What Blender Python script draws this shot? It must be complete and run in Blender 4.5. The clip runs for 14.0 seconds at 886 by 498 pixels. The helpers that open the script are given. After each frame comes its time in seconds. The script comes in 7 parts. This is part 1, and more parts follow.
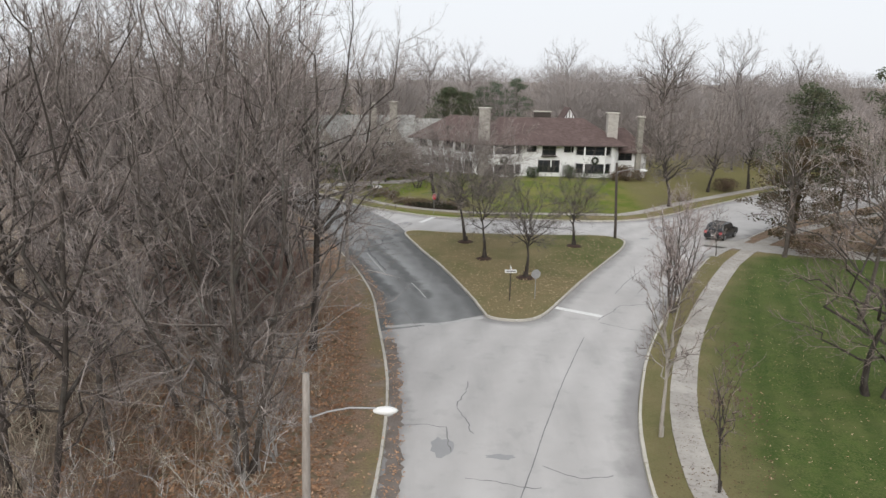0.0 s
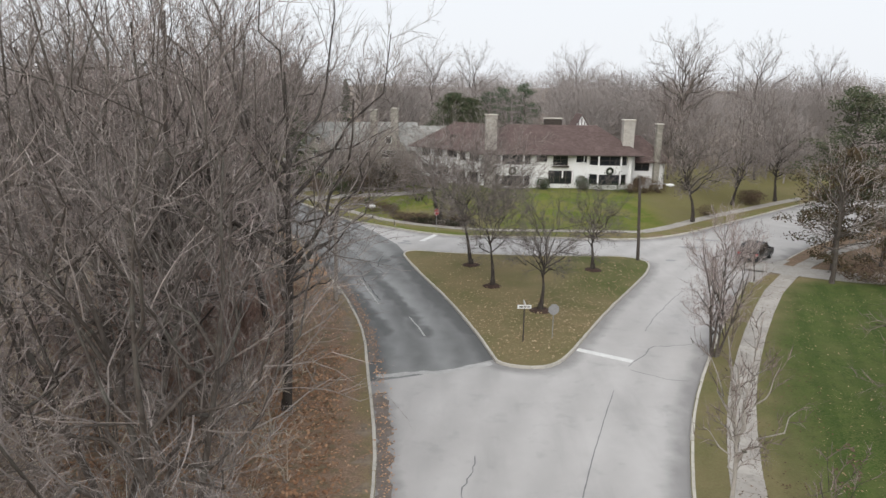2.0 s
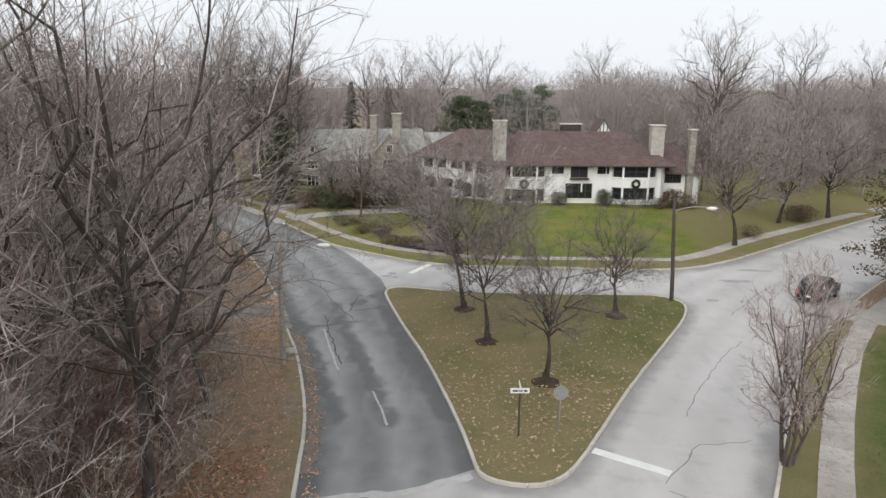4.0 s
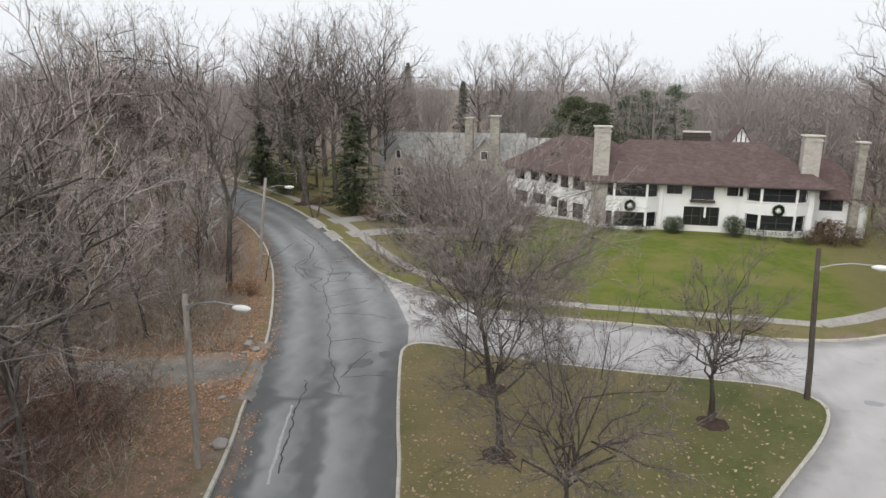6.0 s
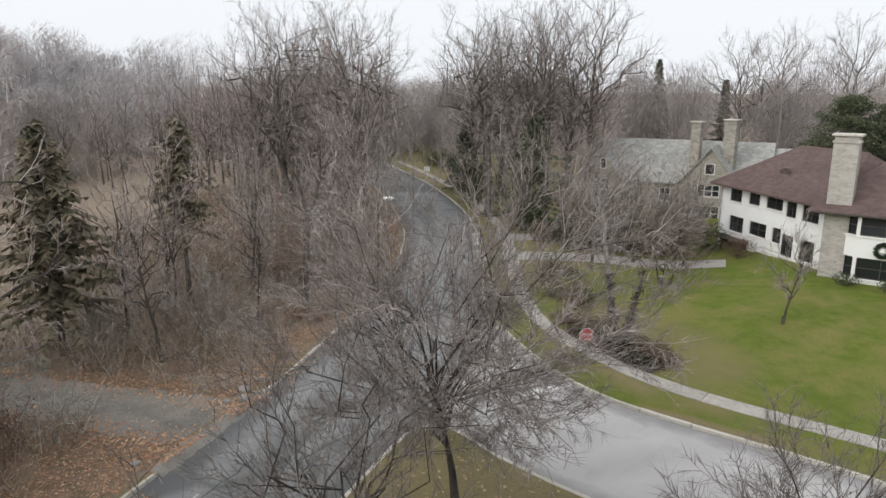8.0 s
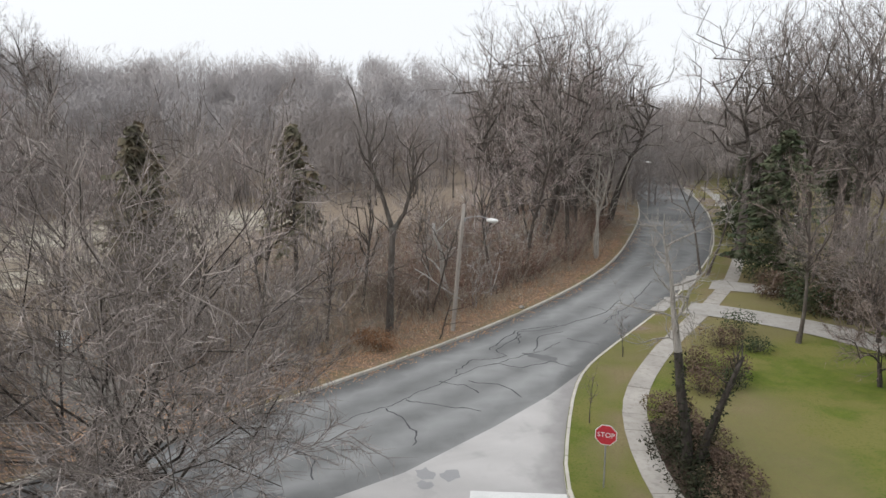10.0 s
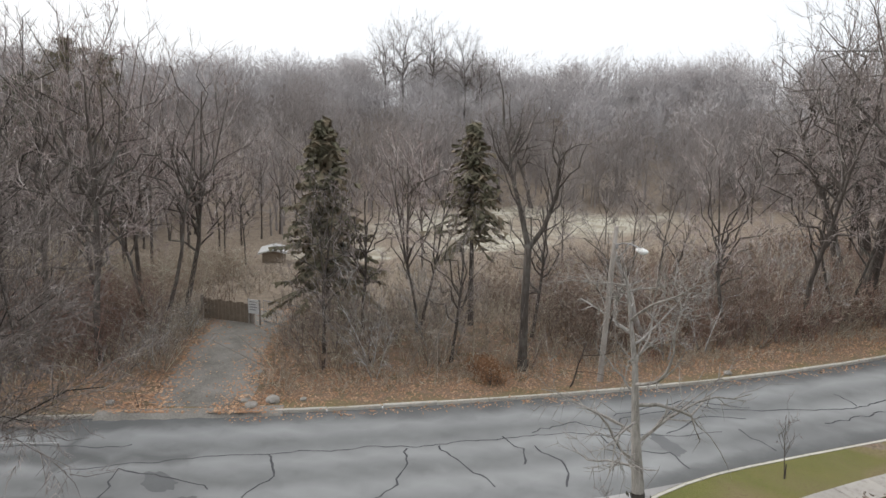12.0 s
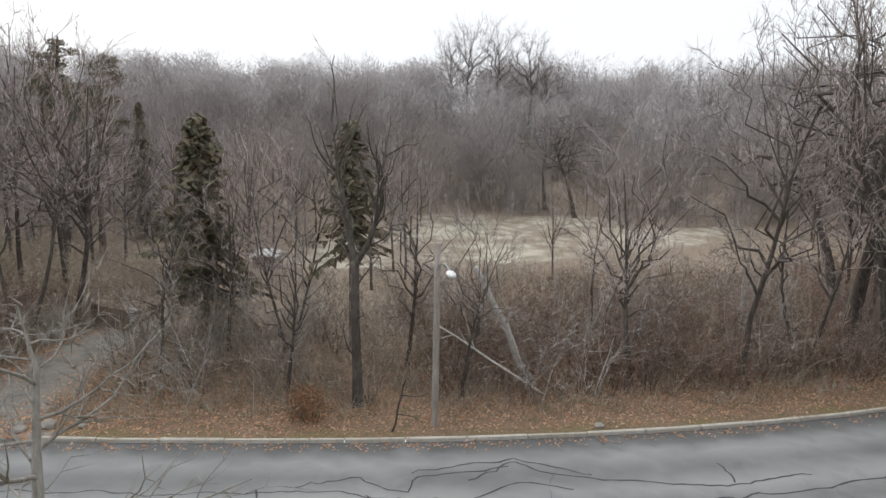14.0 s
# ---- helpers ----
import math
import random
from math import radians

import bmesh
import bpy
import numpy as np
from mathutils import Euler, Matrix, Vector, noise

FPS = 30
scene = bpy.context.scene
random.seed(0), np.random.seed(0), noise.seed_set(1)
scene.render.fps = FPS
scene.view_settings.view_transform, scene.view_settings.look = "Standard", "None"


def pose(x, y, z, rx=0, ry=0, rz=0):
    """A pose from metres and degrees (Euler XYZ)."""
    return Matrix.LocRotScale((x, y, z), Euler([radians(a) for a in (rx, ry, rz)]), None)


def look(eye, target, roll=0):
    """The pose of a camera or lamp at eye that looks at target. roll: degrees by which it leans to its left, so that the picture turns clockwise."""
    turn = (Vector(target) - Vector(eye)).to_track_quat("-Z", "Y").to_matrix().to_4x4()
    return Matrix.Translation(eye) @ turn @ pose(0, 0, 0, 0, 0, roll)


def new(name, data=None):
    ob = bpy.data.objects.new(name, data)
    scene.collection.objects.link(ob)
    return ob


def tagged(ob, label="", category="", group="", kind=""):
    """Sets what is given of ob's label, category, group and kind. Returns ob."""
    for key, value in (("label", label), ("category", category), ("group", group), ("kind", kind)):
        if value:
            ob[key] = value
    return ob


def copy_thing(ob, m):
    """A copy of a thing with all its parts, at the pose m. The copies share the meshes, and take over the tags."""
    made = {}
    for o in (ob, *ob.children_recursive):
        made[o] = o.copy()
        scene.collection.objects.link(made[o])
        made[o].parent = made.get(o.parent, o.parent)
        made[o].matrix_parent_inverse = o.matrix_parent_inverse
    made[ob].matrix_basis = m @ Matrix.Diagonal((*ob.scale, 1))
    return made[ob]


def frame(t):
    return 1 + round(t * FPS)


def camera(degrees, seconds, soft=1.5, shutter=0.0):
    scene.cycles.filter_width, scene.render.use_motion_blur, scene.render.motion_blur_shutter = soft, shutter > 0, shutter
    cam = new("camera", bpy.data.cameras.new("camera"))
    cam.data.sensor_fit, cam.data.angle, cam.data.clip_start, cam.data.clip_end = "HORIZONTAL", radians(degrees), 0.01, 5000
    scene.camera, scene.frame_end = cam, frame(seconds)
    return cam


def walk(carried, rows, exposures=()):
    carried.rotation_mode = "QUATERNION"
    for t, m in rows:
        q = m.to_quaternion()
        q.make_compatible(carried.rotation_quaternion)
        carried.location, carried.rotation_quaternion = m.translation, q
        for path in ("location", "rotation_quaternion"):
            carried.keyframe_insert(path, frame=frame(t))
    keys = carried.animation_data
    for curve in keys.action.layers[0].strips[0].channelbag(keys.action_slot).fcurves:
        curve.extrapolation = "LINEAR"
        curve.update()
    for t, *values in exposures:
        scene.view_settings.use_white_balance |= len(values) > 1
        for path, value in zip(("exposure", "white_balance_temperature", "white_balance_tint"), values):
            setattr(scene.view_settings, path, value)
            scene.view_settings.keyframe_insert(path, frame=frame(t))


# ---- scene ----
cam = camera(65.3, 14.0)
PATH = [
    (0, (1.235, 0.818, 15.515), (1.197, 2.759, 15.033), 1.0),
    (0.5, (1.159, 2.12, 15.441), (1.12, 4.062, 14.964), 1.1),
    (1, (1.12, 3.821, 15.465), (1.078, 5.763, 14.99), 1.0),
    (1.5, (1.121, 5.782, 15.326), (1.075, 7.726, 14.857), 0.9),
    (2, (1.224, 7.992, 15.342), (1.172, 9.936, 14.876), 0.9),
    (2.5, (1.446, 10.412, 15.38), (1.388, 12.357, 14.919), 0.6),
    (2.7, (1.628, 11.519, 15.377), (1.566, 13.464, 14.915), 0.7),
    (4.8, (4.995, 25.044, 15.224), (4.767, 26.978, 14.768), 0.3),
    (5, (5.428, 26.5, 15.174), (5.158, 28.428, 14.719), 0.5),
    (5.5, (6.685, 30.124, 15.025), (6.291, 32.03, 14.568), 0.7),
    (6, (8.149, 33.698, 14.903), (7.633, 35.575, 14.446), 0.6),
    (6.5, (9.673, 37.453, 14.778), (9.023, 39.288, 14.319), 0.5),
    (7, (11.175, 41.33, 14.681), (10.336, 43.085, 14.218), 0.6),
    (7.2, (11.789, 42.919, 14.661), (10.864, 44.63, 14.195), 0.6),
    (9.3, (17.082, 61.075, 13.22), (15.411, 62.101, 12.826), -0.4),
    (9.5, (17.401, 62.743, 13.181), (15.676, 63.677, 12.79), -0.4),
    (10, (17.683, 66.975, 13.105), (15.834, 67.629, 12.717), 0.0),
    (10.5, (17.371, 71.159, 13.026), (15.44, 71.515, 12.646), 0.1),
    (11, (16.386, 75.306, 12.95), (14.423, 75.35, 12.57), 0.5),
    (11.5, (14.867, 79.271, 12.881), (12.923, 78.993, 12.501), 0.6),
    (12, (12.818, 82.854, 12.809), (10.941, 82.28, 12.427), 0.7),
    (12.5, (10.209, 86.121, 12.73), (8.432, 85.286, 12.349), 0.7),
    (13, (7.631, 88.885, 12.66), (5.86, 88.033, 12.287), 0.8),
    (13.5, (5.319, 91.048, 12.571), (3.549, 90.195, 12.199), 0.7),
    (14, (3.938, 92.557, 12.516), (2.164, 91.711, 12.147), 0.9),
]
walk(cam, [(t, look(eye, target, roll)) for t, eye, target, roll in PATH], [(0.0, 0.0), (2.7, 0.02), (5.0, 0.05), (7.5, 0.05), (9.5, 0.09), (12.5, 0.18), (14.0, 0.14)])

# ---------------------------------------------------------------- light
world = bpy.data.worlds.new("world")
scene.world = world
world.use_nodes = True
wn = world.node_tree
wn.nodes.clear()
w_out = wn.nodes.new("ShaderNodeOutputWorld")
w_bg = wn.nodes.new("ShaderNodeBackground")
w_sky = wn.nodes.new("ShaderNodeTexSky")
w_sky.sky_type = "NISHITA"
w_sky.sun_disc = False
w_sky.sun_elevation = radians(38)
w_sky.sun_rotation = radians(200)
w_sky.dust_density = 4.0
w_scale = wn.nodes.new("ShaderNodeMixRGB")
w_scale.blend_type = "MULTIPLY"
w_scale.inputs[0].default_value = 1.0
w_scale.inputs[2].default_value = (0.10, 0.10, 0.10, 1)
w_mix = wn.nodes.new("ShaderNodeMixRGB")
w_mix.inputs[0].default_value = 0.90
w_mix.inputs[2].default_value = (0.868, 0.895, 0.938, 1)
wn.links.new(w_sky.outputs[0], w_scale.inputs[1])
wn.links.new(w_scale.outputs[0], w_mix.inputs[1])
wn.links.new(w_mix.outputs[0], w_bg.inputs[0])
w_bg.inputs[1].default_value = 1.1
wn.links.new(w_bg.outputs[0], w_out.inputs[0])

sun = new("sun", bpy.data.lights.new("sun", "SUN"))
sun.data.energy = 1.9
sun.data.angle = radians(60)
sun.data.color = (1.0, 0.97, 0.93)
sun.matrix_world = look((-20, -30, 60), (5, 60, 0))


# ---------------------------------------------------------------- materials
class Nodes:
    """Short hand for one material's node tree."""

    def __init__(self, name, rough=0.9, spec=0.3):
        self.mat = bpy.data.materials.new(name)
        self.mat.use_nodes = True
        self.t = self.mat.node_tree
        self.b = self.t.nodes["Principled BSDF"]
        self.b.inputs["Roughness"].default_value = rough
        self.b.inputs["Specular IOR Level"].default_value = spec
        self.tc = self.t.nodes.new("ShaderNodeTexCoord")

    def put(self, node, slot, v):
        if hasattr(v, "is_linked"):
            self.t.links.new(v, node.inputs[slot])
        elif isinstance(v, (tuple, list)):
            node.inputs[slot].default_value = (*v, 1) if len(v) == 3 and node.inputs[slot].type == "RGBA" else v
        else:
            node.inputs[slot].default_value = v

    def noise(self, scale, detail=4, rough=0.6, stretch=None, where="Object"):
        n = self.t.nodes.new("ShaderNodeTexNoise")
        n.inputs["Scale"].default_value = scale
        n.inputs["Detail"].default_value = detail
        n.inputs["Roughness"].default_value = rough
        src = self.tc.outputs[where]
        if stretch:
            m = self.t.nodes.new("ShaderNodeMapping")
            m.inputs["Scale"].default_value = stretch
            self.t.links.new(src, m.inputs[0])
            src = m.outputs[0]
        self.t.links.new(src, n.inputs["Vector"])
        return n.outputs["Fac"]

    def voronoi(self, scale, feature="F1", stretch=None):
        n = self.t.nodes.new("ShaderNodeTexVoronoi")
        n.feature = feature
        n.inputs["Scale"].default_value = scale
        src = self.tc.outputs["Object"]
        if stretch:
            m = self.t.nodes.new("ShaderNodeMapping")
            m.inputs["Scale"].default_value = stretch
            self.t.links.new(src, m.inputs[0])
            src = m.outputs[0]
        self.t.links.new(src, n.inputs["Vector"])
        return n

    def ramp(self, fac, lo, hi, a=(0, 0, 0), b=(1, 1, 1)):
        n = self.t.nodes.new("ShaderNodeValToRGB")
        n.color_ramp.elements[0].position, n.color_ramp.elements[1].position = lo, hi
        n.color_ramp.elements[0].color, n.color_ramp.elements[1].color = (*a, 1), (*b, 1)
        self.t.links.new(fac, n.inputs[0])
        return n.outputs[0]

    def mix(self, fac, a, b, kind="MIX"):
        n = self.t.nodes.new("ShaderNodeMixRGB")
        n.blend_type = kind
        for slot, v in ((0, fac), (1, a), (2, b)):
            self.put(n, slot, v)
        return n.outputs[0]

    def math(self, op, a, b=0.0, clamp=False):
        n = self.t.nodes.new("ShaderNodeMath")
        n.operation, n.use_clamp = op, clamp
        self.put(n, 0, a), self.put(n, 1, b)
        return n.outputs[0]

    def attr(self, name):
        n = self.t.nodes.new("ShaderNodeAttribute")
        n.attribute_name = name
        s = self.t.nodes.new("ShaderNodeSeparateColor")
        self.t.links.new(n.outputs["Color"], s.inputs[0])
        return s.outputs

    def rnd(self):
        return self.t.nodes.new("ShaderNodeObjectInfo").outputs["Random"]

    def island(self):
        return self.t.nodes.new("ShaderNodeNewGeometry").outputs["Random Per Island"]

    def bump(self, h, strength=0.4, dist=0.02):
        n = self.t.nodes.new("ShaderNodeBump")
        n.inputs["Strength"].default_value, n.inputs["Distance"].default_value = strength, dist
        self.t.links.new(h, n.inputs["Height"])
        self.t.links.new(n.outputs[0], self.b.inputs["Normal"])

    def done(self, colour, rough=None):
        self.put(self.b, "Base Color", colour)
        if rough is not None:
            self.put(self.b, "Roughness", rough)
        return self.mat


def varied(name, a, b, scale=3.0, rough=0.85, spec=0.3, bump=0.3, dist=0.01, fine=40.0, metal=0.0):
    """A plain surface: two colours over large and fine noise, with relief."""
    n = Nodes(name, rough, spec)
    n.b.inputs["Metallic"].default_value = metal
    big, small = n.noise(scale, 5), n.noise(fine, 3)
    col = n.mix(n.ramp(big, 0.3, 0.7), a, b)
    col = n.mix(0.35, col, n.mix(n.ramp(small, 0.3, 0.7), tuple(v * 0.7 for v in a), tuple(min(1, v * 1.25) for v in b)))
    n.bump(small, bump, dist)
    return n.done(col)


def bark(name, a, b, lichen=(0.3, 0.31, 0.27), amount=0.35, islands=False):
    n = Nodes(name, 0.95, 0.15)
    ridges = n.noise(9, 5, 0.7, (1, 1, 0.18))
    patches = n.noise(1.3, 4)
    col = n.mix(n.ramp(ridges, 0.35, 0.7), a, b)
    col = n.mix(n.math("MULTIPLY", n.ramp(patches, 0.5, 0.7), amount), col, lichen)
    col = n.mix(n.math("MULTIPLY", n.rnd(), 0.3), col, tuple(v * 0.6 for v in a))
    if islands:
        k = n.island()
        col = n.mix(n.ramp(k, 0.0, 0.45, (0.75, 0.75, 0.75), (0.0, 0.0, 0.0)), col, tuple(v * 0.45 for v in a))
        col = n.mix(n.ramp(k, 0.72, 1.0, (0.0, 0.0, 0.0), (0.85, 0.85, 0.85)), col, tuple(min(0.7, v * 1.5) for v in b))
    n.bump(ridges, 0.6, 0.02)
    return n.done(col)


def ground_material():
    n = Nodes("ground_cover", 0.95, 0.15)
    r, g, b = n.attr("cover")[:3]
    wob, mid, fine, tiny = n.noise(0.35, 5), n.noise(1.6, 5), n.noise(9, 4), n.noise(38, 3)
    # bare wood floor: earth, rotting leaves
    soil = n.mix(n.ramp(mid, 0.35, 0.65), (0.17, 0.135, 0.103), (0.30, 0.245, 0.192))
    soil = n.mix(n.ramp(fine, 0.45, 0.7), soil, (0.33, 0.265, 0.20))
    # fallen leaves
    leaf = n.mix(n.ramp(fine, 0.3, 0.7), (0.165, 0.112, 0.080), (0.36, 0.245, 0.170))
    leaf = n.mix(n.ramp(tiny, 0.5, 0.75), leaf, (0.44, 0.335, 0.25))
    leaf = n.mix(n.math("MULTIPLY", n.ramp(mid, 0.48, 0.62), 0.75), leaf, (0.175, 0.150, 0.092))
    # winter grass: green lawn against straw
    green = n.mix(n.ramp(mid, 0.3, 0.7), (0.034, 0.070, 0.014), (0.082, 0.128, 0.028))
    green = n.mix(n.ramp(fine, 0.42, 0.62), green, (0.120, 0.138, 0.048))
    # mown stripes, and the brighter thin grass before the white house
    sep = n.t.nodes.new("ShaderNodeSeparateXYZ")
    n.t.links.new(n.tc.outputs["Object"], sep.inputs[0])
    lane = n.math("ADD", n.math("MULTIPLY", sep.outputs[0], 2.7), n.math("MULTIPLY", sep.outputs[1], -1.0))
    lane = n.math("SINE", n.math("ADD", lane, n.math("MULTIPLY", wob, 3.0)))
    green = n.mix(n.math("MULTIPLY", n.ramp(lane, 0.3, 0.7), 0.3), green, (0.036, 0.072, 0.014))
    bright = n.mix(n.ramp(mid, 0.3, 0.7), (0.100, 0.138, 0.022), (0.158, 0.190, 0.034))
    bright = n.mix(n.ramp(wob, 0.42, 0.62), bright, (0.200, 0.192, 0.060))
    bright = n.mix(n.math("MULTIPLY", n.ramp(fine, 0.5, 0.75), 0.6), bright, (0.070, 0.115, 0.018))
    green = n.mix(n.ramp(n.math("MULTIPLY", sep.outputs[1], 0.01), 0.70, 0.75), green, bright)
    straw = n.mix(n.ramp(fine, 0.3, 0.7), (0.180, 0.147, 0.074), (0.275, 0.228, 0.122))
    straw = n.mix(n.math("MULTIPLY", n.ramp(tiny, 0.55, 0.7), 0.5), straw, (0.32, 0.25, 0.16))
    field = n.mix(n.ramp(wob, 0.4, 0.6), (0.34, 0.312, 0.24), (0.50, 0.465, 0.38))
    f = n.math("ADD", n.math("MULTIPLY", wob, 0.5), n.math("MULTIPLY", fine, 0.5))

    def edge(v):
        return n.ramp(n.math("ADD", v, n.math("MULTIPLY", n.math("SUBTRACT", f, 0.5), 0.9)), 0.4, 0.6)

    grass_amount = n.math("MINIMUM", r, 1.0)
    col = n.mix(edge(g), soil, leaf)
    grass = n.mix(n.ramp(n.math("ADD", r, n.math("MULTIPLY", n.math("SUBTRACT", f, 0.5), 0.8)), 0.52, 0.92), straw, green)
    col = n.mix(edge(n.math("MULTIPLY", grass_amount, 2.0)), col, grass)
    col = n.mix(edge(b), col, field)
    n.bump(n.math("ADD", fine, tiny), 0.7, 0.06)
    return n.done(col)


def asphalt(name, a, b, stain, fresh=0.0):
    n = Nodes(name, 0.82, 0.35)
    gutter, track, tar = n.attr("wear")[:3]
    big, mid, grit = n.noise(0.12, 5), n.noise(0.7, 5), n.noise(90, 2)
    streak = n.noise(0.5, 4, 0.6, (1.0, 0.14, 1))
    col = n.mix(n.ramp(big, 0.32, 0.68), a, b)
    col = n.mix(n.math("MULTIPLY", n.ramp(streak, 0.5, 0.72), 0.55), col, stain)
    col = n.mix(n.math("MULTIPLY", n.ramp(mid, 0.56, 0.66), 0.45), col, stain)
    soft = n.math("MULTIPLY", track, n.ramp(big, 0.25, 0.6, (0.35, 0.35, 0.35), (1, 1, 1)))
    col = n.mix(n.math("MULTIPLY", soft, 0.25 + 0.8 * fresh), col, tuple(min(1, v * 1.35) for v in b))
    dull = n.math("MULTIPLY", n.math("SUBTRACT", 1.0, track), n.ramp(mid, 0.3, 0.6, (0.25, 0.25, 0.25), (0.8, 0.8, 0.8)))
    col = n.mix(n.math("MULTIPLY", dull, fresh), col, tuple(v * 0.8 for v in stain))
    dirt = n.math("MULTIPLY", n.ramp(n.math("ADD", gutter, n.math("SUBTRACT", mid, 0.5)), 0.35, 0.95), 0.7)
    col = n.mix(dirt, col, tuple(v * 0.5 for v in stain))
    seep = n.ramp(n.math("ADD", tar, n.math("MULTIPLY", n.math("SUBTRACT", streak, 0.5), 0.9)), 0.3, 0.8)
    col = n.mix(n.math("MULTIPLY", seep, 0.8), col, tuple(v * 0.72 for v in stain))
    col = n.mix(0.25, col, n.mix(grit, tuple(v * 0.5 for v in a), tuple(min(1, v * 1.5) for v in b)))
    n.bump(grit, 0.25, 0.006)
    return n.done(col, n.ramp(mid, 0.4, 0.7, (0.9, 0.9, 0.9), (0.62, 0.62, 0.62)))


def concrete(name, a, b):
    n = Nodes(name, 0.9, 0.25)
    big, mid, grit = n.noise(0.6, 5), n.noise(4, 5), n.noise(70, 2)
    col = n.mix(n.ramp(big, 0.3, 0.7), a, b)
    col = n.mix(n.math("MULTIPLY", n.ramp(mid, 0.5, 0.7), 0.5), col, tuple(v * 0.55 for v in a))
    col = n.mix(n.math("MULTIPLY", n.rnd(), 0.3), col, tuple(v * 0.7 for v in a))
    n.bump(grit, 0.3, 0.004)
    return n.done(col)


def stone_wall(name, a, b, joint, sx=2.2, sz=4.2):
    n = Nodes(name, 0.92, 0.2)
    v = n.voronoi(1.0, "DISTANCE_TO_EDGE", (sx, sx, sz))
    c = n.voronoi(1.0, "F1", (sx, sx, sz))
    g = n.noise(14, 4)
    sep = n.t.nodes.new("ShaderNodeSeparateColor")
    n.t.links.new(c.outputs["Color"], sep.inputs[0])
    col = n.mix(sep.outputs[0], a, b)
    col = n.mix(n.math("MULTIPLY", g, 0.4), col, tuple(x * 0.6 for x in a))
    j = n.ramp(v.outputs["Distance"], 0.0, 0.09)
    col = n.mix(j, joint, col)
    n.bump(j, 0.7, 0.02)
    return n.done(col)


def shingles(name, a, b, course=0.16):
    n = Nodes(name, 0.9, 0.2)
    w = n.t.nodes.new("ShaderNodeTexWave")
    w.wave_type, w.bands_direction, w.wave_profile = "BANDS", "Z", "SAW"
    w.inputs["Scale"].default_value = 0.314 / course * 0.64
    w.inputs["Distortion"].default_value = 0.6
    w.inputs["Detail Scale"].default_value = 6
    n.t.links.new(n.tc.outputs["Object"], w.inputs[0])
    c = n.voronoi(1.0, "F1", (3.2, 3.2, 1.0 / course))
    sep = n.t.nodes.new("ShaderNodeSeparateColor")
    n.t.links.new(c.outputs["Color"], sep.inputs[0])
    big = n.noise(0.5, 5)
    col = n.mix(sep.outputs[0], a, b)
    col = n.mix(n.math("MULTIPLY", n.ramp(big, 0.4, 0.7), 0.45), col, tuple(v * 0.62 for v in a))
    n.bump(w.outputs["Fac"], 0.5, 0.02)
    return n.done(col)


def glass_dark(name):
    n = Nodes(name, 0.06, 0.6)
    return n.done((0.018, 0.021, 0.024))


M_GROUND = ground_material()
M_ROAD = asphalt("worn_pale_road", (0.395, 0.381, 0.370), (0.495, 0.480, 0.467), (0.275, 0.266, 0.259), 0.12)
M_DARK = asphalt("dark_asphalt", (0.168, 0.171, 0.169), (0.275, 0.279, 0.275), (0.098, 0.099, 0.098), 0.6)
M_CRACK = varied("crack_filler", (0.045, 0.046, 0.05), (0.07, 0.072, 0.075), 5, 0.7)
M_LINE = varied("road_paint", (0.62, 0.62, 0.60), (0.78, 0.78, 0.76), 1.5, 0.7)
M_KERB = concrete("kerb_concrete", (0.50, 0.47, 0.41), (0.62, 0.59, 0.53))
M_WALK = concrete("walk_concrete", (0.345, 0.32, 0.288), (0.49, 0.46, 0.418))
M_DRIVE = concrete("drive_concrete", (0.36, 0.34, 0.31), (0.47, 0.45, 0.42))
M_GRAVEL = varied("gravel", (0.13, 0.118, 0.10), (0.34, 0.318, 0.285), 0.55, 0.95, bump=0.8, dist=0.03, fine=16)
M_BARK = bark("grey_brown_bark", (0.070, 0.059, 0.051), (0.168, 0.144, 0.127))
M_BARK_DARK = bark("dark_bark", (0.040, 0.034, 0.030), (0.105, 0.090, 0.080), amount=0.15)
M_TWIG_STREET = bark("street_tree_twigs", (0.105, 0.090, 0.081), (0.205, 0.180, 0.163), amount=0.1, islands=True)
M_TWIG = bark("twig_bark", (0.236, 0.203, 0.188), (0.395, 0.348, 0.325), amount=0.2, islands=True)
M_TWIG_DARK = bark("dark_twigs", (0.165, 0.130, 0.114), (0.280, 0.226, 0.200), amount=0.15, islands=True)
M_TWIG_WOODS = bark("woodland_edge_twigs", (0.168, 0.143, 0.130), (0.335, 0.293, 0.270), amount=0.2, islands=True)
M_TWIG_GREY = bark("grey_twigs", (0.33, 0.31, 0.285), (0.54, 0.515, 0.49), amount=0.3, islands=True)
M_BRUSH_GREY = bark("grey_brush_stems", (0.275, 0.232, 0.192), (0.455, 0.40, 0.345), amount=0.2, islands=True)
M_BIRCH = bark("birch_bark", (0.42, 0.40, 0.37), (0.72, 0.70, 0.67), amount=0.1)
M_ASH = bark("weathered_bare_wood", (0.22, 0.20, 0.18), (0.50, 0.47, 0.435), amount=0.15)
M_BRUSH_DARK = bark("dark_brush_stems", (0.15, 0.108, 0.083), (0.29, 0.215, 0.17), amount=0.1, islands=True)
M_BRUSH_RED = bark("reddish_stems", (0.20, 0.125, 0.10), (0.34, 0.225, 0.185), amount=0.1, islands=True)
M_TWIG_RED = bark("reddish_twigs", (0.335, 0.268, 0.252), (0.52, 0.432, 0.405), amount=0.15, islands=True)
M_BRUSH = bark("brush_stems", (0.37, 0.295, 0.228), (0.56, 0.465, 0.375), amount=0.1, islands=True)
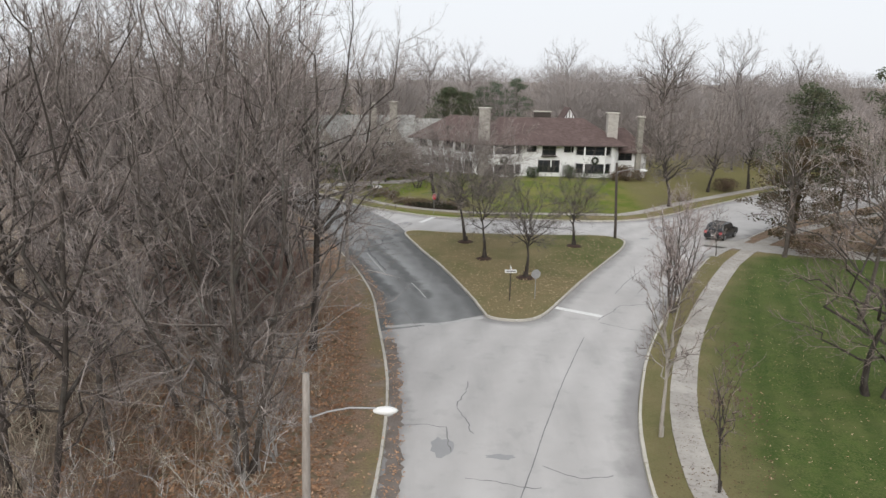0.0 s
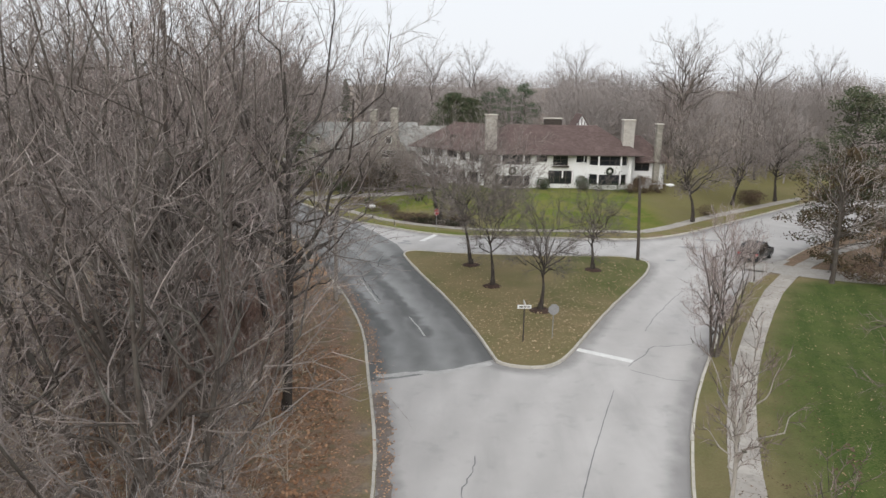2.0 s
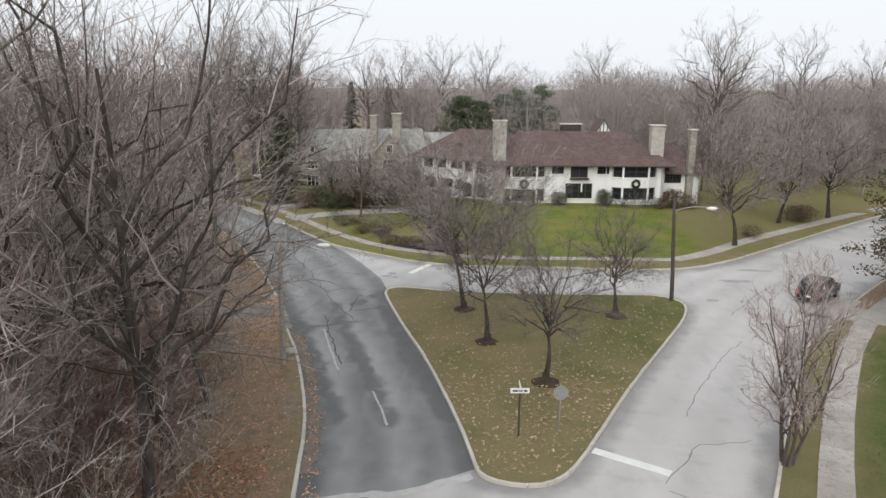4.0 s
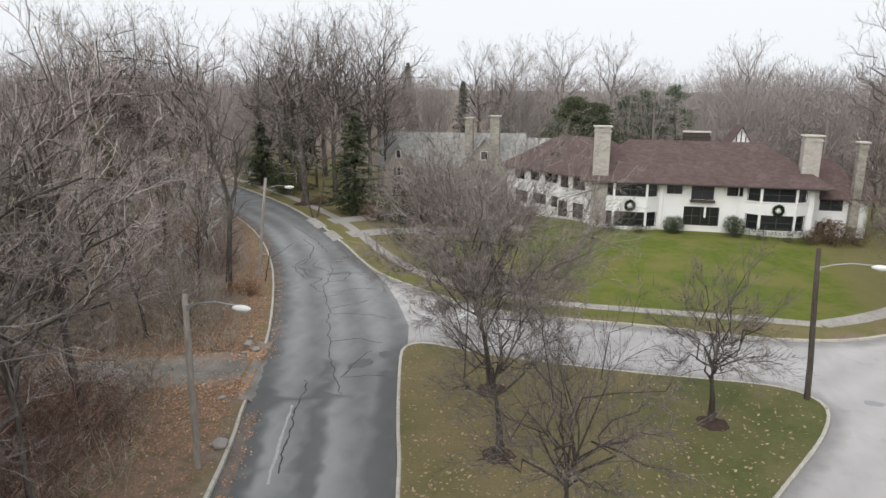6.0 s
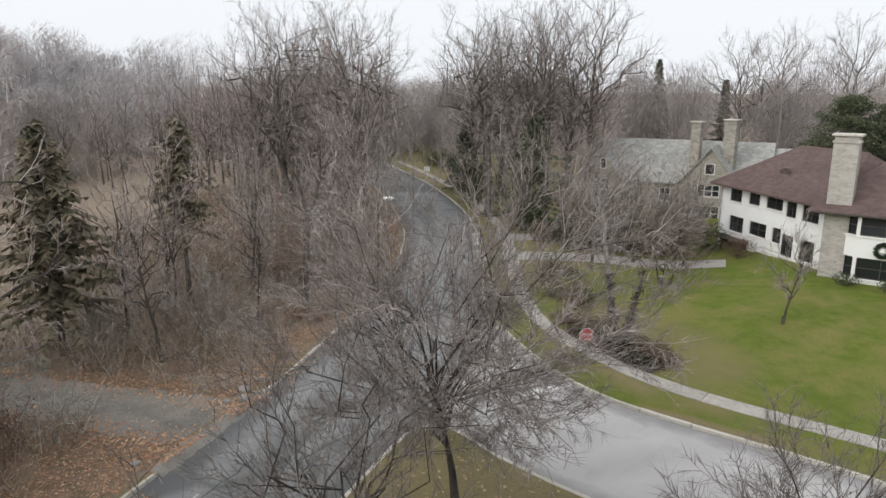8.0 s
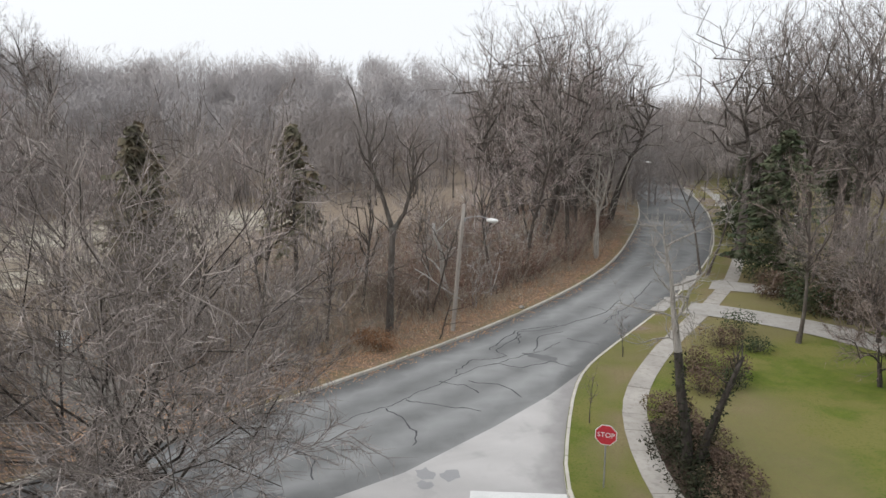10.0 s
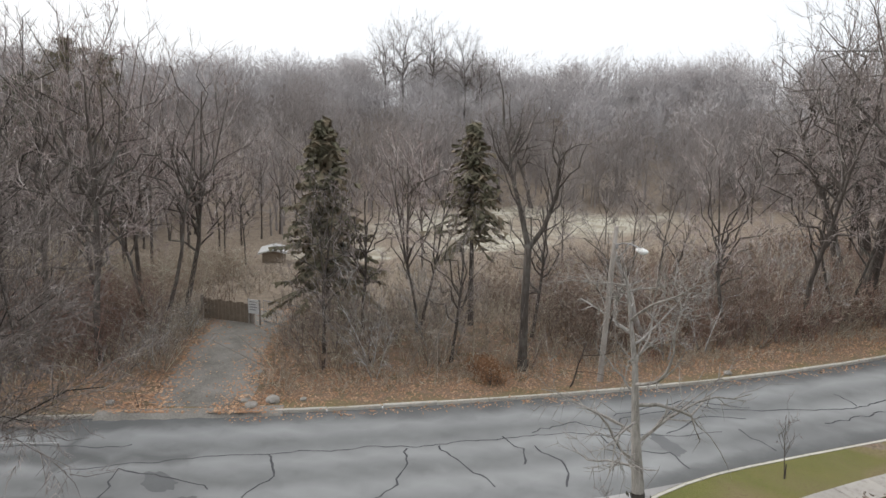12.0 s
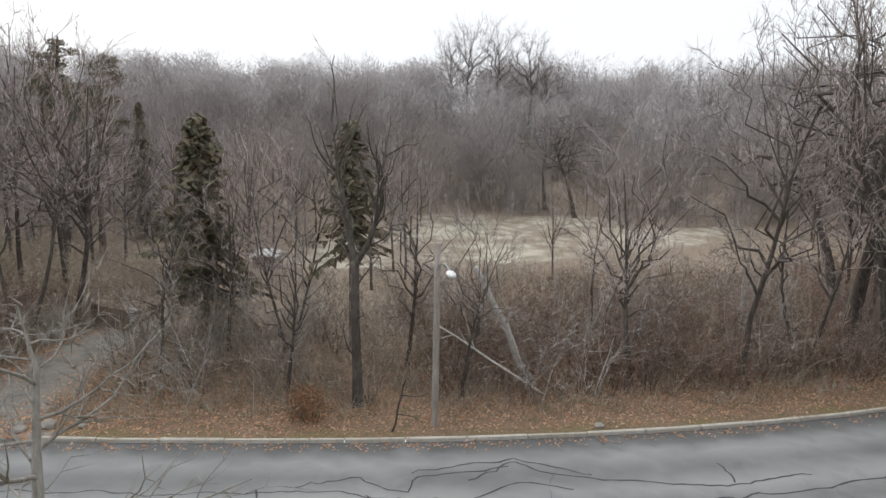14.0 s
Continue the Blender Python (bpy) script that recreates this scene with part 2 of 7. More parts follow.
M_PALE = bark("pale_bark", (0.30, 0.27, 0.235), (0.50, 0.465, 0.42), amount=0.2)
M_POLE = bark("weathered_pole_wood", (0.29, 0.255, 0.225), (0.47, 0.43, 0.39), amount=0.1)
M_STUCCO = varied("white_stucco", (0.76, 0.76, 0.75), (0.85, 0.85, 0.84), 0.8, 0.9, bump=0.25)
M_WHITE = varied("white_paint", (0.74, 0.74, 0.72), (0.82, 0.82, 0.80), 2.0, 0.6)
M_ROOF = shingles("brown_shingle", (0.108, 0.076, 0.070), (0.150, 0.108, 0.100))
M_SLATE = shingles("grey_slate", (0.27, 0.27, 0.255), (0.40, 0.40, 0.375), 0.22)
M_CHIM = stone_wall("pale_chimney_stone", (0.38, 0.352, 0.318), (0.54, 0.51, 0.468), (0.46, 0.435, 0.40), 3, 6)
M_STONE = stone_wall("grey_field_stone", (0.25, 0.235, 0.20), (0.42, 0.395, 0.345), (0.36, 0.34, 0.30))
M_GLASS = glass_dark("window_glass")
M_DARKWOOD = varied("dark_timber", (0.045, 0.038, 0.033), (0.085, 0.072, 0.062), 3, 0.8)
M_LAMP = varied("lamp_white_metal", (0.72, 0.72, 0.70), (0.80, 0.80, 0.78), 4, 0.45)
M_STEEL = varied("galvanised_steel", (0.30, 0.30, 0.30), (0.42, 0.42, 0.42), 6, 0.5, metal=0.6)
M_RED = varied("sign_red", (0.48, 0.03, 0.045), (0.56, 0.045, 0.06), 3, 0.45)
M_WREATH = varied("wreath_green", (0.018, 0.032, 0.016), (0.04, 0.06, 0.03), 8, 0.9, bump=0.8, dist=0.05)
M_CAR = varied("black_car_paint", (0.012, 0.013, 0.015), (0.02, 0.021, 0.024), 2, 0.22, 0.6, bump=0.0)
M_TYRE = varied("tyre_rubber", (0.02, 0.02, 0.02), (0.035, 0.035, 0.035), 10, 0.9)
M_RUBBLE = varied("rock", (0.25, 0.23, 0.20), (0.42, 0.39, 0.35), 3, 0.95)


def leafy(name, a, b, c):
    n = Nodes(name, 0.85, 0.2)
    col = n.mix(n.island(), a, b)
    col = n.mix(n.ramp(n.noise(1.1, 3), 0.45, 0.65), col, c)
    return n.done(col)


M_NEEDLE = leafy("dark_needles", (0.048, 0.066, 0.036), (0.105, 0.128, 0.072), (0.125, 0.120, 0.078))
M_PINE = leafy("green_pine_needles", (0.045, 0.085, 0.045), (0.095, 0.145, 0.080), (0.105, 0.130, 0.075))
M_NEEDLE_DULL = leafy("dull_needles", (0.110, 0.104, 0.068), (0.205, 0.188, 0.128), (0.225, 0.175, 0.120))
M_NEEDLE_BROWN = leafy("browned_needles", (0.075, 0.052, 0.030), (0.125, 0.085, 0.050), (0.060, 0.068, 0.034))
M_SHRUB = leafy("shrub_leaves", (0.030, 0.048, 0.022), (0.062, 0.085, 0.040), (0.085, 0.085, 0.050))
M_SHRUB_BROWN = leafy("brown_shrub_leaves", (0.10, 0.065, 0.048), (0.165, 0.115, 0.085), (0.12, 0.10, 0.06))
M_IVY = leafy("ivy_leaves", (0.016, 0.022, 0.011), (0.036, 0.044, 0.022), (0.05, 0.042, 0.026))
M_LITTER = leafy("fallen_leaves", (0.30, 0.165, 0.092), (0.66, 0.44, 0.285), (0.44, 0.25, 0.15))
M_DRYLEAF = leafy("dry_hanging_leaves", (0.20, 0.11, 0.06), (0.33, 0.19, 0.11), (0.24, 0.13, 0.07))


# ---------------------------------------------------------------- mesh helpers
def mesh_of(name, verts, faces, mat, smooth=False):
    me = bpy.data.meshes.new(name)
    me.from_pydata([tuple(v) for v in verts], [], faces)
    for m in mat if isinstance(mat, (list, tuple)) else [mat]:
        me.materials.append(m)
    if smooth:
        me.polygons.foreach_set("use_smooth", [True] * len(me.polygons))
    return me


def solid(name, verts, faces, mat, parent=None, label="", smooth=False):
    ob = new(name, mesh_of(name, verts, faces, mat, smooth))
    if parent:
        ob.parent = parent
    return tagged(ob, label) if label else ob


def empty(name, at=(0, 0, 0), rz=0.0):
    ob = new(name)
    ob.matrix_basis = pose(*at, 0, 0, rz)
    return ob


def part(name, bm, mat, parent=None, label="", smooth=False):
    me = bpy.data.meshes.new(name)
    bm.to_mesh(me)
    bm.free()
    me.materials.append(mat)
    if smooth:
        me.polygons.foreach_set("use_smooth", [True] * len(me.polygons))
    ob = new(name, me)
    if parent:
        ob.parent = parent
    return tagged(ob, label) if label else ob


def box(bm, x0, x1, y0, y1, z0, z1, bevel=0.0):
    vs = [bm.verts.new(p) for p in ((x0, y0, z0), (x1, y0, z0), (x1, y1, z0), (x0, y1, z0), (x0, y0, z1), (x1, y0, z1), (x1, y1, z1), (x0, y1, z1))]
    fs = [bm.faces.new([vs[i] for i in f]) for f in ((3, 2, 1, 0), (4, 5, 6, 7), (0, 1, 5, 4), (1, 2, 6, 5), (2, 3, 7, 6), (3, 0, 4, 7))]
    if bevel:
        es = list({e for f in fs for e in f.edges})
        bmesh.ops.bevel(bm, geom=es, offset=bevel, segments=1, affect="EDGES")
    return bm


def boxed(name, x0, x1, y0, y1, z0, z1, mat, parent=None, label="", bevel=0.01):
    return part(name, box(bmesh.new(), x0, x1, y0, y1, z0, z1, bevel), mat, parent, label)


def tube(V, F, pts, rads, sides, cap=False):
    """Adds a tapered tube along pts to the lists."""
    base = len(V)
    n = len(pts)
    for i, (p, r) in enumerate(zip(pts, rads)):
        d = pts[min(i + 1, n - 1)] - pts[max(i - 1, 0)]
        if d.length < 1e-6:
            d = Vector((0, 0, 1))
        d.normalize()
        u = d.cross(Vector((0.31, 0.87, 0.38)))
        u.normalize()
        w = d.cross(u)
        for k in range(sides):
            a = 2 * math.pi * k / sides
            V.append(p + (u * math.cos(a) + w * math.sin(a)) * r)
    for i in range(n - 1):
        for k in range(sides):
            a, b = base + i * sides + k, base + i * sides + (k + 1) % sides
            F.append((a, b, b + sides, a + sides))
    if cap:
        F.append(tuple(base + (n - 1) * sides + k for k in range(sides)))


def spike(V, F, p, q, r):
    """A twig: a thin three-sided cone."""
    d = q - p
    u = d.cross(Vector((0.31, 0.87, 0.38)))
    if u.length < 1e-6:
        return
    u.normalize()
    w = d.cross(u).normalized()
    b = len(V)
    V.extend((p + u * r, p + (w * 0.87 - u * 0.5) * r, p - (w * 0.87 + u * 0.5) * r, q))
    F.extend(((b, b + 1, b + 3), (b + 1, b + 2, b + 3), (b + 2, b, b + 3)))


def dense(pts, step):
    """A polyline with points at even steps."""
    out = [Vector(pts[0])]
    for a, b in zip(pts, pts[1:]):
        a, b = Vector(a), Vector(b)
        n = max(1, round((b - a).length / step))
        out += [a + (b - a) * (i + 1) / n for i in range(n)]
    return out


def curved(pts, rounds=2):
    """Corner cutting, which keeps the ends."""
    pts = [Vector(p) for p in pts]
    for _ in range(rounds):
        out = [pts[0]]
        for a, b in zip(pts, pts[1:]):
            out += [a * 0.75 + b * 0.25, a * 0.25 + b * 0.75]
        pts = out + [pts[-1]]
    return pts


def offset(pts, d):
    """A polyline moved d to its left."""
    pts = [Vector(p) for p in pts]
    out = []
    for i, p in enumerate(pts):
        t = (pts[min(i + 1, len(pts) - 1)] - pts[max(i - 1, 0)]).normalized()
        out.append(p + Vector((-t.y, t.x)) * d)
    return out


def inside(P, poly):
    """Which of the points lie in the polygon."""
    x, y = P[:, 0], P[:, 1]
    hit = np.zeros(len(P), bool)
    for (ax, ay), (bx, by) in zip(poly, poly[1:] + poly[:1]):
        if ay == by:
            continue
        c = ((ay > y) != (by > y)) & (x < (bx - ax) * (y - ay) / (by - ay) + ax)
        hit ^= c
    return hit


def away(P, line):
    """Distance of the points from a polyline."""
    best = np.full(len(P), 1e9)
    for a, b in zip(line, line[1:]):
        a, b = np.array(a[:2]), np.array(b[:2])
        d = b - a
        s = np.clip(((P - a) @ d) / (d @ d), 0, 1)
        best = np.minimum(best, np.hypot(*(P - a - s[:, None] * d).T))
    return best


def smooth(lo, hi, v):
    s = np.clip((v - lo) / (hi - lo), 0, 1)
    return s * s * (3 - 2 * s)


# ---------------------------------------------------------------- plan
LEFT_KERB = curved([(-1.5, -60), (-1.55, 5), (-1.6, 23.6), (-1.65, 28), (-1.95, 33), (-2.6, 37.4), (-3.65, 43), (-4.5, 48), (-5.65, 52), (-7.3, 56.8), (-8.9, 60.5), (-11.9, 68.1), (-16.4, 77), (-20.6, 84.4), (-25.5, 91.6), (-30.6, 97.9), (-36, 103.3), (-42.3, 108.7), (-54, 118.2), (-65.2, 126), (-92, 143), (-122, 163), (-170, 196)], 1)
NW_KERB = curved([(-170, 212), (-120, 171), (-79.5, 145.5), (-59, 132.3), (-45.8, 122.3), (-35.2, 113.2), (-28, 105.6), (-22.3, 98.9), (-19, 94.7), (-13.6, 87.3), (-11.7, 85), (-9.6, 83.2), (-6, 80.8), (-2.5, 78.7), (0.5, 77.7), (4, 77.5), (10, 77.8), (16.3, 77.3), (20.3, 78.1), (23.5, 79.7), (27.8, 83.4), (36.4, 91.7), (46, 101), (62, 115), (95, 143), (170, 205)], 1)
RIGHT_KERB = curved([(185, 197), (108, 131), (72, 103), (56.5, 92), (46, 84.5), (37, 77.2), (31, 70.4), (24.2, 62.2), (22, 58.4), (19.3, 53.2), (16.6, 47.9), (13.8, 42), (12.1, 37.8), (10.7, 33.4), (9.8, 30.1), (9.15, 26.3), (8.9, 23.9), (8.75, 5), (8.7, -60)], 1)
ISLAND = curved([(3.3, 45.4), (3.5, 44.6), (4.4, 44.1), (5.6, 44.0), (6.6, 44.5), (7.5, 45.8), (9.4, 49.9), (11.3, 54), (14.9, 60.9), (16.7, 64.4), (17.6, 66.8), (17.8, 68.3), (17.2, 69.4), (16, 70), (14.3, 70.0), (8, 69.6), (0.8, 69.8), (-2.3, 70.6), (-3.5, 70.5), (-4.0, 69.6), (-3.5, 67.6), (-1.4, 61.2), (0.3, 56.6), (2.5, 49), (3.3, 45.4)], 1)
SEAM_SOUTH = [(-3.6, 42.3), (0.2, 43.1), (3.4, 44.9)]
SEAM_NORTH = [(-4.0, 69.8), (-5.0, 73.5), (-7.4, 78.2), (-9.6, 82.0), (-11.9, 85.2)]
xy = lambda line: [(float(p[0]), float(p[1])) for p in line]  # noqa: E731
ROAD_POLY = xy(LEFT_KERB) + xy(NW_KERB) + xy(RIGHT_KERB)
ISLAND_POLY = xy(ISLAND)[:-1]
k0 = min(range(len(LEFT_KERB)), key=lambda i: (LEFT_KERB[i] - Vector(SEAM_SOUTH[0])).length)
k1 = min(range(len(NW_KERB)), key=lambda i: (NW_KERB[i] - Vector(SEAM_NORTH[-1])).length)
tip = min(range(len(ISLAND)), key=lambda i: (ISLAND[i] - Vector(SEAM_NORTH[0])).length)
SEAM_SOUTH[0], SEAM_NORTH[-1] = xy(LEFT_KERB)[k0], xy(NW_KERB)[k1]
SEAM_SOUTH[-1], SEAM_NORTH[0] = xy(ISLAND)[1], xy(ISLAND)[tip]
DARK_POLY = xy(LEFT_KERB)[k0:] + xy(NW_KERB)[: k1 + 1] + SEAM_NORTH[::-1][1:] + xy(ISLAND)[tip:-1] + xy(ISLAND)[:2] + SEAM_SOUTH[::-1][1:-1]
GATE_DRIVE = curved([(-10.45, 64.4), (-13.5, 63.4), (-18, 61.2), (-24.5, 58.6), (-28, 57)], 2)
HOUSE_DRIVE = curved([(-19.9, 97.2), (-16.2, 100.3), (-12, 102.4), (-6.5, 103.2), (-2.5, 104.5)], 2)
CORNER_WALK = curved([(20.5, 81.2), (12, 80.9), (4.5, 80.6), (1.2, 81.0), (-2.4, 82.3), (-5.6, 83.9), (-8.0, 85.6), (-10.6, 88.2), (-14, 92.2), (-17.2, 96.6), (-20.5, 101), (-26.5, 108.2), (-39.5, 120.6), (-60, 136.5), (-82, 151)], 1)
EAST_WALK = curved([(20.5, 81.2), (24, 83.7), (29.6, 89.6), (38.2, 97.3), (47, 105), (65, 120)], 1)
RIGHT_WALK = curved([(11.0, 4), (11.05, 24), (11.6, 28.3), (12.6, 32.5), (14.8, 38.8), (17.2, 44.4), (21.2, 52.4), (26.7, 62.1), (33.5, 70.3), (40, 76.2), (60, 90.5)], 1)


def heights(P):
    """The lie of the land, without kerb steps."""
    P = np.asarray(P, float).reshape(-1, 2)
    x, y = P[:, 0], P[:, 1]
    z = np.full(len(P), 0.13)
    poly = xy(LEFT_KERB) + [(-900, 700), (-900, -700), (-1.5, -700)]
    west = inside(P, poly)
    d = away(P, LEFT_KERB) * west
    r = np.hypot(x, y - 75)
    z += -5.2 * smooth(7, 62, d) + 20.5 * smooth(125, 240, r) * smooth(25, 85, d) - 8 * smooth(290, 600, r) * west
    z += 8 * smooth(50, 115, d) * smooth(40, -15, y) * smooth(240, 125, r)
    z += west * smooth(5, 20, d) * 0.35 * np.sin(x * 0.23 + 1.1) * np.sin(y * 0.19)
    north = inside(P, xy(NW_KERB) + [(170, 900), (-170, 900)])
    dn = away(P, NW_KERB) * north
    z += 1.3 * smooth(2.5, 20, dn) * smooth(-9, 4, x) + 0.5 * smooth(8, 30, dn) * smooth(4, -9, x)
    z += 1.6 * smooth(55, 210, dn) - 1.5 * smooth(330, 600, dn)
    return z


GX, GY, GS = -360, -260, 2.5
_gx, _gy = np.meshgrid(np.arange(GX, 240, GS), np.arange(GY, 420, GS), indexing="ij")
GRID = heights(np.stack([_gx.ravel(), _gy.ravel()], 1)).reshape(_gx.shape)


def lie(x, y):
    """Height of the land at a place, from a fine grid."""
    u, v = (x - GX) / GS, (y - GY) / GS
    i, j = int(u), int(v)
    if not (0 <= i < GRID.shape[0] - 1 and 0 <= j < GRID.shape[1] - 1):
        return float(heights([(x, y)])[0])
    u, v = u - i, v - j
    return float((GRID[i, j] * (1 - u) + GRID[i + 1, j] * u) * (1 - v) + (GRID[i, j + 1] * (1 - u) + GRID[i + 1, j + 1] * u) * v)


# ---------------------------------------------------------------- ground, roads
def lay_ground():
    from mathutils.geometry import delaunay_2d_cdt

    pts, edges = [], []

    def line(poly, step, closed=False):
        d = dense(poly, step)
        if closed:
            d = d[:-1]
        at = len(pts)
        pts.extend(Vector((p.x, p.y)) for p in d)
        edges.extend((at + i, at + i + 1) for i in range(len(d) - 1))
        if closed:
            edges.append((at + len(d) - 1, at))

    ring = [*LEFT_KERB, *NW_KERB, *RIGHT_KERB, LEFT_KERB[0]]
    line(ring, 1.6, True)
    line(ISLAND, 1.0, True)
    line(SEAM_SOUTH, 1.5)
    line(SEAM_NORTH, 1.5)
    rng = random.Random(4)
    boxes = [(1.7, -48, 48, 2, 128), (7, -170, 150, -50, 260), (60, -900, 900, -700, 1100), (400, -3000, 3000, -2400, 3400)]
    for n, (step, x0, x1, y0, y1) in enumerate(boxes):
        for i in range(int((x1 - x0) / step) + 1):
            for j in range(int((y1 - y0) / step) + 1):
                x, y = x0 + i * step, y0 + j * step
                if n and boxes[n - 1][1] - step * 0.3 < x < boxes[n - 1][2] + step * 0.3 and boxes[n - 1][3] - step * 0.3 < y < boxes[n - 1][4] + step * 0.3:
                    continue
                pts.append(Vector((x + rng.uniform(-0.3, 0.3) * step, y + rng.uniform(-0.3, 0.3) * step)))
    fine = np.array([(-40 + 0.75 * i + rng.uniform(-0.2, 0.2), 6 + 0.75 * j + rng.uniform(-0.2, 0.2)) for i in range(94) for j in range(140)])
    keep = inside(fine, ROAD_POLY) & ~inside(fine, ISLAND_POLY) & (away(fine, ring) > 0.35)
    pts.extend(Vector(p) for p in fine[keep])
    V, _, F, *_ = delaunay_2d_cdt(pts, edges, [], 0, 1e-4)
    P = np.array([(v.x, v.y) for v in V])
    F = [tuple(f) for f in F]
    C = np.array([P[list(f)].mean(0) for f in F])
    road, isl, dark = inside(C, ROAD_POLY), inside(C, ISLAND_POLY), inside(C, DARK_POLY)
    H = heights(P)
    kinds = {
        "ground": (~road & ~isl, H, M_GROUND),
        "traffic_island": (isl, np.full(len(P), 0.13) + 0.25 * smooth(0, 6, away(P, ISLAND)), M_GROUND),
        "road_pale": (road & ~isl & ~dark, np.zeros(len(P)), M_ROAD),
        "road_dark": (road & ~isl & dark, np.zeros(len(P)), M_DARK),
    }
    made = {}
    for name, (mask, Z, mat) in kinds.items():
        fs = [F[i] for i in np.nonzero(mask)[0]]
        used = sorted({i for f in fs for i in f})
        at = {i: n for n, i in enumerate(used)}
        ob = solid(name, [(P[i, 0], P[i, 1], Z[i]) for i in used], [tuple(at[i] for i in f) for f in fs], mat, smooth=True)
        made[name] = ob
        if mat is not M_GROUND:
            paint_wear(ob, P[used], name)
        if mat is M_GROUND:
            paint_cover(ob, P[used], name)
    return made


TAR_LINES = [
    ([(-0.9, 49.0), (-2.0, 52.3), (-4.0, 57.4), (-7.2, 66.5)], 0.75), ([(1.9, 49.5), (0.7, 52.9), (-1.2, 58.0), (-3.6, 66.0)], 0.9), ([(-3.3, 49.0), (-4.5, 51.8), (-6.4, 56.9), (-9.0, 62.5)], 0.7),
    ([(-7.6, 61.5), (-6.2, 62.4), (-4.9, 62.9)], 0.45),
]


def paint_wear(ob, P, name):
    """Red is dirt gathered along the kerbs, green the polished wheel tracks, blue the tar seeping along the lanes."""
    col = np.zeros((len(P), 4), np.float32)
    edge = np.minimum(np.minimum(away(P, LEFT_KERB), away(P, RIGHT_KERB)), np.minimum(away(P, NW_KERB), away(P, ISLAND)))
    d = away(P, LEFT_KERB if name == "road_dark" else RIGHT_KERB)
    col[:, 0] = smooth(1.7, 0.2, edge)
    col[:, 1] = (0.5 + 0.5 * np.sin(2 * math.pi * d / 2.5 - 2.6)) * smooth(0.6, 1.6, edge)
    if name == "road_dark":
        for line, wide in TAR_LINES:
            col[:, 2] = np.maximum(col[:, 2], smooth(wide, 0.25 * wide, away(P, [Vector(p) for p in line])))
    col[:, 3] = 1
    a = ob.data.color_attributes.new("wear", "FLOAT_COLOR", "POINT")
    a.data.foreach_set("color", col.ravel())


CORNER_WEAR = [(-4.5, 89.0), (-0.8, 86.8), (3.0, 84.8)]


def paint_cover(ob, P, name):
    """What grows where: red is lawn, green is fallen leaves, blue is pale dry field."""
    x, y = P[:, 0], P[:, 1]
    n = len(P)
    col = np.zeros((n, 4), np.float32)
    col[:, 3] = 1
    if name == "traffic_island":
        col[:, 0] = 0.56 + 0.2 * smooth(5, 14, x) * smooth(50, 60, y) + 0.1 * np.sin(x * 0.9) * np.sin(y * 0.7)
        col[:, 1] = 0.0
    else:
        west = inside(P, xy(LEFT_KERB) + [(-900, 700), (-900, -700), (-1.5, -700)])
        d = away(P, LEFT_KERB)
        col[:, 1] = west * smooth(16, 5, d) * 0.75 + west * 0.25
        col[:, 0] = (x < 30) * (y < 150) * smooth(2.4, 0.6, d) * 0.27
        field = west * smooth(46, 56, d) * smooth(134, 118, np.hypot(x, y - 75)) * smooth(22, 42, y) * smooth(122, 100, y)
        col[:, 2] = field * (0.52 + 0.16 * np.sin(x * 0.17 + y * 0.05) * np.sin(y * 0.23))
        north = inside(P, xy(NW_KERB) + [(170, 900), (-170, 900)])
        dn = away(P, NW_KERB)
        lawn_n = north * smooth(34, 26, dn) * smooth(2.0, 3.2, dn)
        col[:, 0] = np.maximum(col[:, 0], lawn_n * ((1.28 - 0.62 * smooth(20, 26, x)) * (1 - 0.5 * smooth(-8, -13, x)) + 0.3 * smooth(-8, -2, x) * smooth(26, 18, x) * smooth(3, 8, dn)) * (1 - 0.56 * smooth(7.5, 1.0, away(P, CORNER_WEAR))))
        col[:, 0] = np.maximum(col[:, 0], north * smooth(3.2, 1.2, dn) * (0.74 + 0.2 * smooth(-13, -5, x) * smooth(12, 4, x)))
        south = ~west & ~north
        dr = away(P, RIGHT_KERB)
        lawn_e = south * (dr < d) * smooth(66, 60, y - 0.05 * x) * smooth(70, 50, x)
        col[:, 0] = np.maximum(col[:, 0], lawn_e * (0.64 + 0.28 * smooth(2.8, 4.2 + 1.8 * smooth(46, 34, y), dr)))
        col[:, 1] = np.maximum(col[:, 1], south * smooth(60, 66, y - 0.05 * x) * smooth(120, 90, y) * 0.6)
    a = ob.data.color_attributes.new("cover", "FLOAT_COLOR", "POINT")
    a.data.foreach_set("color", col.ravel())


LAND = lay_ground()
for key, label in (("ground", "winter ground of lawn, leaf litter and bare earth"), ("traffic_island", "grass traffic island with fallen leaves between roads"), ("road_pale", "worn pale grey street surface with stains"), ("road_dark", "darker asphalt road curving past the woods")):
    tagged(LAND[key], label, key.split("_")[0], kind="structure")


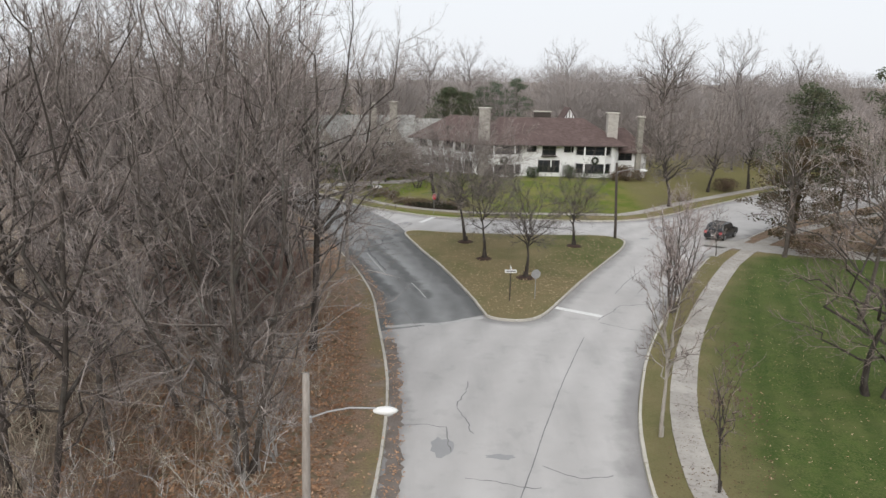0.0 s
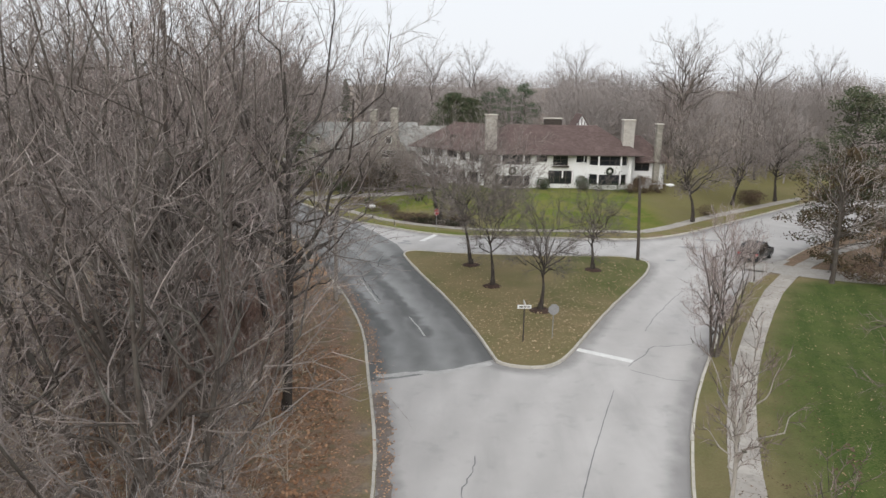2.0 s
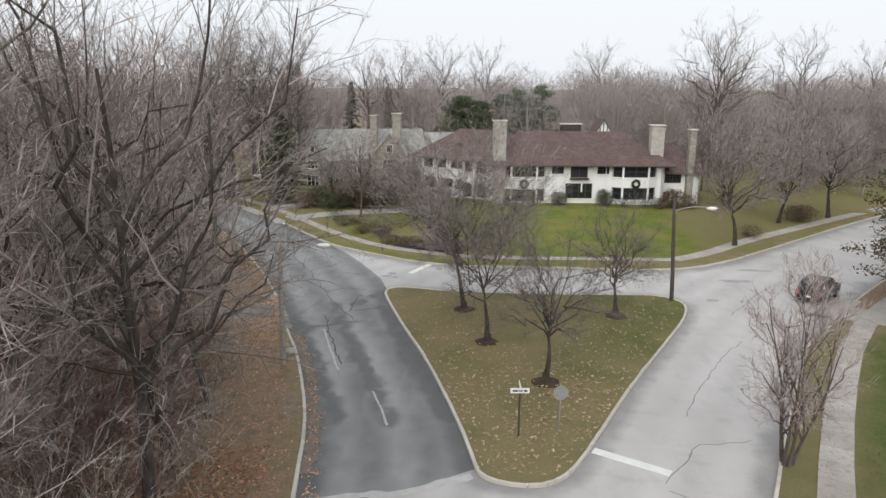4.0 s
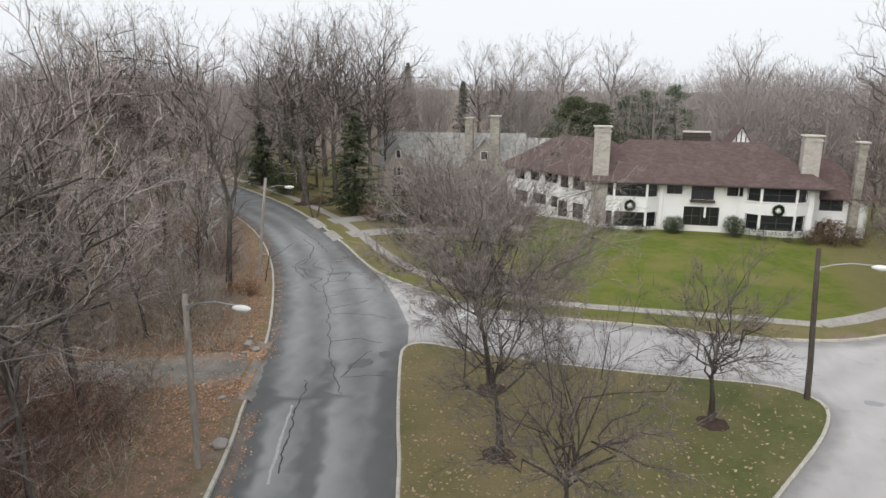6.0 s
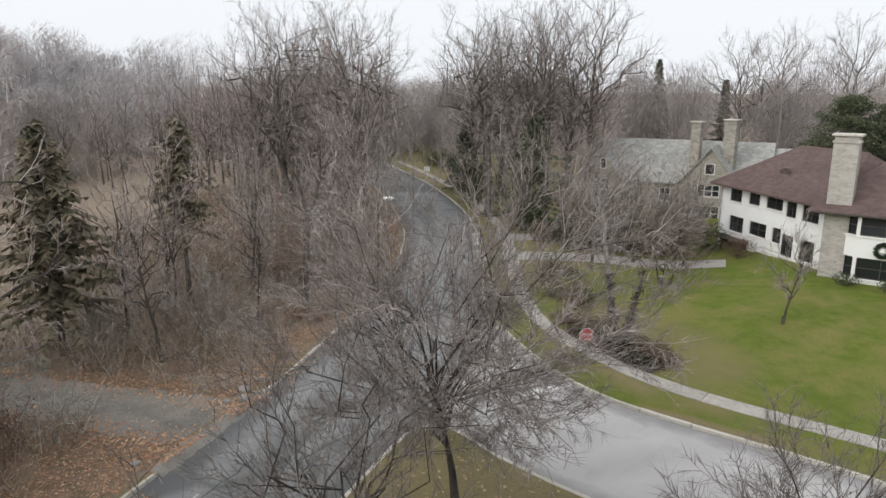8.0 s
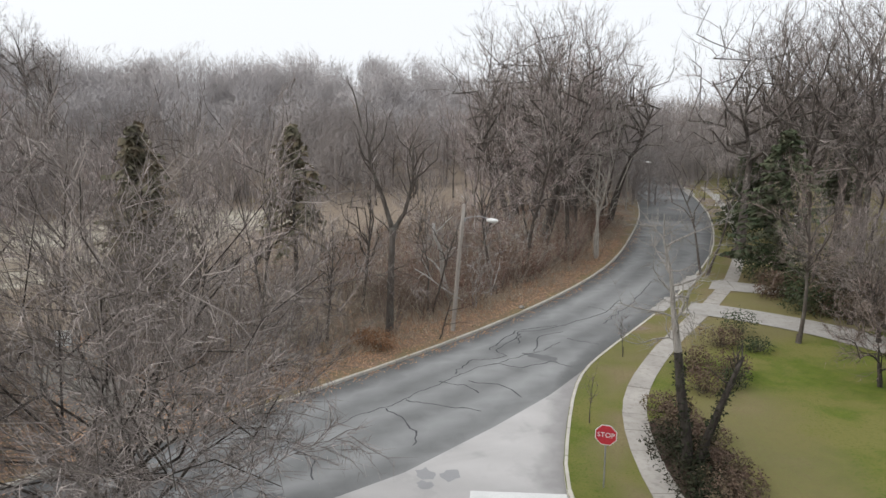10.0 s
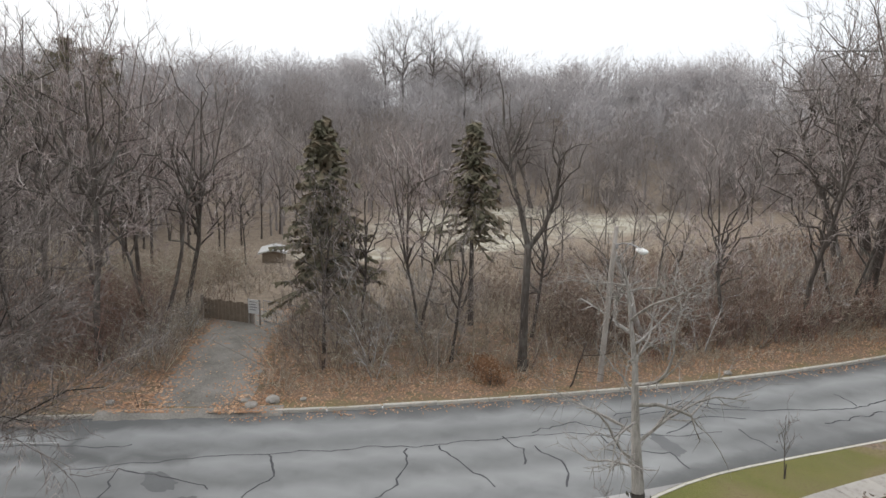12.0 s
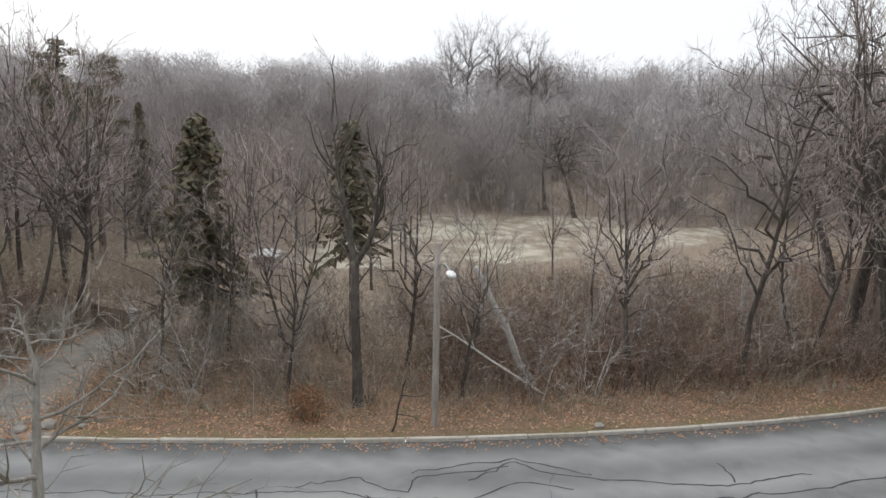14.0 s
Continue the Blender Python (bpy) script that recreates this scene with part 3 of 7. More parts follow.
def kerb_line(name, line, gaps, width=0.16, top=0.15, piece=2.4, closed=False):
    """A kerb of cast pieces along a line; gaps are circles left open."""
    root = tagged(empty(name), "pale concrete kerb along the road edge", "kerb", kind="structure")
    pts = dense(line, 0.6)
    side = offset(pts, width)
    step = max(1, round(piece / 0.6))
    rng = random.Random(len(pts))
    for i in range(0, len(pts) - 1, step):
        j = min(i + step, len(pts) - 1)
        mid = (pts[i] + pts[j]) / 2
        if any((mid - Vector(g[:2])).length < g[2] for g in gaps) or mid.y < 2 or mid.y > 175:
            continue
        V, F = [], []
        dz = rng.uniform(-0.015, 0.015)
        for k in range(i, j + 1):
            a, b = pts[k], side[k]
            s = 0.02 if k == i else -0.02 if k == j else 0
            t = (pts[min(k + 1, j)] - pts[max(k - 1, i)]).normalized() * s
            a, b = a + t, b + t
            m = a * 0.75 + b * 0.25
            V += [(a.x, a.y, -0.15), (a.x, a.y, top - 0.03 + dz), (m.x, m.y, top + dz), (b.x, b.y, top + dz), (b.x, b.y, -0.15)]
        n = j - i
        for k in range(n):
            for q in range(4):
                F.append((k * 5 + q, k * 5 + q + 1, k * 5 + q + 6, k * 5 + q + 5))
        F += [(0, 1, 2, 3, 4), tuple(n * 5 + q for q in (4, 3, 2, 1, 0))]
        solid("kerb_stone", V, F, M_KERB, root)
    return root


def walk_line(name, line, width, label, mat=None, slab=1.5, stop=None, lift=0.03):
    """A pavement of cast slabs with open joints, draped over the land."""
    root = tagged(empty(name), label, "pavement", kind="structure")
    pts = dense(line, slab / 2)
    a, b = offset(pts, width / 2), offset(pts, -width / 2)
    rng = random.Random(len(pts))
    for i in range(0, len(pts) - 2, 2):
        if stop and stop(pts[i + 1]):
            continue
        V, dz = [], rng.uniform(-0.008, 0.012)
        for k, s in ((i, 0.012), (i + 1, 0), (i + 2, -0.012)):
            t = (pts[i + 2] - pts[i]).normalized() * s
            for p in (a[k] + t, b[k] + t):
                z = max(lie(p.x, p.y), 0.12) + lift + dz
                V += [(p.x, p.y, z), (p.x, p.y, z - 0.14)]
        F = [(0, 2, 6, 4), (4, 6, 10, 8), (1, 0, 4, 5), (5, 4, 8, 9), (2, 3, 7, 6), (6, 7, 11, 10), (0, 1, 3, 2), (8, 10, 11, 9)]
        solid("slab", V, F, mat or M_WALK, root)
    return root


def ribbon(name, line, width, mat, label, category, lift=0.03, kind="structure", wobble=0.0, flat=None):
    pts = dense(line, 0.8)
    rng = random.Random(7)
    V, F = [], []
    for i, p in enumerate(pts):
        t = (pts[min(i + 1, len(pts) - 1)] - pts[max(i - 1, 0)]).normalized()
        nrm = Vector((-t.y, t.x))
        for s in (-1.0, -0.5, 0.0, 0.5, 1.0):
            w = width / 2 * s + (rng.uniform(-wobble, wobble) if abs(s) == 1 else 0)
            q = p + nrm * w
            z = flat if flat is not None else lie(q.x, q.y) + lift - (0.05 if abs(s) == 1 and wobble else 0) - 0.11 * max(0, 1 - i / 3)
            V.append((q.x, q.y, z))
    for i in range(len(pts) - 1):
        for s in range(4):
            F.append((i * 5 + s, i * 5 + s + 1, i * 5 + s + 6, i * 5 + s + 5))
    return tagged(solid(name, V, F, mat, smooth=True), label, category, kind=kind)


kerb_line("kerb_west", LEFT_KERB, [(-10.4, 64.6, 3.7)])
kerb_line("kerb_north", NW_KERB, [(-20.6, 96.9, 1.9), (-25.3, 102.4, 2.3), (-76, 143, 4)])
kerb_line("kerb_east", RIGHT_KERB, [(27.5, 66.4, 4.6)])
kerb_line("kerb_island", ISLAND[::-1], [])
def apron(name, line, gap, mat, label, lip=0.55):
    """A sloped lip from the drive down to the road, where the kerb is left out."""
    pts = [p for p in dense(line, 0.35) if (p - Vector(gap[:2])).length < gap[2] + 0.5]
    rng = random.Random(9)
    V, F = [], []
    ends = [offset(pts, d) for d in (-lip, -0.55 * lip, 0.0, 0.5)]
    for i in range(len(pts)):
        V += [(*(ends[0][i] + Vector((rng.uniform(-.1, .1), rng.uniform(-.1, .1)))), 0.004), (*ends[1][i], 0.03 + rng.uniform(0, 0.02)), (*ends[2][i], 0.14 + rng.uniform(0, 0.015)), (*ends[3][i], 0.165)]
    for i in range(len(pts) - 1):
        for k in range(3):
            F.append((i * 4 + k, i * 4 + k + 1, i * 4 + k + 5, i * 4 + k + 4))
    return tagged(solid(name, V, F, mat, smooth=True), label, "driveway", kind="structure")


apron("apron_gate", LEFT_KERB, (-10.4, 64.6, 3.7), M_GRAVEL, "broken gravel edge of the track", 0.28)
for k, g in enumerate([(-20.6, 96.9, 1.9), (-25.3, 102.4, 2.3), (-76, 143, 4)]):
    apron("apron_house", NW_KERB, g, M_DRIVE, "sloped concrete lip of a driveway")
apron("apron_east", RIGHT_KERB, (27.5, 66.4, 4.6), M_DRIVE, "sloped concrete lip of a driveway")
walk_line("pavement_corner", CORNER_WALK, 1.05, "pale concrete slab pavement behind the grass verge", lift=0.02)
walk_line("pavement_east", EAST_WALK, 1.3, "pale concrete slab pavement on the lawn edge")
walk_line("pavement_right", RIGHT_WALK, 1.3, "grey concrete slab pavement beside mown lawn")
ribbon("driveway_gate", GATE_DRIVE, 5.4, M_GRAVEL, "rough grey gravel track into the woods", "driveway", 0.03, wobble=0.3)
ribbon("driveway_house", HOUSE_DRIVE, 3.0, M_DRIVE, "concrete driveway to the white house", "driveway", 0.05)
ribbon("driveway_second", curved([(-24.4, 103.2), (-22, 105.5), (-19, 108.5), (-15, 113)], 2), 3.0, M_DRIVE, "pale concrete driveway to the stone house", "driveway", 0.05)
ribbon("driveway_east", curved([(26.2, 68.4), (29.8, 65.8), (36, 63.5), (60, 62)], 2), 3.4, M_DRIVE, "concrete driveway crossing the pavement", "driveway", 0.05)


def bar(name, a, b, width, mat, label, z=0.006):
    a, b = Vector(a), Vector(b)
    t = (b - a).normalized()
    n = Vector((-t.y, t.x)) * width / 2
    V = [(*(p + q), h) for h in (z, z - 0.02) for p, q in ((a, n), (a, -n), (b, -n), (b, n))]
    return tagged(solid(name, V, [(0, 1, 2, 3), (4, 7, 6, 5), (0, 4, 5, 1), (1, 5, 6, 2), (2, 6, 7, 3), (3, 7, 4, 0)], mat), label, "road marking", kind="structure")


bar("stop_line", (-2.75, 75.2), (-1.4, 78.3), 0.55, M_LINE, "white painted stop line across pale road")
bar("stop_line", (8.3, 47.0), (11.2, 45.35), 0.5, M_LINE, "white painted stop line beside the island")


# ---------------------------------------------------------------- houses
def wall_panel(name, a, b, z0, z1, openings, mat, parent, thick=0.3):
    """A wall from a to b (outside on its right hand) with real openings (s0, s1, low, high)."""
    a, b = Vector(a), Vector(b)
    length = (b - a).length
    t = (b - a).normalized()
    inward = Vector((-t.y, t.x))
    ss = sorted({0.0, length, *(v for o in openings for v in o[:2])})
    zs = sorted({z0, z1, *(v for o in openings for v in o[2:4])})
    V, F = [], []

    def at(s, z, depth):
        p = a + t * s + inward * depth
        V.append((p.x, p.y, z))
        return len(V) - 1

    def hole(s, z):
        return any(o[0] < s < o[1] and o[2] < z < o[3] for o in openings)

    for s0, s1 in zip(ss, ss[1:]):
        for h0, h1 in zip(zs, zs[1:]):
            if not hole((s0 + s1) / 2, (h0 + h1) / 2):
                F.append(tuple(at(*q, 0.0) for q in ((s0, h0), (s1, h0), (s1, h1), (s0, h1))))
                F.append(tuple(at(*q, thick) for q in ((s0, h1), (s1, h1), (s1, h0), (s0, h0))))
    for s0, s1, h0, h1 in (o[:4] for o in openings):
        ring = ((s0, h0), (s1, h0), (s1, h1), (s0, h1))
        for p, q in zip(ring, ring[1:] + ring[:1]):
            F.append((at(*q, 0.0), at(*p, 0.0), at(*p, thick), at(*q, thick)))
    for p, q in (((0, z0), (0, z1)), ((length, z1), (length, z0)), ((0, z1), (length, z1))):
        F.append((at(*p, 0.0), at(*q, 0.0), at(*q, thick), at(*p, thick)))
    wall = solid(name, V, F, mat, parent)
    return wall, a, t, inward


def window(a, t, inward, s0, s1, z0, z1, parent, frame_mat, mullions=1, rails=1, sill=None, shutters=None):
    """A window in a wall's opening: frame, panes, sill; set back in the reveal."""
    def local(s, d, z):
        p = a + t * s + inward * d
        return (p.x, p.y, z)

    def block(name, sa, sb, da, db, za, zb, mat, up):
        V = [local(s, d, z) for z in (za, zb) for s, d in ((sa, da), (sb, da), (sb, db), (sa, db))]
        return solid(name, V, [(3, 2, 1, 0), (4, 5, 6, 7), (0, 1, 5, 4), (1, 2, 6, 5), (2, 3, 7, 6), (3, 0, 4, 7)], mat, up)

    w, h, f = s1 - s0, z1 - z0, 0.07
    rings = [[local(s, d, z) for s, z in ((s0 + g, z0 + g), (s1 - g, z0 + g), (s1 - g, z1 - g), (s0 + g, z1 - g))] for g, d in ((0, 0.1), (f, 0.1), (f, 0.2), (0, 0.2))]
    F = [(4 * a + k, 4 * a + (k + 1) % 4, 4 * ((a + 1) % 4) + (k + 1) % 4, 4 * ((a + 1) % 4) + k) for a in range(4) for k in range(4)]
    root = solid("window", [v for r in rings for v in r], F, frame_mat, parent)
    for i in range(mullions):
        c = s0 + w * (i + 1) / (mullions + 1)
        block("mullion", c - 0.03, c + 0.03, 0.115, 0.155, z0 + f, z1 - f, frame_mat, root)
    for i in range(rails):
        c = z0 + h * (i + 1) / (rails + 1)
        block("glazing_bar", s0 + f, s1 - f, 0.122, 0.152, c - 0.025, c + 0.025, frame_mat, root)
    block("pane", s0 + 0.02, s1 - 0.02, 0.16, 0.175, z0 + 0.02, z1 - 0.02, M_GLASS, root)
    if sill:
        block("sill", s0 - 0.08, s1 + 0.08, -0.08, 0.1, z0 - 0.1, z0 - 0.004, sill, root)
    return root


def hip_roof(name, w, d, eave, ridge, inset0, inset1, over, mat, parent, thick=0.16):
    """A hipped roof over the rectangle 0..w, 0..d in its parent's frame. inset: how far the ridge's ends stand in (0: gable)."""
    x0, x1, y0, y1 = -over, w + over, -over, d + over
    e = eave - over * (ridge - eave) / (d / 2)
    top = [(x0, y0, e), (x1, y0, e), (x1, y1, e), (x0, y1, e), (inset0 if inset0 else x0, d / 2, ridge), (w - inset1 if inset1 else x1, d / 2, ridge)]
    low = [(x, y, z - thick) for x, y, z in top]
    F = [(0, 1, 5, 4), (1, 2, 5), (2, 3, 4, 5), (3, 0, 4)]
    G = [tuple(i + 6 for i in reversed(f)) for f in F]
    if not inset0:
        F, G = [f for f in F if f != (3, 0, 4)], [g for g in G if set(g) != {9, 6, 10}]
        F += [(0, 4, 10, 6), (4, 3, 9, 10)]
    else:
        F += [(3, 0, 6, 9)]
    if not inset1:
        F, G = [f for f in F if f != (1, 2, 5)], [g for g in G if set(g) != {7, 8, 11}]
        F += [(5, 1, 7, 11), (2, 5, 11, 8)]
    else:
        F += [(1, 2, 8, 7)]
    F += [(0, 6, 7, 1), (2, 8, 9, 3)]
    return solid(name, top + low, F + G, mat, parent)


def chimney(x, y, w, d, z0, z1, mat, parent, cap=0.14, pots=2, taper=0.0):
    bm = bmesh.new()
    box(bm, x - w / 2, x + w / 2, y - d / 2, y + d / 2, z0, z1 - 0.5, 0.03)
    box(bm, x - w / 2 - 0.06, x + w / 2 + 0.06, y - d / 2 - 0.06, y + d / 2 + 0.06, z1 - 0.5, z1 - 0.32, 0.02)
    box(bm, x - w / 2 + 0.02, x + w / 2 - 0.02, y - d / 2 + 0.02, y + d / 2 - 0.02, z1 - 0.33, z1 - 0.02, 0.02)
    body = part("chimney", bm, mat, parent, "weathered pale stone chimney")
    boxed("chimney_cap", x - w / 2 - cap, x + w / 2 + cap, y - d / 2 - cap, y + d / 2 + cap, z1 - 0.02, z1 + 0.12, M_KERB, body, bevel=0.02)
    return body


def wreath(at, r, toward):
    root = tagged(empty("wreath", at), "dark evergreen wreath with pale bow on white wall", "wreath", "wreaths")
    rng = random.Random(3)
    V, F = [], []
    t = Vector(toward).normalized()
    side = Vector((-t.y, t.x, 0))
    for _ in range(420):
        a, q = rng.uniform(0, 6.283), rng.uniform(0, 6.283)
        c = side * math.cos(a) * r + Vector((0, 0, 1)) * math.sin(a) * r
        out = (c.normalized() * math.cos(q) + t * math.sin(q)) * 0.13
        spike(V, F, c + out * 0.3, c + out * 1.5 + side * rng.uniform(-0.06, 0.06), 0.05)
    solid("ring", V, F, M_WREATH, root)
    bm = bmesh.new()
    box(bm, -0.15, 0.15, -0.05, 0.05, -0.16, 0.14, 0.05)
    bow = part("bow", bm, M_WHITE, root, "pale ribbon bow")
    bow.matrix_basis = Matrix.Translation(t * 0.1) @ Matrix.Rotation(math.atan2(side.y, side.x), 4, "Z")
    return root


def white_house():
    house = tagged(empty("white_house", (0, 0, 0)), "large white stucco house with brown hipped roof", "house")
    z0, eave, ridge = 0.4, 7.1, 10.55
    fy, by = 101.2, 110.8
    xw, xe = 4.4, 24.4
    # long front between and beside the bays; s runs along +x
    ops = [(6.9, 8.3, 5.75, 6.85), (9.1, 11.1, 5.3, 6.9), (8.55, 11.7, 2.75, 4.6), (12.2, 13.6, 5.75, 6.85)]
    wall, a, t, i = wall_panel("wall_front", (xw, fy), (xe, fy), z0, 7.4, ops + [(1.3, 6.0, 2.5, 4.0), (1.3, 6.0, 5.5, 6.8), (14.2, 18.9, 2.7, 4.1), (14.2, 18.9, 5.4, 6.8)], M_STUCCO, house)
    for o, m in zip(ops, (1, 1, 3, 1)):
        window(a, t, i, *o, house, M_DARKWOOD, m, 1, M_WHITE)
    # window box under the middle window and a pale lamp post shape of the balcony bracket
    boxed("window_box", 13.4, 15.6, fy - 0.45, fy - 0.05, 5.08, 5.3, M_DARKWOOD, house, "dark planted window box")
    boxed("banner", 14.72, 14.9, fy - 0.2, fy - 0.12, 3.6, 5.05, M_WHITE, house, "white hanging banner strip")
    for x0, x1, lo in ((5.3, 10.7, 2.5), (18.2, 23.6, 2.75)):
        pts = [(x0, fy), (x0 + 1.2, fy - 0.85), (x1 - 1.2, fy - 0.85), (x1, fy)]
        for p, q in zip(pts, pts[1:]):
            n = (Vector(q) - Vector(p)).length
            o = [(0.12, n - 0.12, lo, lo + 1.45), (0.12, n - 0.12, 5.45, 6.78)]
            w, a, t, i = wall_panel("bay_wall", p, q, z0, 6.93, o, M_STUCCO, house, 0.22)
            for k in o:
                window(a, t, i, *k, house, M_DARKWOOD, 1 if n > 2 else 0, 1, M_WHITE)
    # ends and back
    wall_panel("wall_east", (xe, fy), (xe, by), z0, 7.4, [], M_STUCCO, house)
    wall_panel("wall_back", (xe, by), (xw, by), z0, 7.4, [], M_STUCCO, house)
    wall_panel("wall_west", (xw, by), (xw, fy), z0, 7.4, [], M_STUCCO, house)
    main = solid("roof", [], [], M_ROOF, house)
    main.matrix_basis = Matrix.Translation((xw, fy, 0))
    hip = hip_roof("roof", xe - xw, by - fy, 7.55, ridge, 3.4, 4.2, 1.05, M_ROOF, house)
    main.data = hip.data
    bpy.data.objects.remove(hip)
    # gutter along the front eave
    V, F = [], []
    tube(V, F, [Vector((xw - 0.9, fy - 1.1, 6.8)), Vector((xe + 0.95, fy - 1.1, 6.8))], [0.08, 0.08], 6)
    solid("gutter", V, F, M_DARKWOOD, house)
    for x in (11.0, 17.6, 24.0):
        V, F = [], []
        tube(V, F, [Vector((x, fy - 0.1, 6.95)), Vector((x, fy - 0.1, 1.6))], [0.05, 0.05], 6)
        solid("downpipe", V, F, M_WHITE, house)
    # west wing, turned back from the front
    A, B = Vector((-4.9, 110.9)), Vector((5.0, 102.0))
    L = (B - A).length
    ang = math.degrees(math.atan2((B - A).y, (B - A).x))
    up = [(1.3, 2.9, 5.55, 6.85), (3.8, 5.2, 5.65, 6.85), (6.0, 7.9, 5.7, 6.85), (8.3, 9.4, 5.4, 6.7), (10.0, 11.7, 5.4, 6.7)]
    low = [(1.5, 3.4, 2.95, 4.3), (4.2, 6.3, 3.15, 4.3), (7.0, 8.0, 3.1, 4.3), (8.1, 9.4, 2.3, 4.0), (10.1, 11.6, 2.4, 4.0)]
    base = [(0.5, 4.1, 0.25, 2.2), (5.3, 6.1, 0.3, 1.9), (6.9, 7.6, 0.3, 1.6)]
    w, a, t, i = wall_panel("wall", A, B, -0.4, 7.3, up + low + base, M_STUCCO, house)
    for o in up + low:
        window(a, t, i, *o, house, M_DARKWOOD, 1, 1, M_WHITE)
    for o in base[1:]:
        window(a, t, i, *o, house, M_DARKWOOD, 0, 1)
    inn = Vector((-(B - A).y, (B - A).x)).normalized() * 8.4
    for p, q in ((B, B + inn), (B + inn, A + inn), (A + inn, A)):
        wall_panel("wall", p, q, -0.4, 7.3, [], M_STUCCO, house)
    r2 = hip_roof("roof", L, 8.4, 7.45, 10.5, 4.0, 2.5, 0.7, M_ROOF, house)
    r2.matrix_basis = pose(A.x, A.y, 0, 0, 0, ang)
    # garage doorway hood and dark door
    g = part("garage_hood", box(bmesh.new(), 0.2, 4.4, -1.0, 0.02, 2.3, 2.5, 0.05), M_ROOF, house)
    g.matrix_basis = pose(A.x, A.y, 0, 0, 0, ang)
    g = part("garage_door", box(bmesh.new(), 0.5, 4.1, 0.12, 0.2, 0.1, 2.2, 0.02), M_DARKWOOD, house, "dark timber garage door")
    g.matrix_basis = pose(A.x, A.y, 0, 0, 0, ang)
    # eyebrow vent on the wing roof
    bm = bmesh.new()
    bmesh.ops.create_uvsphere(bm, u_segments=12, v_segments=6, radius=0.75)
    bmesh.ops.scale(bm, vec=(1.0, 0.9, 0.55), verts=bm.verts)
    e = part("eyebrow_vent", bm, M_ROOF, house, smooth=True)
    e.matrix_basis = pose(A.x, A.y, 0, 0, 0, ang) @ Matrix.Translation((6.0, 1.95, 8.5))
    bm = bmesh.new()
    bmesh.ops.create_circle(bm, cap_ends=True, segments=14, radius=0.62)
    bmesh.ops.scale(bm, vec=(1.0, 0.6, 1), verts=bm.verts)
    e2 = part("louvre", bm, M_DARKWOOD, e)
    e2.matrix_basis = Matrix.Translation((0, -0.62, 0.02)) @ Matrix.Rotation(radians(80), 4, "X")
    # chimneys
    chimney(5.15, 101.5, 1.5, 1.3, 0.6, 12.0, M_CHIM, house)
    chimney(23.6, 102.5, 1.5, 1.1, 6.6, 11.5, M_CHIM, house)
    chimney(27.7, 102.3, 0.72, 0.8, 0.6, 11.0, M_STONE, house)
    chimney(14.3, 107.2, 2.4, 0.9, 9.6, 11.35, M_DARKWOOD, house, 0.12)
    # east addition
    w, a, t, i = wall_panel("wall", (24.4, 102.6), (29.0, 102.6), 0.6, 6.4, [(0.5, 2.5, 4.5, 6.1), (0.5, 1.3, 1.6, 3.4), (3.1, 3.9, 4.8, 6.1)], M_STUCCO, house)
    for o in ((0.5, 2.5, 4.5, 6.1), (0.5, 1.3, 1.6, 3.4), (3.1, 3.9, 4.8, 6.1)):
        window(a, t, i, *o, house, M_DARKWOOD, 1, 1)
    wall_panel("wall", (29.0, 102.6), (29.0, 109.5), 0.6, 6.4, [], M_STUCCO, house)
    wall_panel("wall", (29.0, 109.5), (24.4, 109.5), 0.6, 6.4, [], M_STUCCO, house)
    r3 = hip_roof("roof", 5.0, 6.9, 6.4, 9.2, 0.5, 2.6, 0.7, M_ROOF, house)
    r3.matrix_basis = Matrix.Translation((24.0, 102.6, 0))
    return house


white_house()
# the plan above is set out square; the house stands turned a little to the street
HOUSE = Matrix.Translation((14.7, 102.95, -0.75)) @ Matrix.Rotation(radians(3.3), 4, "Z") @ Matrix.Diagonal((1.04, 1.04, 1.0, 1.0)) @ Matrix.Translation((-14.45, -100.2, 0))


def by_house(x, y):
    p = HOUSE @ Vector((x, y, 0))
    return p.x, p.y


def back_gable():
    """The small half-timbered gable that stands up behind the main ridge."""
    up = bpy.data.objects["white_house"]
    x, y, top, low, w = 19.1, 110.5, 11.75, 9.2, 1.5
    gable = solid("gable", [(x - w, y, low), (x + w, y, low), (x, y, top), (x - w, y + 4, low), (x + w, y + 4, low), (x, y + 4, top), (x - w, y, 5.0), (x + w, y, 5.0), (x - w, y + 4, 5.0), (x + w, y + 4, 5.0)], [(0, 1, 2), (3, 5, 4), (6, 7, 1, 0), (7, 9, 4, 1), (9, 8, 3, 4), (8, 6, 0, 3)], M_STUCCO, up, "white half-timbered gable")
    for s in (-1, 1):
        a, b, t = Vector((x + s * (w + 0.25), y - 0.3, low - 0.42)), Vector((x, y - 0.3, top + 0.02)), Vector((0, 4.3, 0))
        n = Vector((0, 0, 0.14))
        solid("gable_roof", [a, b, b + t, a + t, a + n, b + n, b + t + n, a + t + n], [(3, 2, 1, 0), (4, 5, 6, 7), (0, 1, 5, 4), (1, 2, 6, 5), (2, 3, 7, 6), (3, 0, 4, 7)], M_ROOF, gable)
    for sx, h0, h1 in ((-0.45, low + 0.2, top - 0.9), (0.0, low + 0.2, top - 0.35), (0.45, low + 0.2, top - 0.9)):
        boxed("timber", x + sx - 0.06, x + sx + 0.06, y - 0.04, y - 0.004, h0, h1, M_DARKWOOD, gable, bevel=0)


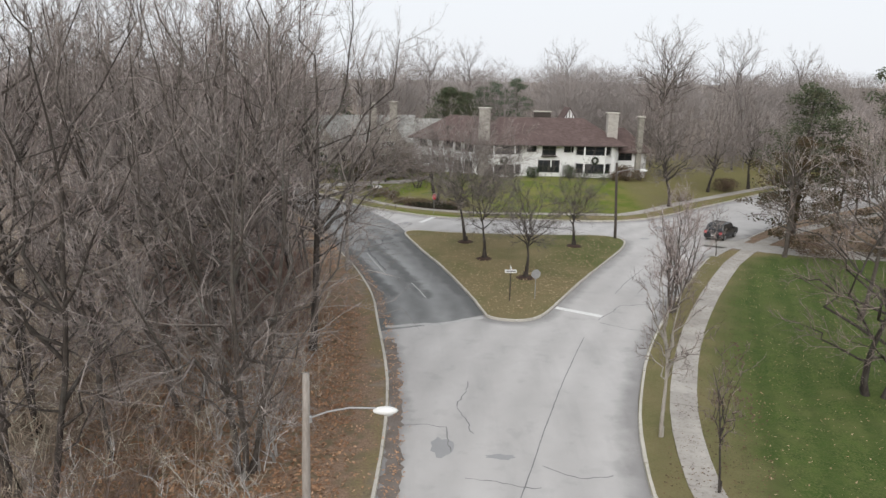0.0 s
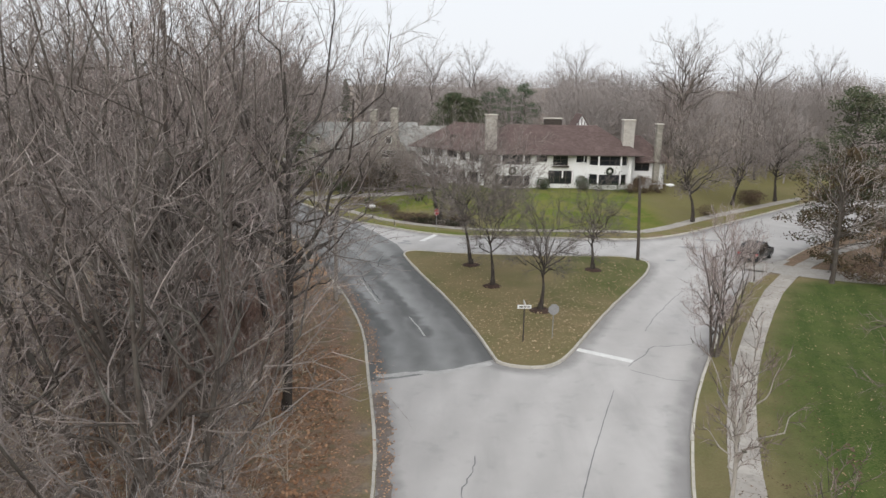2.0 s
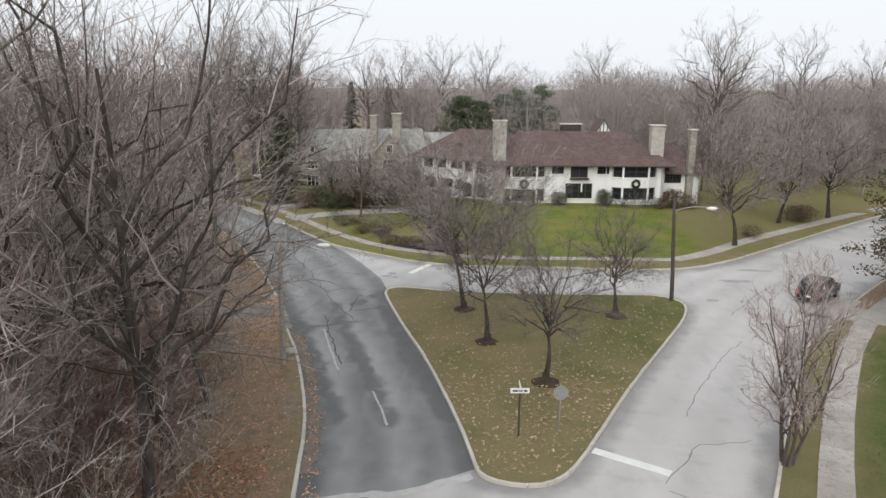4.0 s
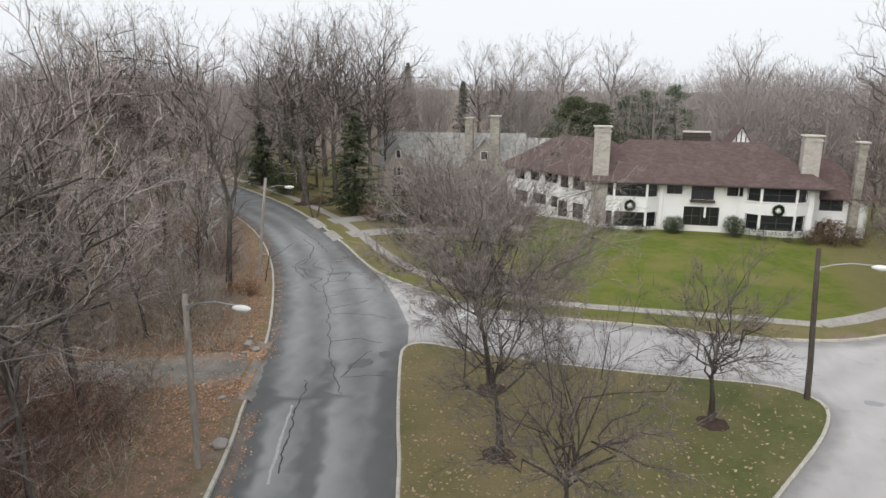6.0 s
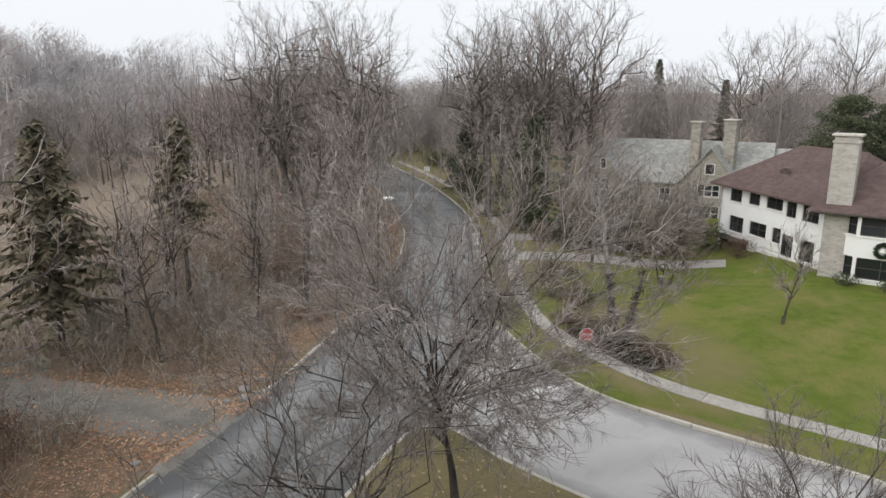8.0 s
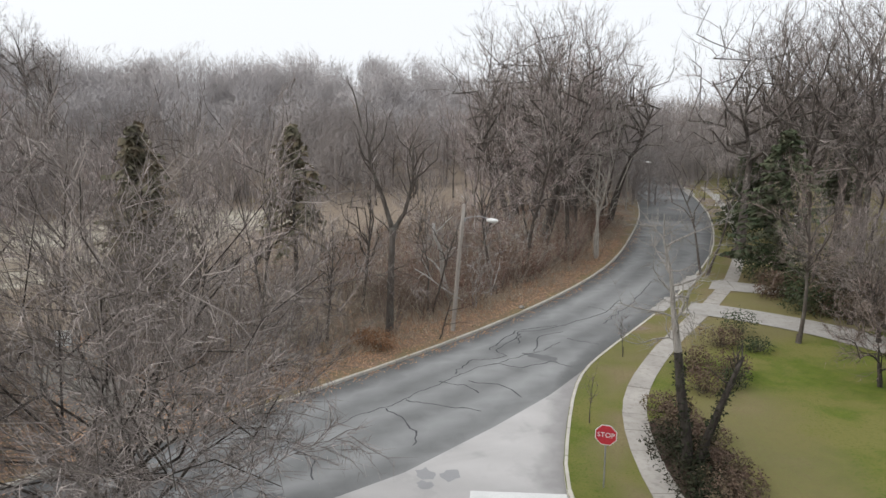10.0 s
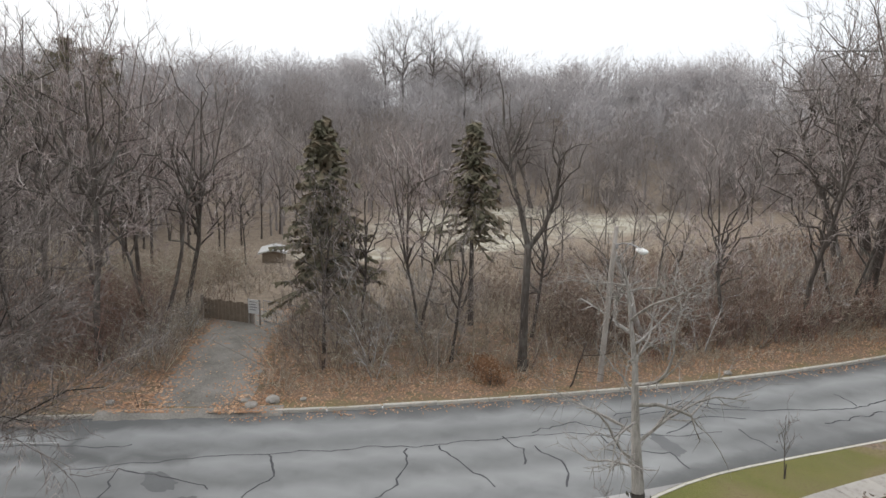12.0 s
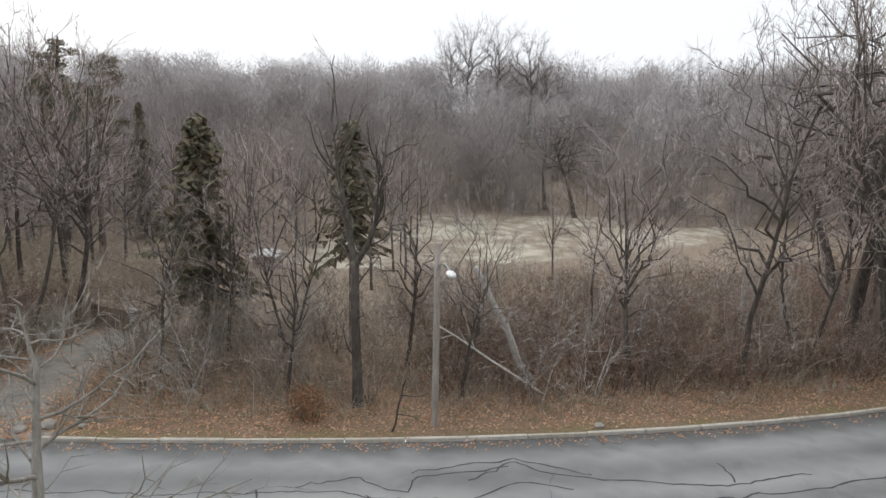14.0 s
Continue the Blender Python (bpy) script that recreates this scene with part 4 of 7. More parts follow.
back_gable()
bpy.data.objects["white_house"].matrix_basis = HOUSE
for spot in ((8.0, 100.24, 4.6), (20.9, 100.24, 4.7)):
    wreath(HOUSE @ Vector(spot), 0.42, (0.073, -0.997, 0))


def stone_house():
    house = tagged(empty("stone_house"), "grey fieldstone manor with slate roofs and gables", "house")
    base = 0.4

    def block(x, y, rz, w, d, eave, ridge, in0, in1, ops, gable_mat=M_STONE, mull=1):
        m = pose(x, y, 0, 0, 0, rz)
        q = [(m @ Vector((u, v, 0))).xy for u, v in ((0, 0), (w, 0), (w, d), (0, d))]
        for n in range(4):
            oo = ops if n == 0 else []
            wl, a, t, i = wall_panel("wall", q[n], q[(n + 1) % 4], base, eave, oo, M_STONE, house)
            for o in oo:
                window(a, t, i, *o, house, M_WHITE, mull, 1, M_KERB)
        r = hip_roof("roof", w, d, eave, ridge, in0, in1, 0.35, M_SLATE, house)
        r.matrix_basis = m
        for u, inset in ((0.02, in0), (w - 0.02, in1)):
            if not inset:
                V = [m @ Vector(p) for p in ((u, 0, eave), (u, d, eave), (u, d / 2, ridge - 0.12))]
                V += [m @ Vector(p) for p in ((w / 2, 0.3, eave), (w / 2, d - 0.3, eave), (w / 2, d / 2, ridge - 0.3))]
                solid("gable", V, [(0, 1, 2), (0, 3, 4, 1), (1, 4, 5, 2), (2, 5, 3, 0)], M_STONE, house)

    # long range, cross gable facing the street, lower east range, west gables
    rz = 12
    block(-22.5, 117.2, rz, 19.0, 8.5, 7.0, 11.2, 0, 0, [(3.0, 4.6, 4.4, 6.0), (6.0, 7.2, 2.2, 3.9), (8.6, 9.8, 4.5, 6.0)])
    block(-5.4, 121.5, rz, 9.0, 7.5, 6.6, 10.6, 0, 2.0, [(2.0, 3.4, 4.2, 5.8), (5.0, 6.4, 4.2, 5.8)])
    for gx, gy, w in ((-5.6, 118.6, 6.0), (-17.2, 116.4, 4.2)):
        # a cross gable: its end wall with windows towards the street
        d = 5.5
        m = pose(gx, gy, 0, 0, 0, rz) @ Matrix.Translation((0, 0, 0))
        roof = hip_roof("roof", d, w, 7.0, 10.9 if w > 5 else 10.0, 0, 0, 0.3, M_SLATE, house)
        roof.matrix_basis = m @ Matrix.Rotation(radians(90), 4, "Z")
        q = [(m @ Vector((u, v, 0))).xy for u, v in ((-w, 0), (0, 0), (0, d), (-w, d))]
        oo = [(w * 0.32, w * 0.68, 5.6, 7.0 - 0.1), (w * 0.3, w * 0.7, 2.9, 4.6)]
        wl, a, t, i = wall_panel("wall", q[0], q[1], base, 7.0, oo, M_STONE, house)
        for o in oo:
            window(a, t, i, *o, house, M_WHITE, 2, 1, M_KERB)
        wall_panel("wall", q[1], q[2], base, 7.0, [], M_STONE, house)
        wall_panel("wall", q[3], q[0], base, 7.0, [], M_STONE, house)
        top = 10.9 if w > 5 else 10.0
        V = [m @ Vector(p) for p in ((-w, 0, 7.0), (0, 0, 7.0), (-w / 2, 0, top - 0.12), (-w, 0.3, 7.0), (0, 0.3, 7.0), (-w / 2, 0.3, top - 0.12))]
        solid("gable", V, [(0, 1, 2), (5, 4, 3), (0, 3, 4, 1), (1, 4, 5, 2), (2, 5, 3, 0)], M_STONE, house)
        a2 = Vector((m @ Vector((-w, 0, 0))).xy)
        t2 = (Vector((m @ Vector((0, 0, 0))).xy) - a2).normalized()
        window(a2 - Vector((-t2.y, t2.x)) * 0.16, t2, Vector((-t2.y, t2.x)), w * 0.42, w * 0.58, 8.0, 9.2, house, M_WHITE, 0, 0)
    chimney(-7.9, 121.6, 1.2, 1.0, 8.5, 13.7, M_STONE, house)
    chimney(-11.2, 121.0, 1.0, 0.9, 8.5, 13.4, M_STONE, house)
    return house


stone_house()
bpy.data.objects["stone_house"].matrix_basis = Matrix.Translation((-11.4, 125.4, -2.7)) @ Matrix.Diagonal((1.07, 1.07, 1.0, 1.0)) @ Matrix.Translation((8.5, -118.0, 0))


# ---------------------------------------------------------------- trees
UP = Vector((0, 0, 1))


def turned(d, angle, spin, rng):
    """d bent away by an angle (degrees), at a spin round itself."""
    u = d.cross(Vector((0.3, 0.5, 0.81)))
    u.normalize()
    w = d.cross(u)
    a = radians(angle)
    return (d * math.cos(a) + (u * math.cos(spin) + w * math.sin(spin)) * math.sin(a)).normalized()


def limb(V, F, p, d, length, r, n, sides, rng, wander, lift, end=0.35):
    """A wandering tapered branch; gives its points, ways and radii."""
    pts, ways, rads = [p.copy()], [d.copy()], [r]
    for i in range(n):
        d = d + Vector((rng.gauss(0, 1), rng.gauss(0, 1), rng.gauss(0, 1))) * wander + UP * lift
        d.normalize()
        p = p + d * length / n
        pts.append(p.copy()), ways.append(d.copy()), rads.append(r * (1 - (1 - end) * (i + 1) / n))
    tube(V, F, pts, rads, sides)
    return pts, ways, rads


def sliver(V, F, p, q, r):
    """The finest or farthest twigs: one thin blade."""
    u = (q - p).cross(Vector((0.31, 0.87, 0.38)) + p * 0.37)
    if u.length < 1e-6:
        return
    u.normalize()
    b = len(V)
    V.extend((p - u * r, p + u * r, q))
    F.append((b, b + 1, b + 2))


def reach_for(V, F, p, d, q, r, n, sides, rng, wander, end=0.22):
    """A limb that leaves p along d and bends round to end near q."""
    L = (q - p).length
    c = p + d * L * 0.55
    pts = []
    for i in range(n + 1):
        t = i / n
        x = p * (1 - t) ** 2 + c * 2 * t * (1 - t) + q * t * t
        if 0 < i:
            x = x + Vector((rng.gauss(0, 1), rng.gauss(0, 1), rng.gauss(0, 1))) * wander * L * 0.06 * math.sin(math.pi * t)
        pts.append(x)
    rads = [r * (1 - (1 - end) * (i / n) ** 0.8) for i in range(n + 1)]
    tube(V, F, pts, rads, sides)
    ways = [(pts[min(i + 1, n)] - pts[max(i - 1, 0)]).normalized() for i in range(n + 1)]
    return pts, ways, rads


def grow(seed, height, rx, low=0.3, clear=0.25, stems=1, limbs=12, subs=6, subs2=5, twigs=4, girth=0.2, wander=1.0, twig_len=0.6, twig_r=0.008, leader=0.8, splay=10, coarse=False, steep=0.7, fill=0.45, gnarl=0.0, bend=False, stout=1.0):
    """A bare tree as two meshes' lists: trunk with limbs, and the finer crown. Base at 0,0,0. The crown fills an egg of radius rx
    from low * height to the top; limbs leave the trunk from clear * height up."""
    rng = random.Random(seed)
    TV, TF, CV, CF = [], [], [], []
    s_side, b_side = (5, 3) if coarse else (8, 5)
    mid, rz = Vector((0, 0, height * (1 + low) / 2)), height * (1 - low) / 2
    fine = sliver
    twig_r *= 1.0 if coarse else 1.3
    for st in range(stems):
        spin0 = 6.283 * st / stems + rng.uniform(-0.4, 0.4)
        d0 = turned(UP, 0 if stems == 1 else splay * rng.uniform(0.6, 1.3), spin0, rng)
        base = Vector((d0.x, d0.y, 0)).normalized() * girth * 1.3 * (stems > 1) - UP * 0.4
        g = girth * (1 if stems == 1 else 0.72)
        pts, ways, rads = limb(TV, TF, base, d0, height * leader * (rng.uniform(0.8, 1.0) if st else 1), g, 4 if coarse else 8, s_side, rng, 0.05 * wander, 0.03, 0.16)
        tube(TV, TF, [base - UP * 0.3, base + d0 * 0.3, base + d0 * 0.9], [rads[0] * 1.7, rads[0] * 1.2, rads[0] * 0.98], s_side)
        n = max(3, limbs // stems)
        spin = rng.uniform(0, 6.28)
        for k in range(n):
            spin += 2.4 + rng.uniform(-0.4, 0.4)
            # a point in the egg, from its lower flank up to its top
            w = -0.75 + 1.7 * (k + rng.uniform(0.1, 0.9)) / n
            w = min(w, 0.97)
            flat = math.sqrt(max(0.03, 1 - w * w))
            deep = rng.uniform(fill, 1.0) ** 0.5
            q = mid + Vector((math.cos(spin) * rx * flat * deep, math.sin(spin) * rx * flat * deep, rz * w * (0.8 + 0.2 * deep)))
            if stems > 1:
                q += Vector((d0.x, d0.y, 0)) * height * 0.35
            f = clear + (0.92 - clear) * max(0.0, (q.z / height - clear) / (1 - clear)) * rng.uniform(0.35, 0.8)
            s = min(f / leader, 0.97) * (len(pts) - 1)
            i = min(int(s), len(pts) - 2)
            p = pts[i].lerp(pts[i + 1], s - i)
            out = q - p
            flat_way = Vector((out.x, out.y, 0)).normalized()
            d1 = (flat_way * (1 - steep) + UP * steep * 0.8 + out.normalized() * 0.6).normalized()
            L = out.length
            r = min(rads[i] * 0.8, (0.012 + 0.017 * L) * stout)
            lp, lw, lr = reach_for(TV, TF, p, d1, q, r, 3 if coarse else 6, b_side, rng, wander + gnarl)
            sp2 = rng.uniform(0, 6.28)
            for m in range(subs):
                h = 0.2 + 0.8 * (m + rng.random()) / subs
                z = h * (len(lp) - 1)
                j = min(int(z), len(lp) - 2)
                c = lp[j].lerp(lp[j + 1], z - j)
                sp2 += 2.4
                outward = (c - Vector((0, 0, mid.z - rz * 0.4)))
                outward.normalize()
                d2 = (turned(lw[j], rng.uniform(30, 62), sp2, rng) + outward * 0.45 + UP * 0.12).normalized()
                L2 = (0.22 * L + 0.17 * rx) * rng.uniform(0.7, 1.35) * (1.15 - 0.45 * h)
                r2 = max(lr[j] * 0.5, twig_r * 1.5)
                if coarse:
                    e2 = c + d2 * L2
                    (sliver if twig_r > 0.03 else spike)(CV, CF, c, e2, max(min(r2, 0.05), twig_r * 1.2))
                    for _ in range(twigs):
                        e = c.lerp(e2, rng.uniform(0.15, 0.97))
                        fine(CV, CF, e, e + turned(d2, rng.uniform(15, 65), rng.uniform(0, 6.3), rng) * twig_len * rng.uniform(0.6, 1.4), twig_r)
                    continue
                bp, bw, br = limb(CV, CF, c, d2, L2, r2, 3, 3, rng, 0.16 * wander, 0.06, 0.35)
                for b in range(subs2):
                    g2 = 0.12 + 0.88 * (b + rng.random()) / subs2
                    q2 = g2 * (len(bp) - 1)
                    jj = min(int(q2), len(bp) - 2)
                    c2 = bp[jj].lerp(bp[jj + 1], q2 - jj)
                    d3 = turned(bw[jj], rng.uniform(20, 60), rng.uniform(0, 6.3), rng)
                    L3 = L2 * rng.uniform(0.35, 0.65)
                    e3 = c2 + (d3 + UP * 0.12).normalized() * L3
                    if bend:
                        e4 = c2.lerp(e3, 0.5) + Vector((rng.gauss(0, 1), rng.gauss(0, 1), rng.gauss(0, 1))) * L3 * 0.11
                        tube(CV, CF, [c2, e4, e3], [max(br[jj] * 0.5, twig_r * 1.25), twig_r, twig_r * 0.4], 3)
                    else:
                        spike(CV, CF, c2, e3, max(br[jj] * 0.55, twig_r * 1.25))
                    for _ in range(twigs):
                        e = c2.lerp(e3, rng.uniform(0.12, 0.97))
                        fine(CV, CF, e, e + turned(d3, rng.uniform(15, 60), rng.uniform(0, 6.3), rng) * twig_len * rng.uniform(0.5, 1.4), twig_r)
    return TV, TF, CV, CF


def tree(name, shape, label, bark_mat=None, twig_mat=None, category="tree", group="", at=None, turn=0.0, size=1.0):
    root = empty(name)
    TV, TF, CV, CF = shape
    solid("trunk", TV, TF, bark_mat or M_BARK, root, smooth=True)
    solid("crown", CV, CF, twig_mat or M_TWIG, root)
    tagged(root, label, category, group)
    if at:
        root.matrix_basis = pose(at[0], at[1], lie(*at) if len(at) == 2 else at[2], 0, 0, turn) @ Matrix.Scale(size, 4)
    return root


def again(ob, x, y, turn, size=1.0, z=None, lean=0.0):
    ob.scale = (1, 1, 1)
    c = copy_thing(ob, pose(x, y, lie(x, y) if z is None else z, lean, 0, turn))
    c.scale = (size, size, size * 1.0)
    return c


def foliage(V, F, c, rx, rz, n, size, rng, shell=0.5):
    """Loose leaf blades in an ellipsoid, more of them near its skin."""
    for _ in range(n):
        d = Vector((rng.gauss(0, 1), rng.gauss(0, 1), rng.gauss(0, 1))).normalized()
        r = rng.uniform(shell, 1.0) ** 0.6 * rng.uniform(0.85, 1.12)
        p = c + Vector((d.x * rx, d.y * rx, d.z * rz)) * r
        a = Vector((rng.gauss(0, 1), rng.gauss(0, 1), rng.gauss(0, 0.7))).normalized() * size * rng.uniform(0.6, 1.4)
        b = a.cross(d + Vector((rng.gauss(0, .5), rng.gauss(0, .5), rng.gauss(0, .5)))).normalized() * size * 0.5
        k = len(V)
        V.extend((p - a * 0.5, p + b * 0.5, p + a * 0.5, p - b * 0.5))
        F.append((k, k + 1, k + 2, k + 3))


def spruce(seed, height, width, gap=0.42, bare=0.08, droop=0.35, power=0.75, full=1.0):
    """A conifer of drooping boughs in loose whorls; full: how thickly the boughs are clothed."""
    rng = random.Random(seed)
    TV, TF, CV, CF = [], [], [], []
    tube(TV, TF, [Vector((0, 0, -0.6)), Vector((0, 0, height * 0.5)), Vector((0, 0, height))], [height * 0.016, height * 0.009, 0.01], 7)
    z = height * bare
    while z < height - 0.1:
        f = 1 - (z - height * bare) / (height * (1 - bare))
        for _ in range(rng.randint(6, 9)):
            if rng.random() < 0.2:
                continue
            a = rng.uniform(0, 6.283)
            L = width / 2 * (f ** power) * rng.uniform(0.45, 1.2) + 0.15
            d = Vector((math.cos(a), math.sin(a), rng.uniform(-droop, 0.1))).normalized()
            p = Vector((0, 0, z + rng.uniform(-0.15, 0.15)))
            spike(TV, TF, p, p + d * L, 0.02)
            side = Vector((-d.y, d.x, 0))
            for k in range(int((4 + L * 7) * full)):
                s = L * rng.uniform(0.12, 1.0)
                q = p + d * s
                w = rng.choice((-1, 1)) * rng.uniform(0.2, 0.75) * (1 - 0.4 * s / L)
                e = q + side * w + d * rng.uniform(0.05, 0.3) - UP * rng.uniform(0.05, 0.4)
                m = len(CV)
                t = d * 0.16
                CV.extend((q - t, e, q + t * 1.3, q - UP * rng.uniform(0.08, 0.24)))
                CF.extend(((m, m + 1, m + 2), (m, m + 3, m + 1)))
        z += gap * rng.uniform(0.75, 1.2) * (0.5 + 0.5 * f)
    return TV, TF, CV, CF


def pine(seed, height, width, clear, clumps, per, size):
    """An old pine: bare lower trunk, uneven plates of needle tufts."""
    rng = random.Random(seed)
    TV, TF, CV, CF = [], [], [], []
    pts, ways, rads = limb(TV, TF, Vector((0, 0, -0.5)), UP.copy(), height * 0.95, height * 0.018, 8, 8, rng, 0.03, 0.02, 0.2)
    for k in range(clumps):
        f = clear + (0.98 - clear) * (k + rng.random()) / clumps
        p = pts[0].lerp(pts[-1], f)
        a = rng.uniform(0, 6.28)
        L = width / 2 * math.sin(math.pi * (0.25 + 0.72 * (f - clear) / (1 - clear))) * rng.uniform(0.45, 1.15)
        d = Vector((math.cos(a), math.sin(a), rng.uniform(-0.1, 0.35))).normalized()
        lp, lw, _ = limb(TV, TF, p, d, L, 0.06, 3, 4, rng, 0.1, 0.03, 0.3)
        for j in range(3):
            c = lp[1].lerp(lp[-1], (j + 0.6) / 3) + Vector((rng.gauss(0, 0.35), rng.gauss(0, 0.35), 0.1))
            foliage(CV, CF, c, size * rng.uniform(0.7, 1.2), size * 0.45, per, 0.26, rng, 0.2)
    return TV, TF, CV, CF


def shrub(name, x, y, rx, rz, mat, label, n=700, leaf=0.11, seed=1, lumps=4, lift=0.0):
    rng = random.Random(seed)
    V, F, SV, SF = [], [], [], []
    for k in range(lumps):
        a = 6.283 * k / lumps + rng.uniform(-0.5, 0.5)
        o = rx * 0.42 * (1 if lumps > 1 else 0)
        c = Vector((math.cos(a) * o, math.sin(a) * o, rz * rng.uniform(0.8, 1.05)))
        foliage(V, F, c, rx * rng.uniform(0.6, 0.75), rz * rng.uniform(0.85, 1.1), n // lumps, leaf, rng, 0.45)
    for v in V:
        v.z = max(v.z, 0.02)
    for _ in range(26):
        a, s = rng.uniform(0, 6.28), rng.uniform(0.2, 0.9)
        spike(SV, SF, Vector((math.cos(a) * 0.15, math.sin(a) * 0.15, -0.1)), Vector((math.cos(a) * rx * s, math.sin(a) * rx * s, rz * rng.uniform(0.8, 1.6))), 0.015)
    root = empty(name, (x, y, lie(x, y) + lift), rng.uniform(0, 360))
    solid("foliage", V, F, mat, root)
    solid("stem", SV, SF, M_BARK, root)
    return tagged(root, label, "shrub")


# -- the island's four street trees, with mulch rings
def mulch(x, y, z, r=0.75, label="dark mulch ring round a young tree"):
    rng = random.Random(int(x * 10))
    V, F = [Vector((0, 0, 0.14))], []
    for k in range(18):
        a = 6.283 * k / 18
        V.append(Vector((math.cos(a) * r * 0.6, math.sin(a) * r * 0.6, 0.11 + rng.uniform(-0.02, 0.03))))
    for k in range(18):
        a, q = 6.283 * k / 18, r * rng.uniform(0.9, 1.12)
        V.append(Vector((math.cos(a) * q, math.sin(a) * q, -0.02)))
    for k in range(18):
        F += [(0, 1 + k, 1 + (k + 1) % 18), (1 + k, 19 + k, 19 + (k + 1) % 18, 1 + (k + 1) % 18)]
    ob = solid("mulch_ring", V, F, M_MULCH)
    ob.matrix_basis = Matrix.Translation((x, y, z))
    return tagged(ob, label, "mulch", "mulch rings", "stuff")


M_MULCH = varied("mulch", (0.045, 0.028, 0.022), (0.085, 0.055, 0.042), 4, 0.95, bump=0.8, dist=0.03, fine=25)
ISLAND_TREES = [(6.75, 53.3, 8.2, 3.5, 21), (3.7, 58.9, 9.4, 4.2, 22), (2.1, 65.0, 12.0, 6.5, 23), (12.3, 64.4, 7.6, 3.3, 24)]
for x, y, h, rx, seed in ISLAND_TREES:
    z = 0.13 + 0.25 * float(smooth(0, 6, away(np.array([(x, y)]), ISLAND))[0])
    s = grow(seed, h, rx, low=0.28, clear=0.22, limbs=26 if seed == 23 else 16, subs=12 if seed == 23 else 9, subs2=9 if seed == 23 else 7, twigs=14 if seed == 23 else 6, girth=0.2, leader=0.42, steep=0.85, wander=0.9, twig_len=0.42, twig_r=0.0058 if seed == 23 else 0.0055, fill=0.3, stout=2.1, gnarl=0.7, bend=seed == 23)
    tree("street_tree", s, "bare vase-shaped street tree on the grass island", M_BARK_DARK, M_TWIG_WOODS if seed == 23 else M_TWIG_STREET, group="trees on the island", at=(x, y, z), turn=seed * 40)
    mulch(x, y, z)

# -- verge trees on the pavement side
tree("verge_tree", grow(31, 8.6, 2.0, low=0.16, clear=0.12, stems=5, limbs=34, subs=8, subs2=6, twigs=4, girth=0.11, leader=0.85, steep=0.95, twig_len=0.45, twig_r=0.0065, splay=7), "bare upright many-stemmed tree on the verge", M_BARK, M_TWIG_RED, at=(16.1, 46.2))
tree("verge_tree", grow(32, 5.2, 0.9, low=0.3, clear=0.25, limbs=9, subs=5, subs2=4, twigs=3, girth=0.05, steep=0.85, twig_len=0.3), "slender young bare tree on the verge", M_BARK, M_TWIG, at=(24.9, 62.4))
tree("birch", grow(33, 8.4, 1.5, low=0.3, clear=0.28, limbs=13, subs=5, subs2=4, twigs=3, girth=0.10, leader=0.92, twig_len=0.45), "slim pale-barked young tree on the verge", M_PALE, M_TWIG_DARK, at=(10.57, 29.0))
YOUNG_OAK = tree("young_oak", grow(34, 6.6, 0.85, low=0.3, clear=0.3, limbs=9, subs=5, subs2=3, twigs=3, girth=0.055, leader=0.9, twig_len=0.3), "slender young oak holding a few dead leaves beside the pavement", M_BARK_DARK, M_TWIG_DARK, at=(11.6, 24.7))
V, F = [], []
rng = random.Random(34)
for k in range(46):
    h = rng.uniform(0.28, 0.97)
    a, q = rng.uniform(0, 6.283), 0.85 * math.sin(math.pi * (0.15 + 0.8 * h)) * rng.uniform(0.3, 1.0)
    foliage(V, F, Vector((math.cos(a) * q, math.sin(a) * q, 6.4 * h)), 0.16, 0.13, 5, 0.13, rng, 0.2)
solid("dead_leaves", V, F, M_SHRUB_BROWN, YOUNG_OAK, "dark brown dead leaves still on the twigs")
tree("lawn_tree", grow(35, 11.5, 5.5, low=0.12, clear=0.14, stems=2, limbs=16, subs=8, subs2=6, twigs=4, girth=0.26, steep=0.4, wander=1.6, twig_len=0.6, splay=16), "old dark spreading tree on the lawn", M_BARK_DARK, M_TWIG_DARK, at=(22.7, 33.6))
tree("lawn_tree", grow(36, 14, 4.0, low=0.2, clear=0.25, limbs=15, subs=7, subs2=6, twigs=4, girth=0.17, steep=0.5, wander=1.4), "tall thin bare tree behind the lawn", M_BARK, M_TWIG, at=(28.5, 45.5))
PINE_A = tree("pine", pine(41, 16.5, 12, 0.3, 46, 70, 1.15), "broad dark pine above browned lower boughs", M_BARK, M_NEEDLE, at=(36.5, 72.5))
tree("pine", pine(42, 11.5, 11, 0.12, 40, 60, 1.05), "browned conifer beside the driveway", M_BARK, M_NEEDLE_BROWN, at=(33.2, 66.5))
tree("pine", pine(43, 10.5, 10, 0.12, 34, 60, 1.05), "browned conifer beside the driveway", M_BARK, M_NEEDLE_BROWN, at=(38.5, 68.5))
again(PINE_A, 52, 80, 130, 1.25)
again(PINE_A, 47, 66, 40, 1.0)
again(PINE_A, -60, 4, 75, 1.45)
again(PINE_A, -53, -3, 205, 1.25)
tree("bare_tree", grow(37, 12.5, 4.2, low=0.15, clear=0.18, limbs=15, subs=7, subs2=6, twigs=4, girth=0.2, steep=0.5), "bare tree over brown conifers", M_BARK, M_TWIG, at=(31.2, 62.6))
tree("bare_tree", grow(38, 14, 4.6, low=0.2, clear=0.22, limbs=15, subs=7, subs2=6, twigs=4, girth=0.2, steep=0.5), "bare tree over brown conifers", M_BARK, M_TWIG_RED, at=(40.5, 63.5))

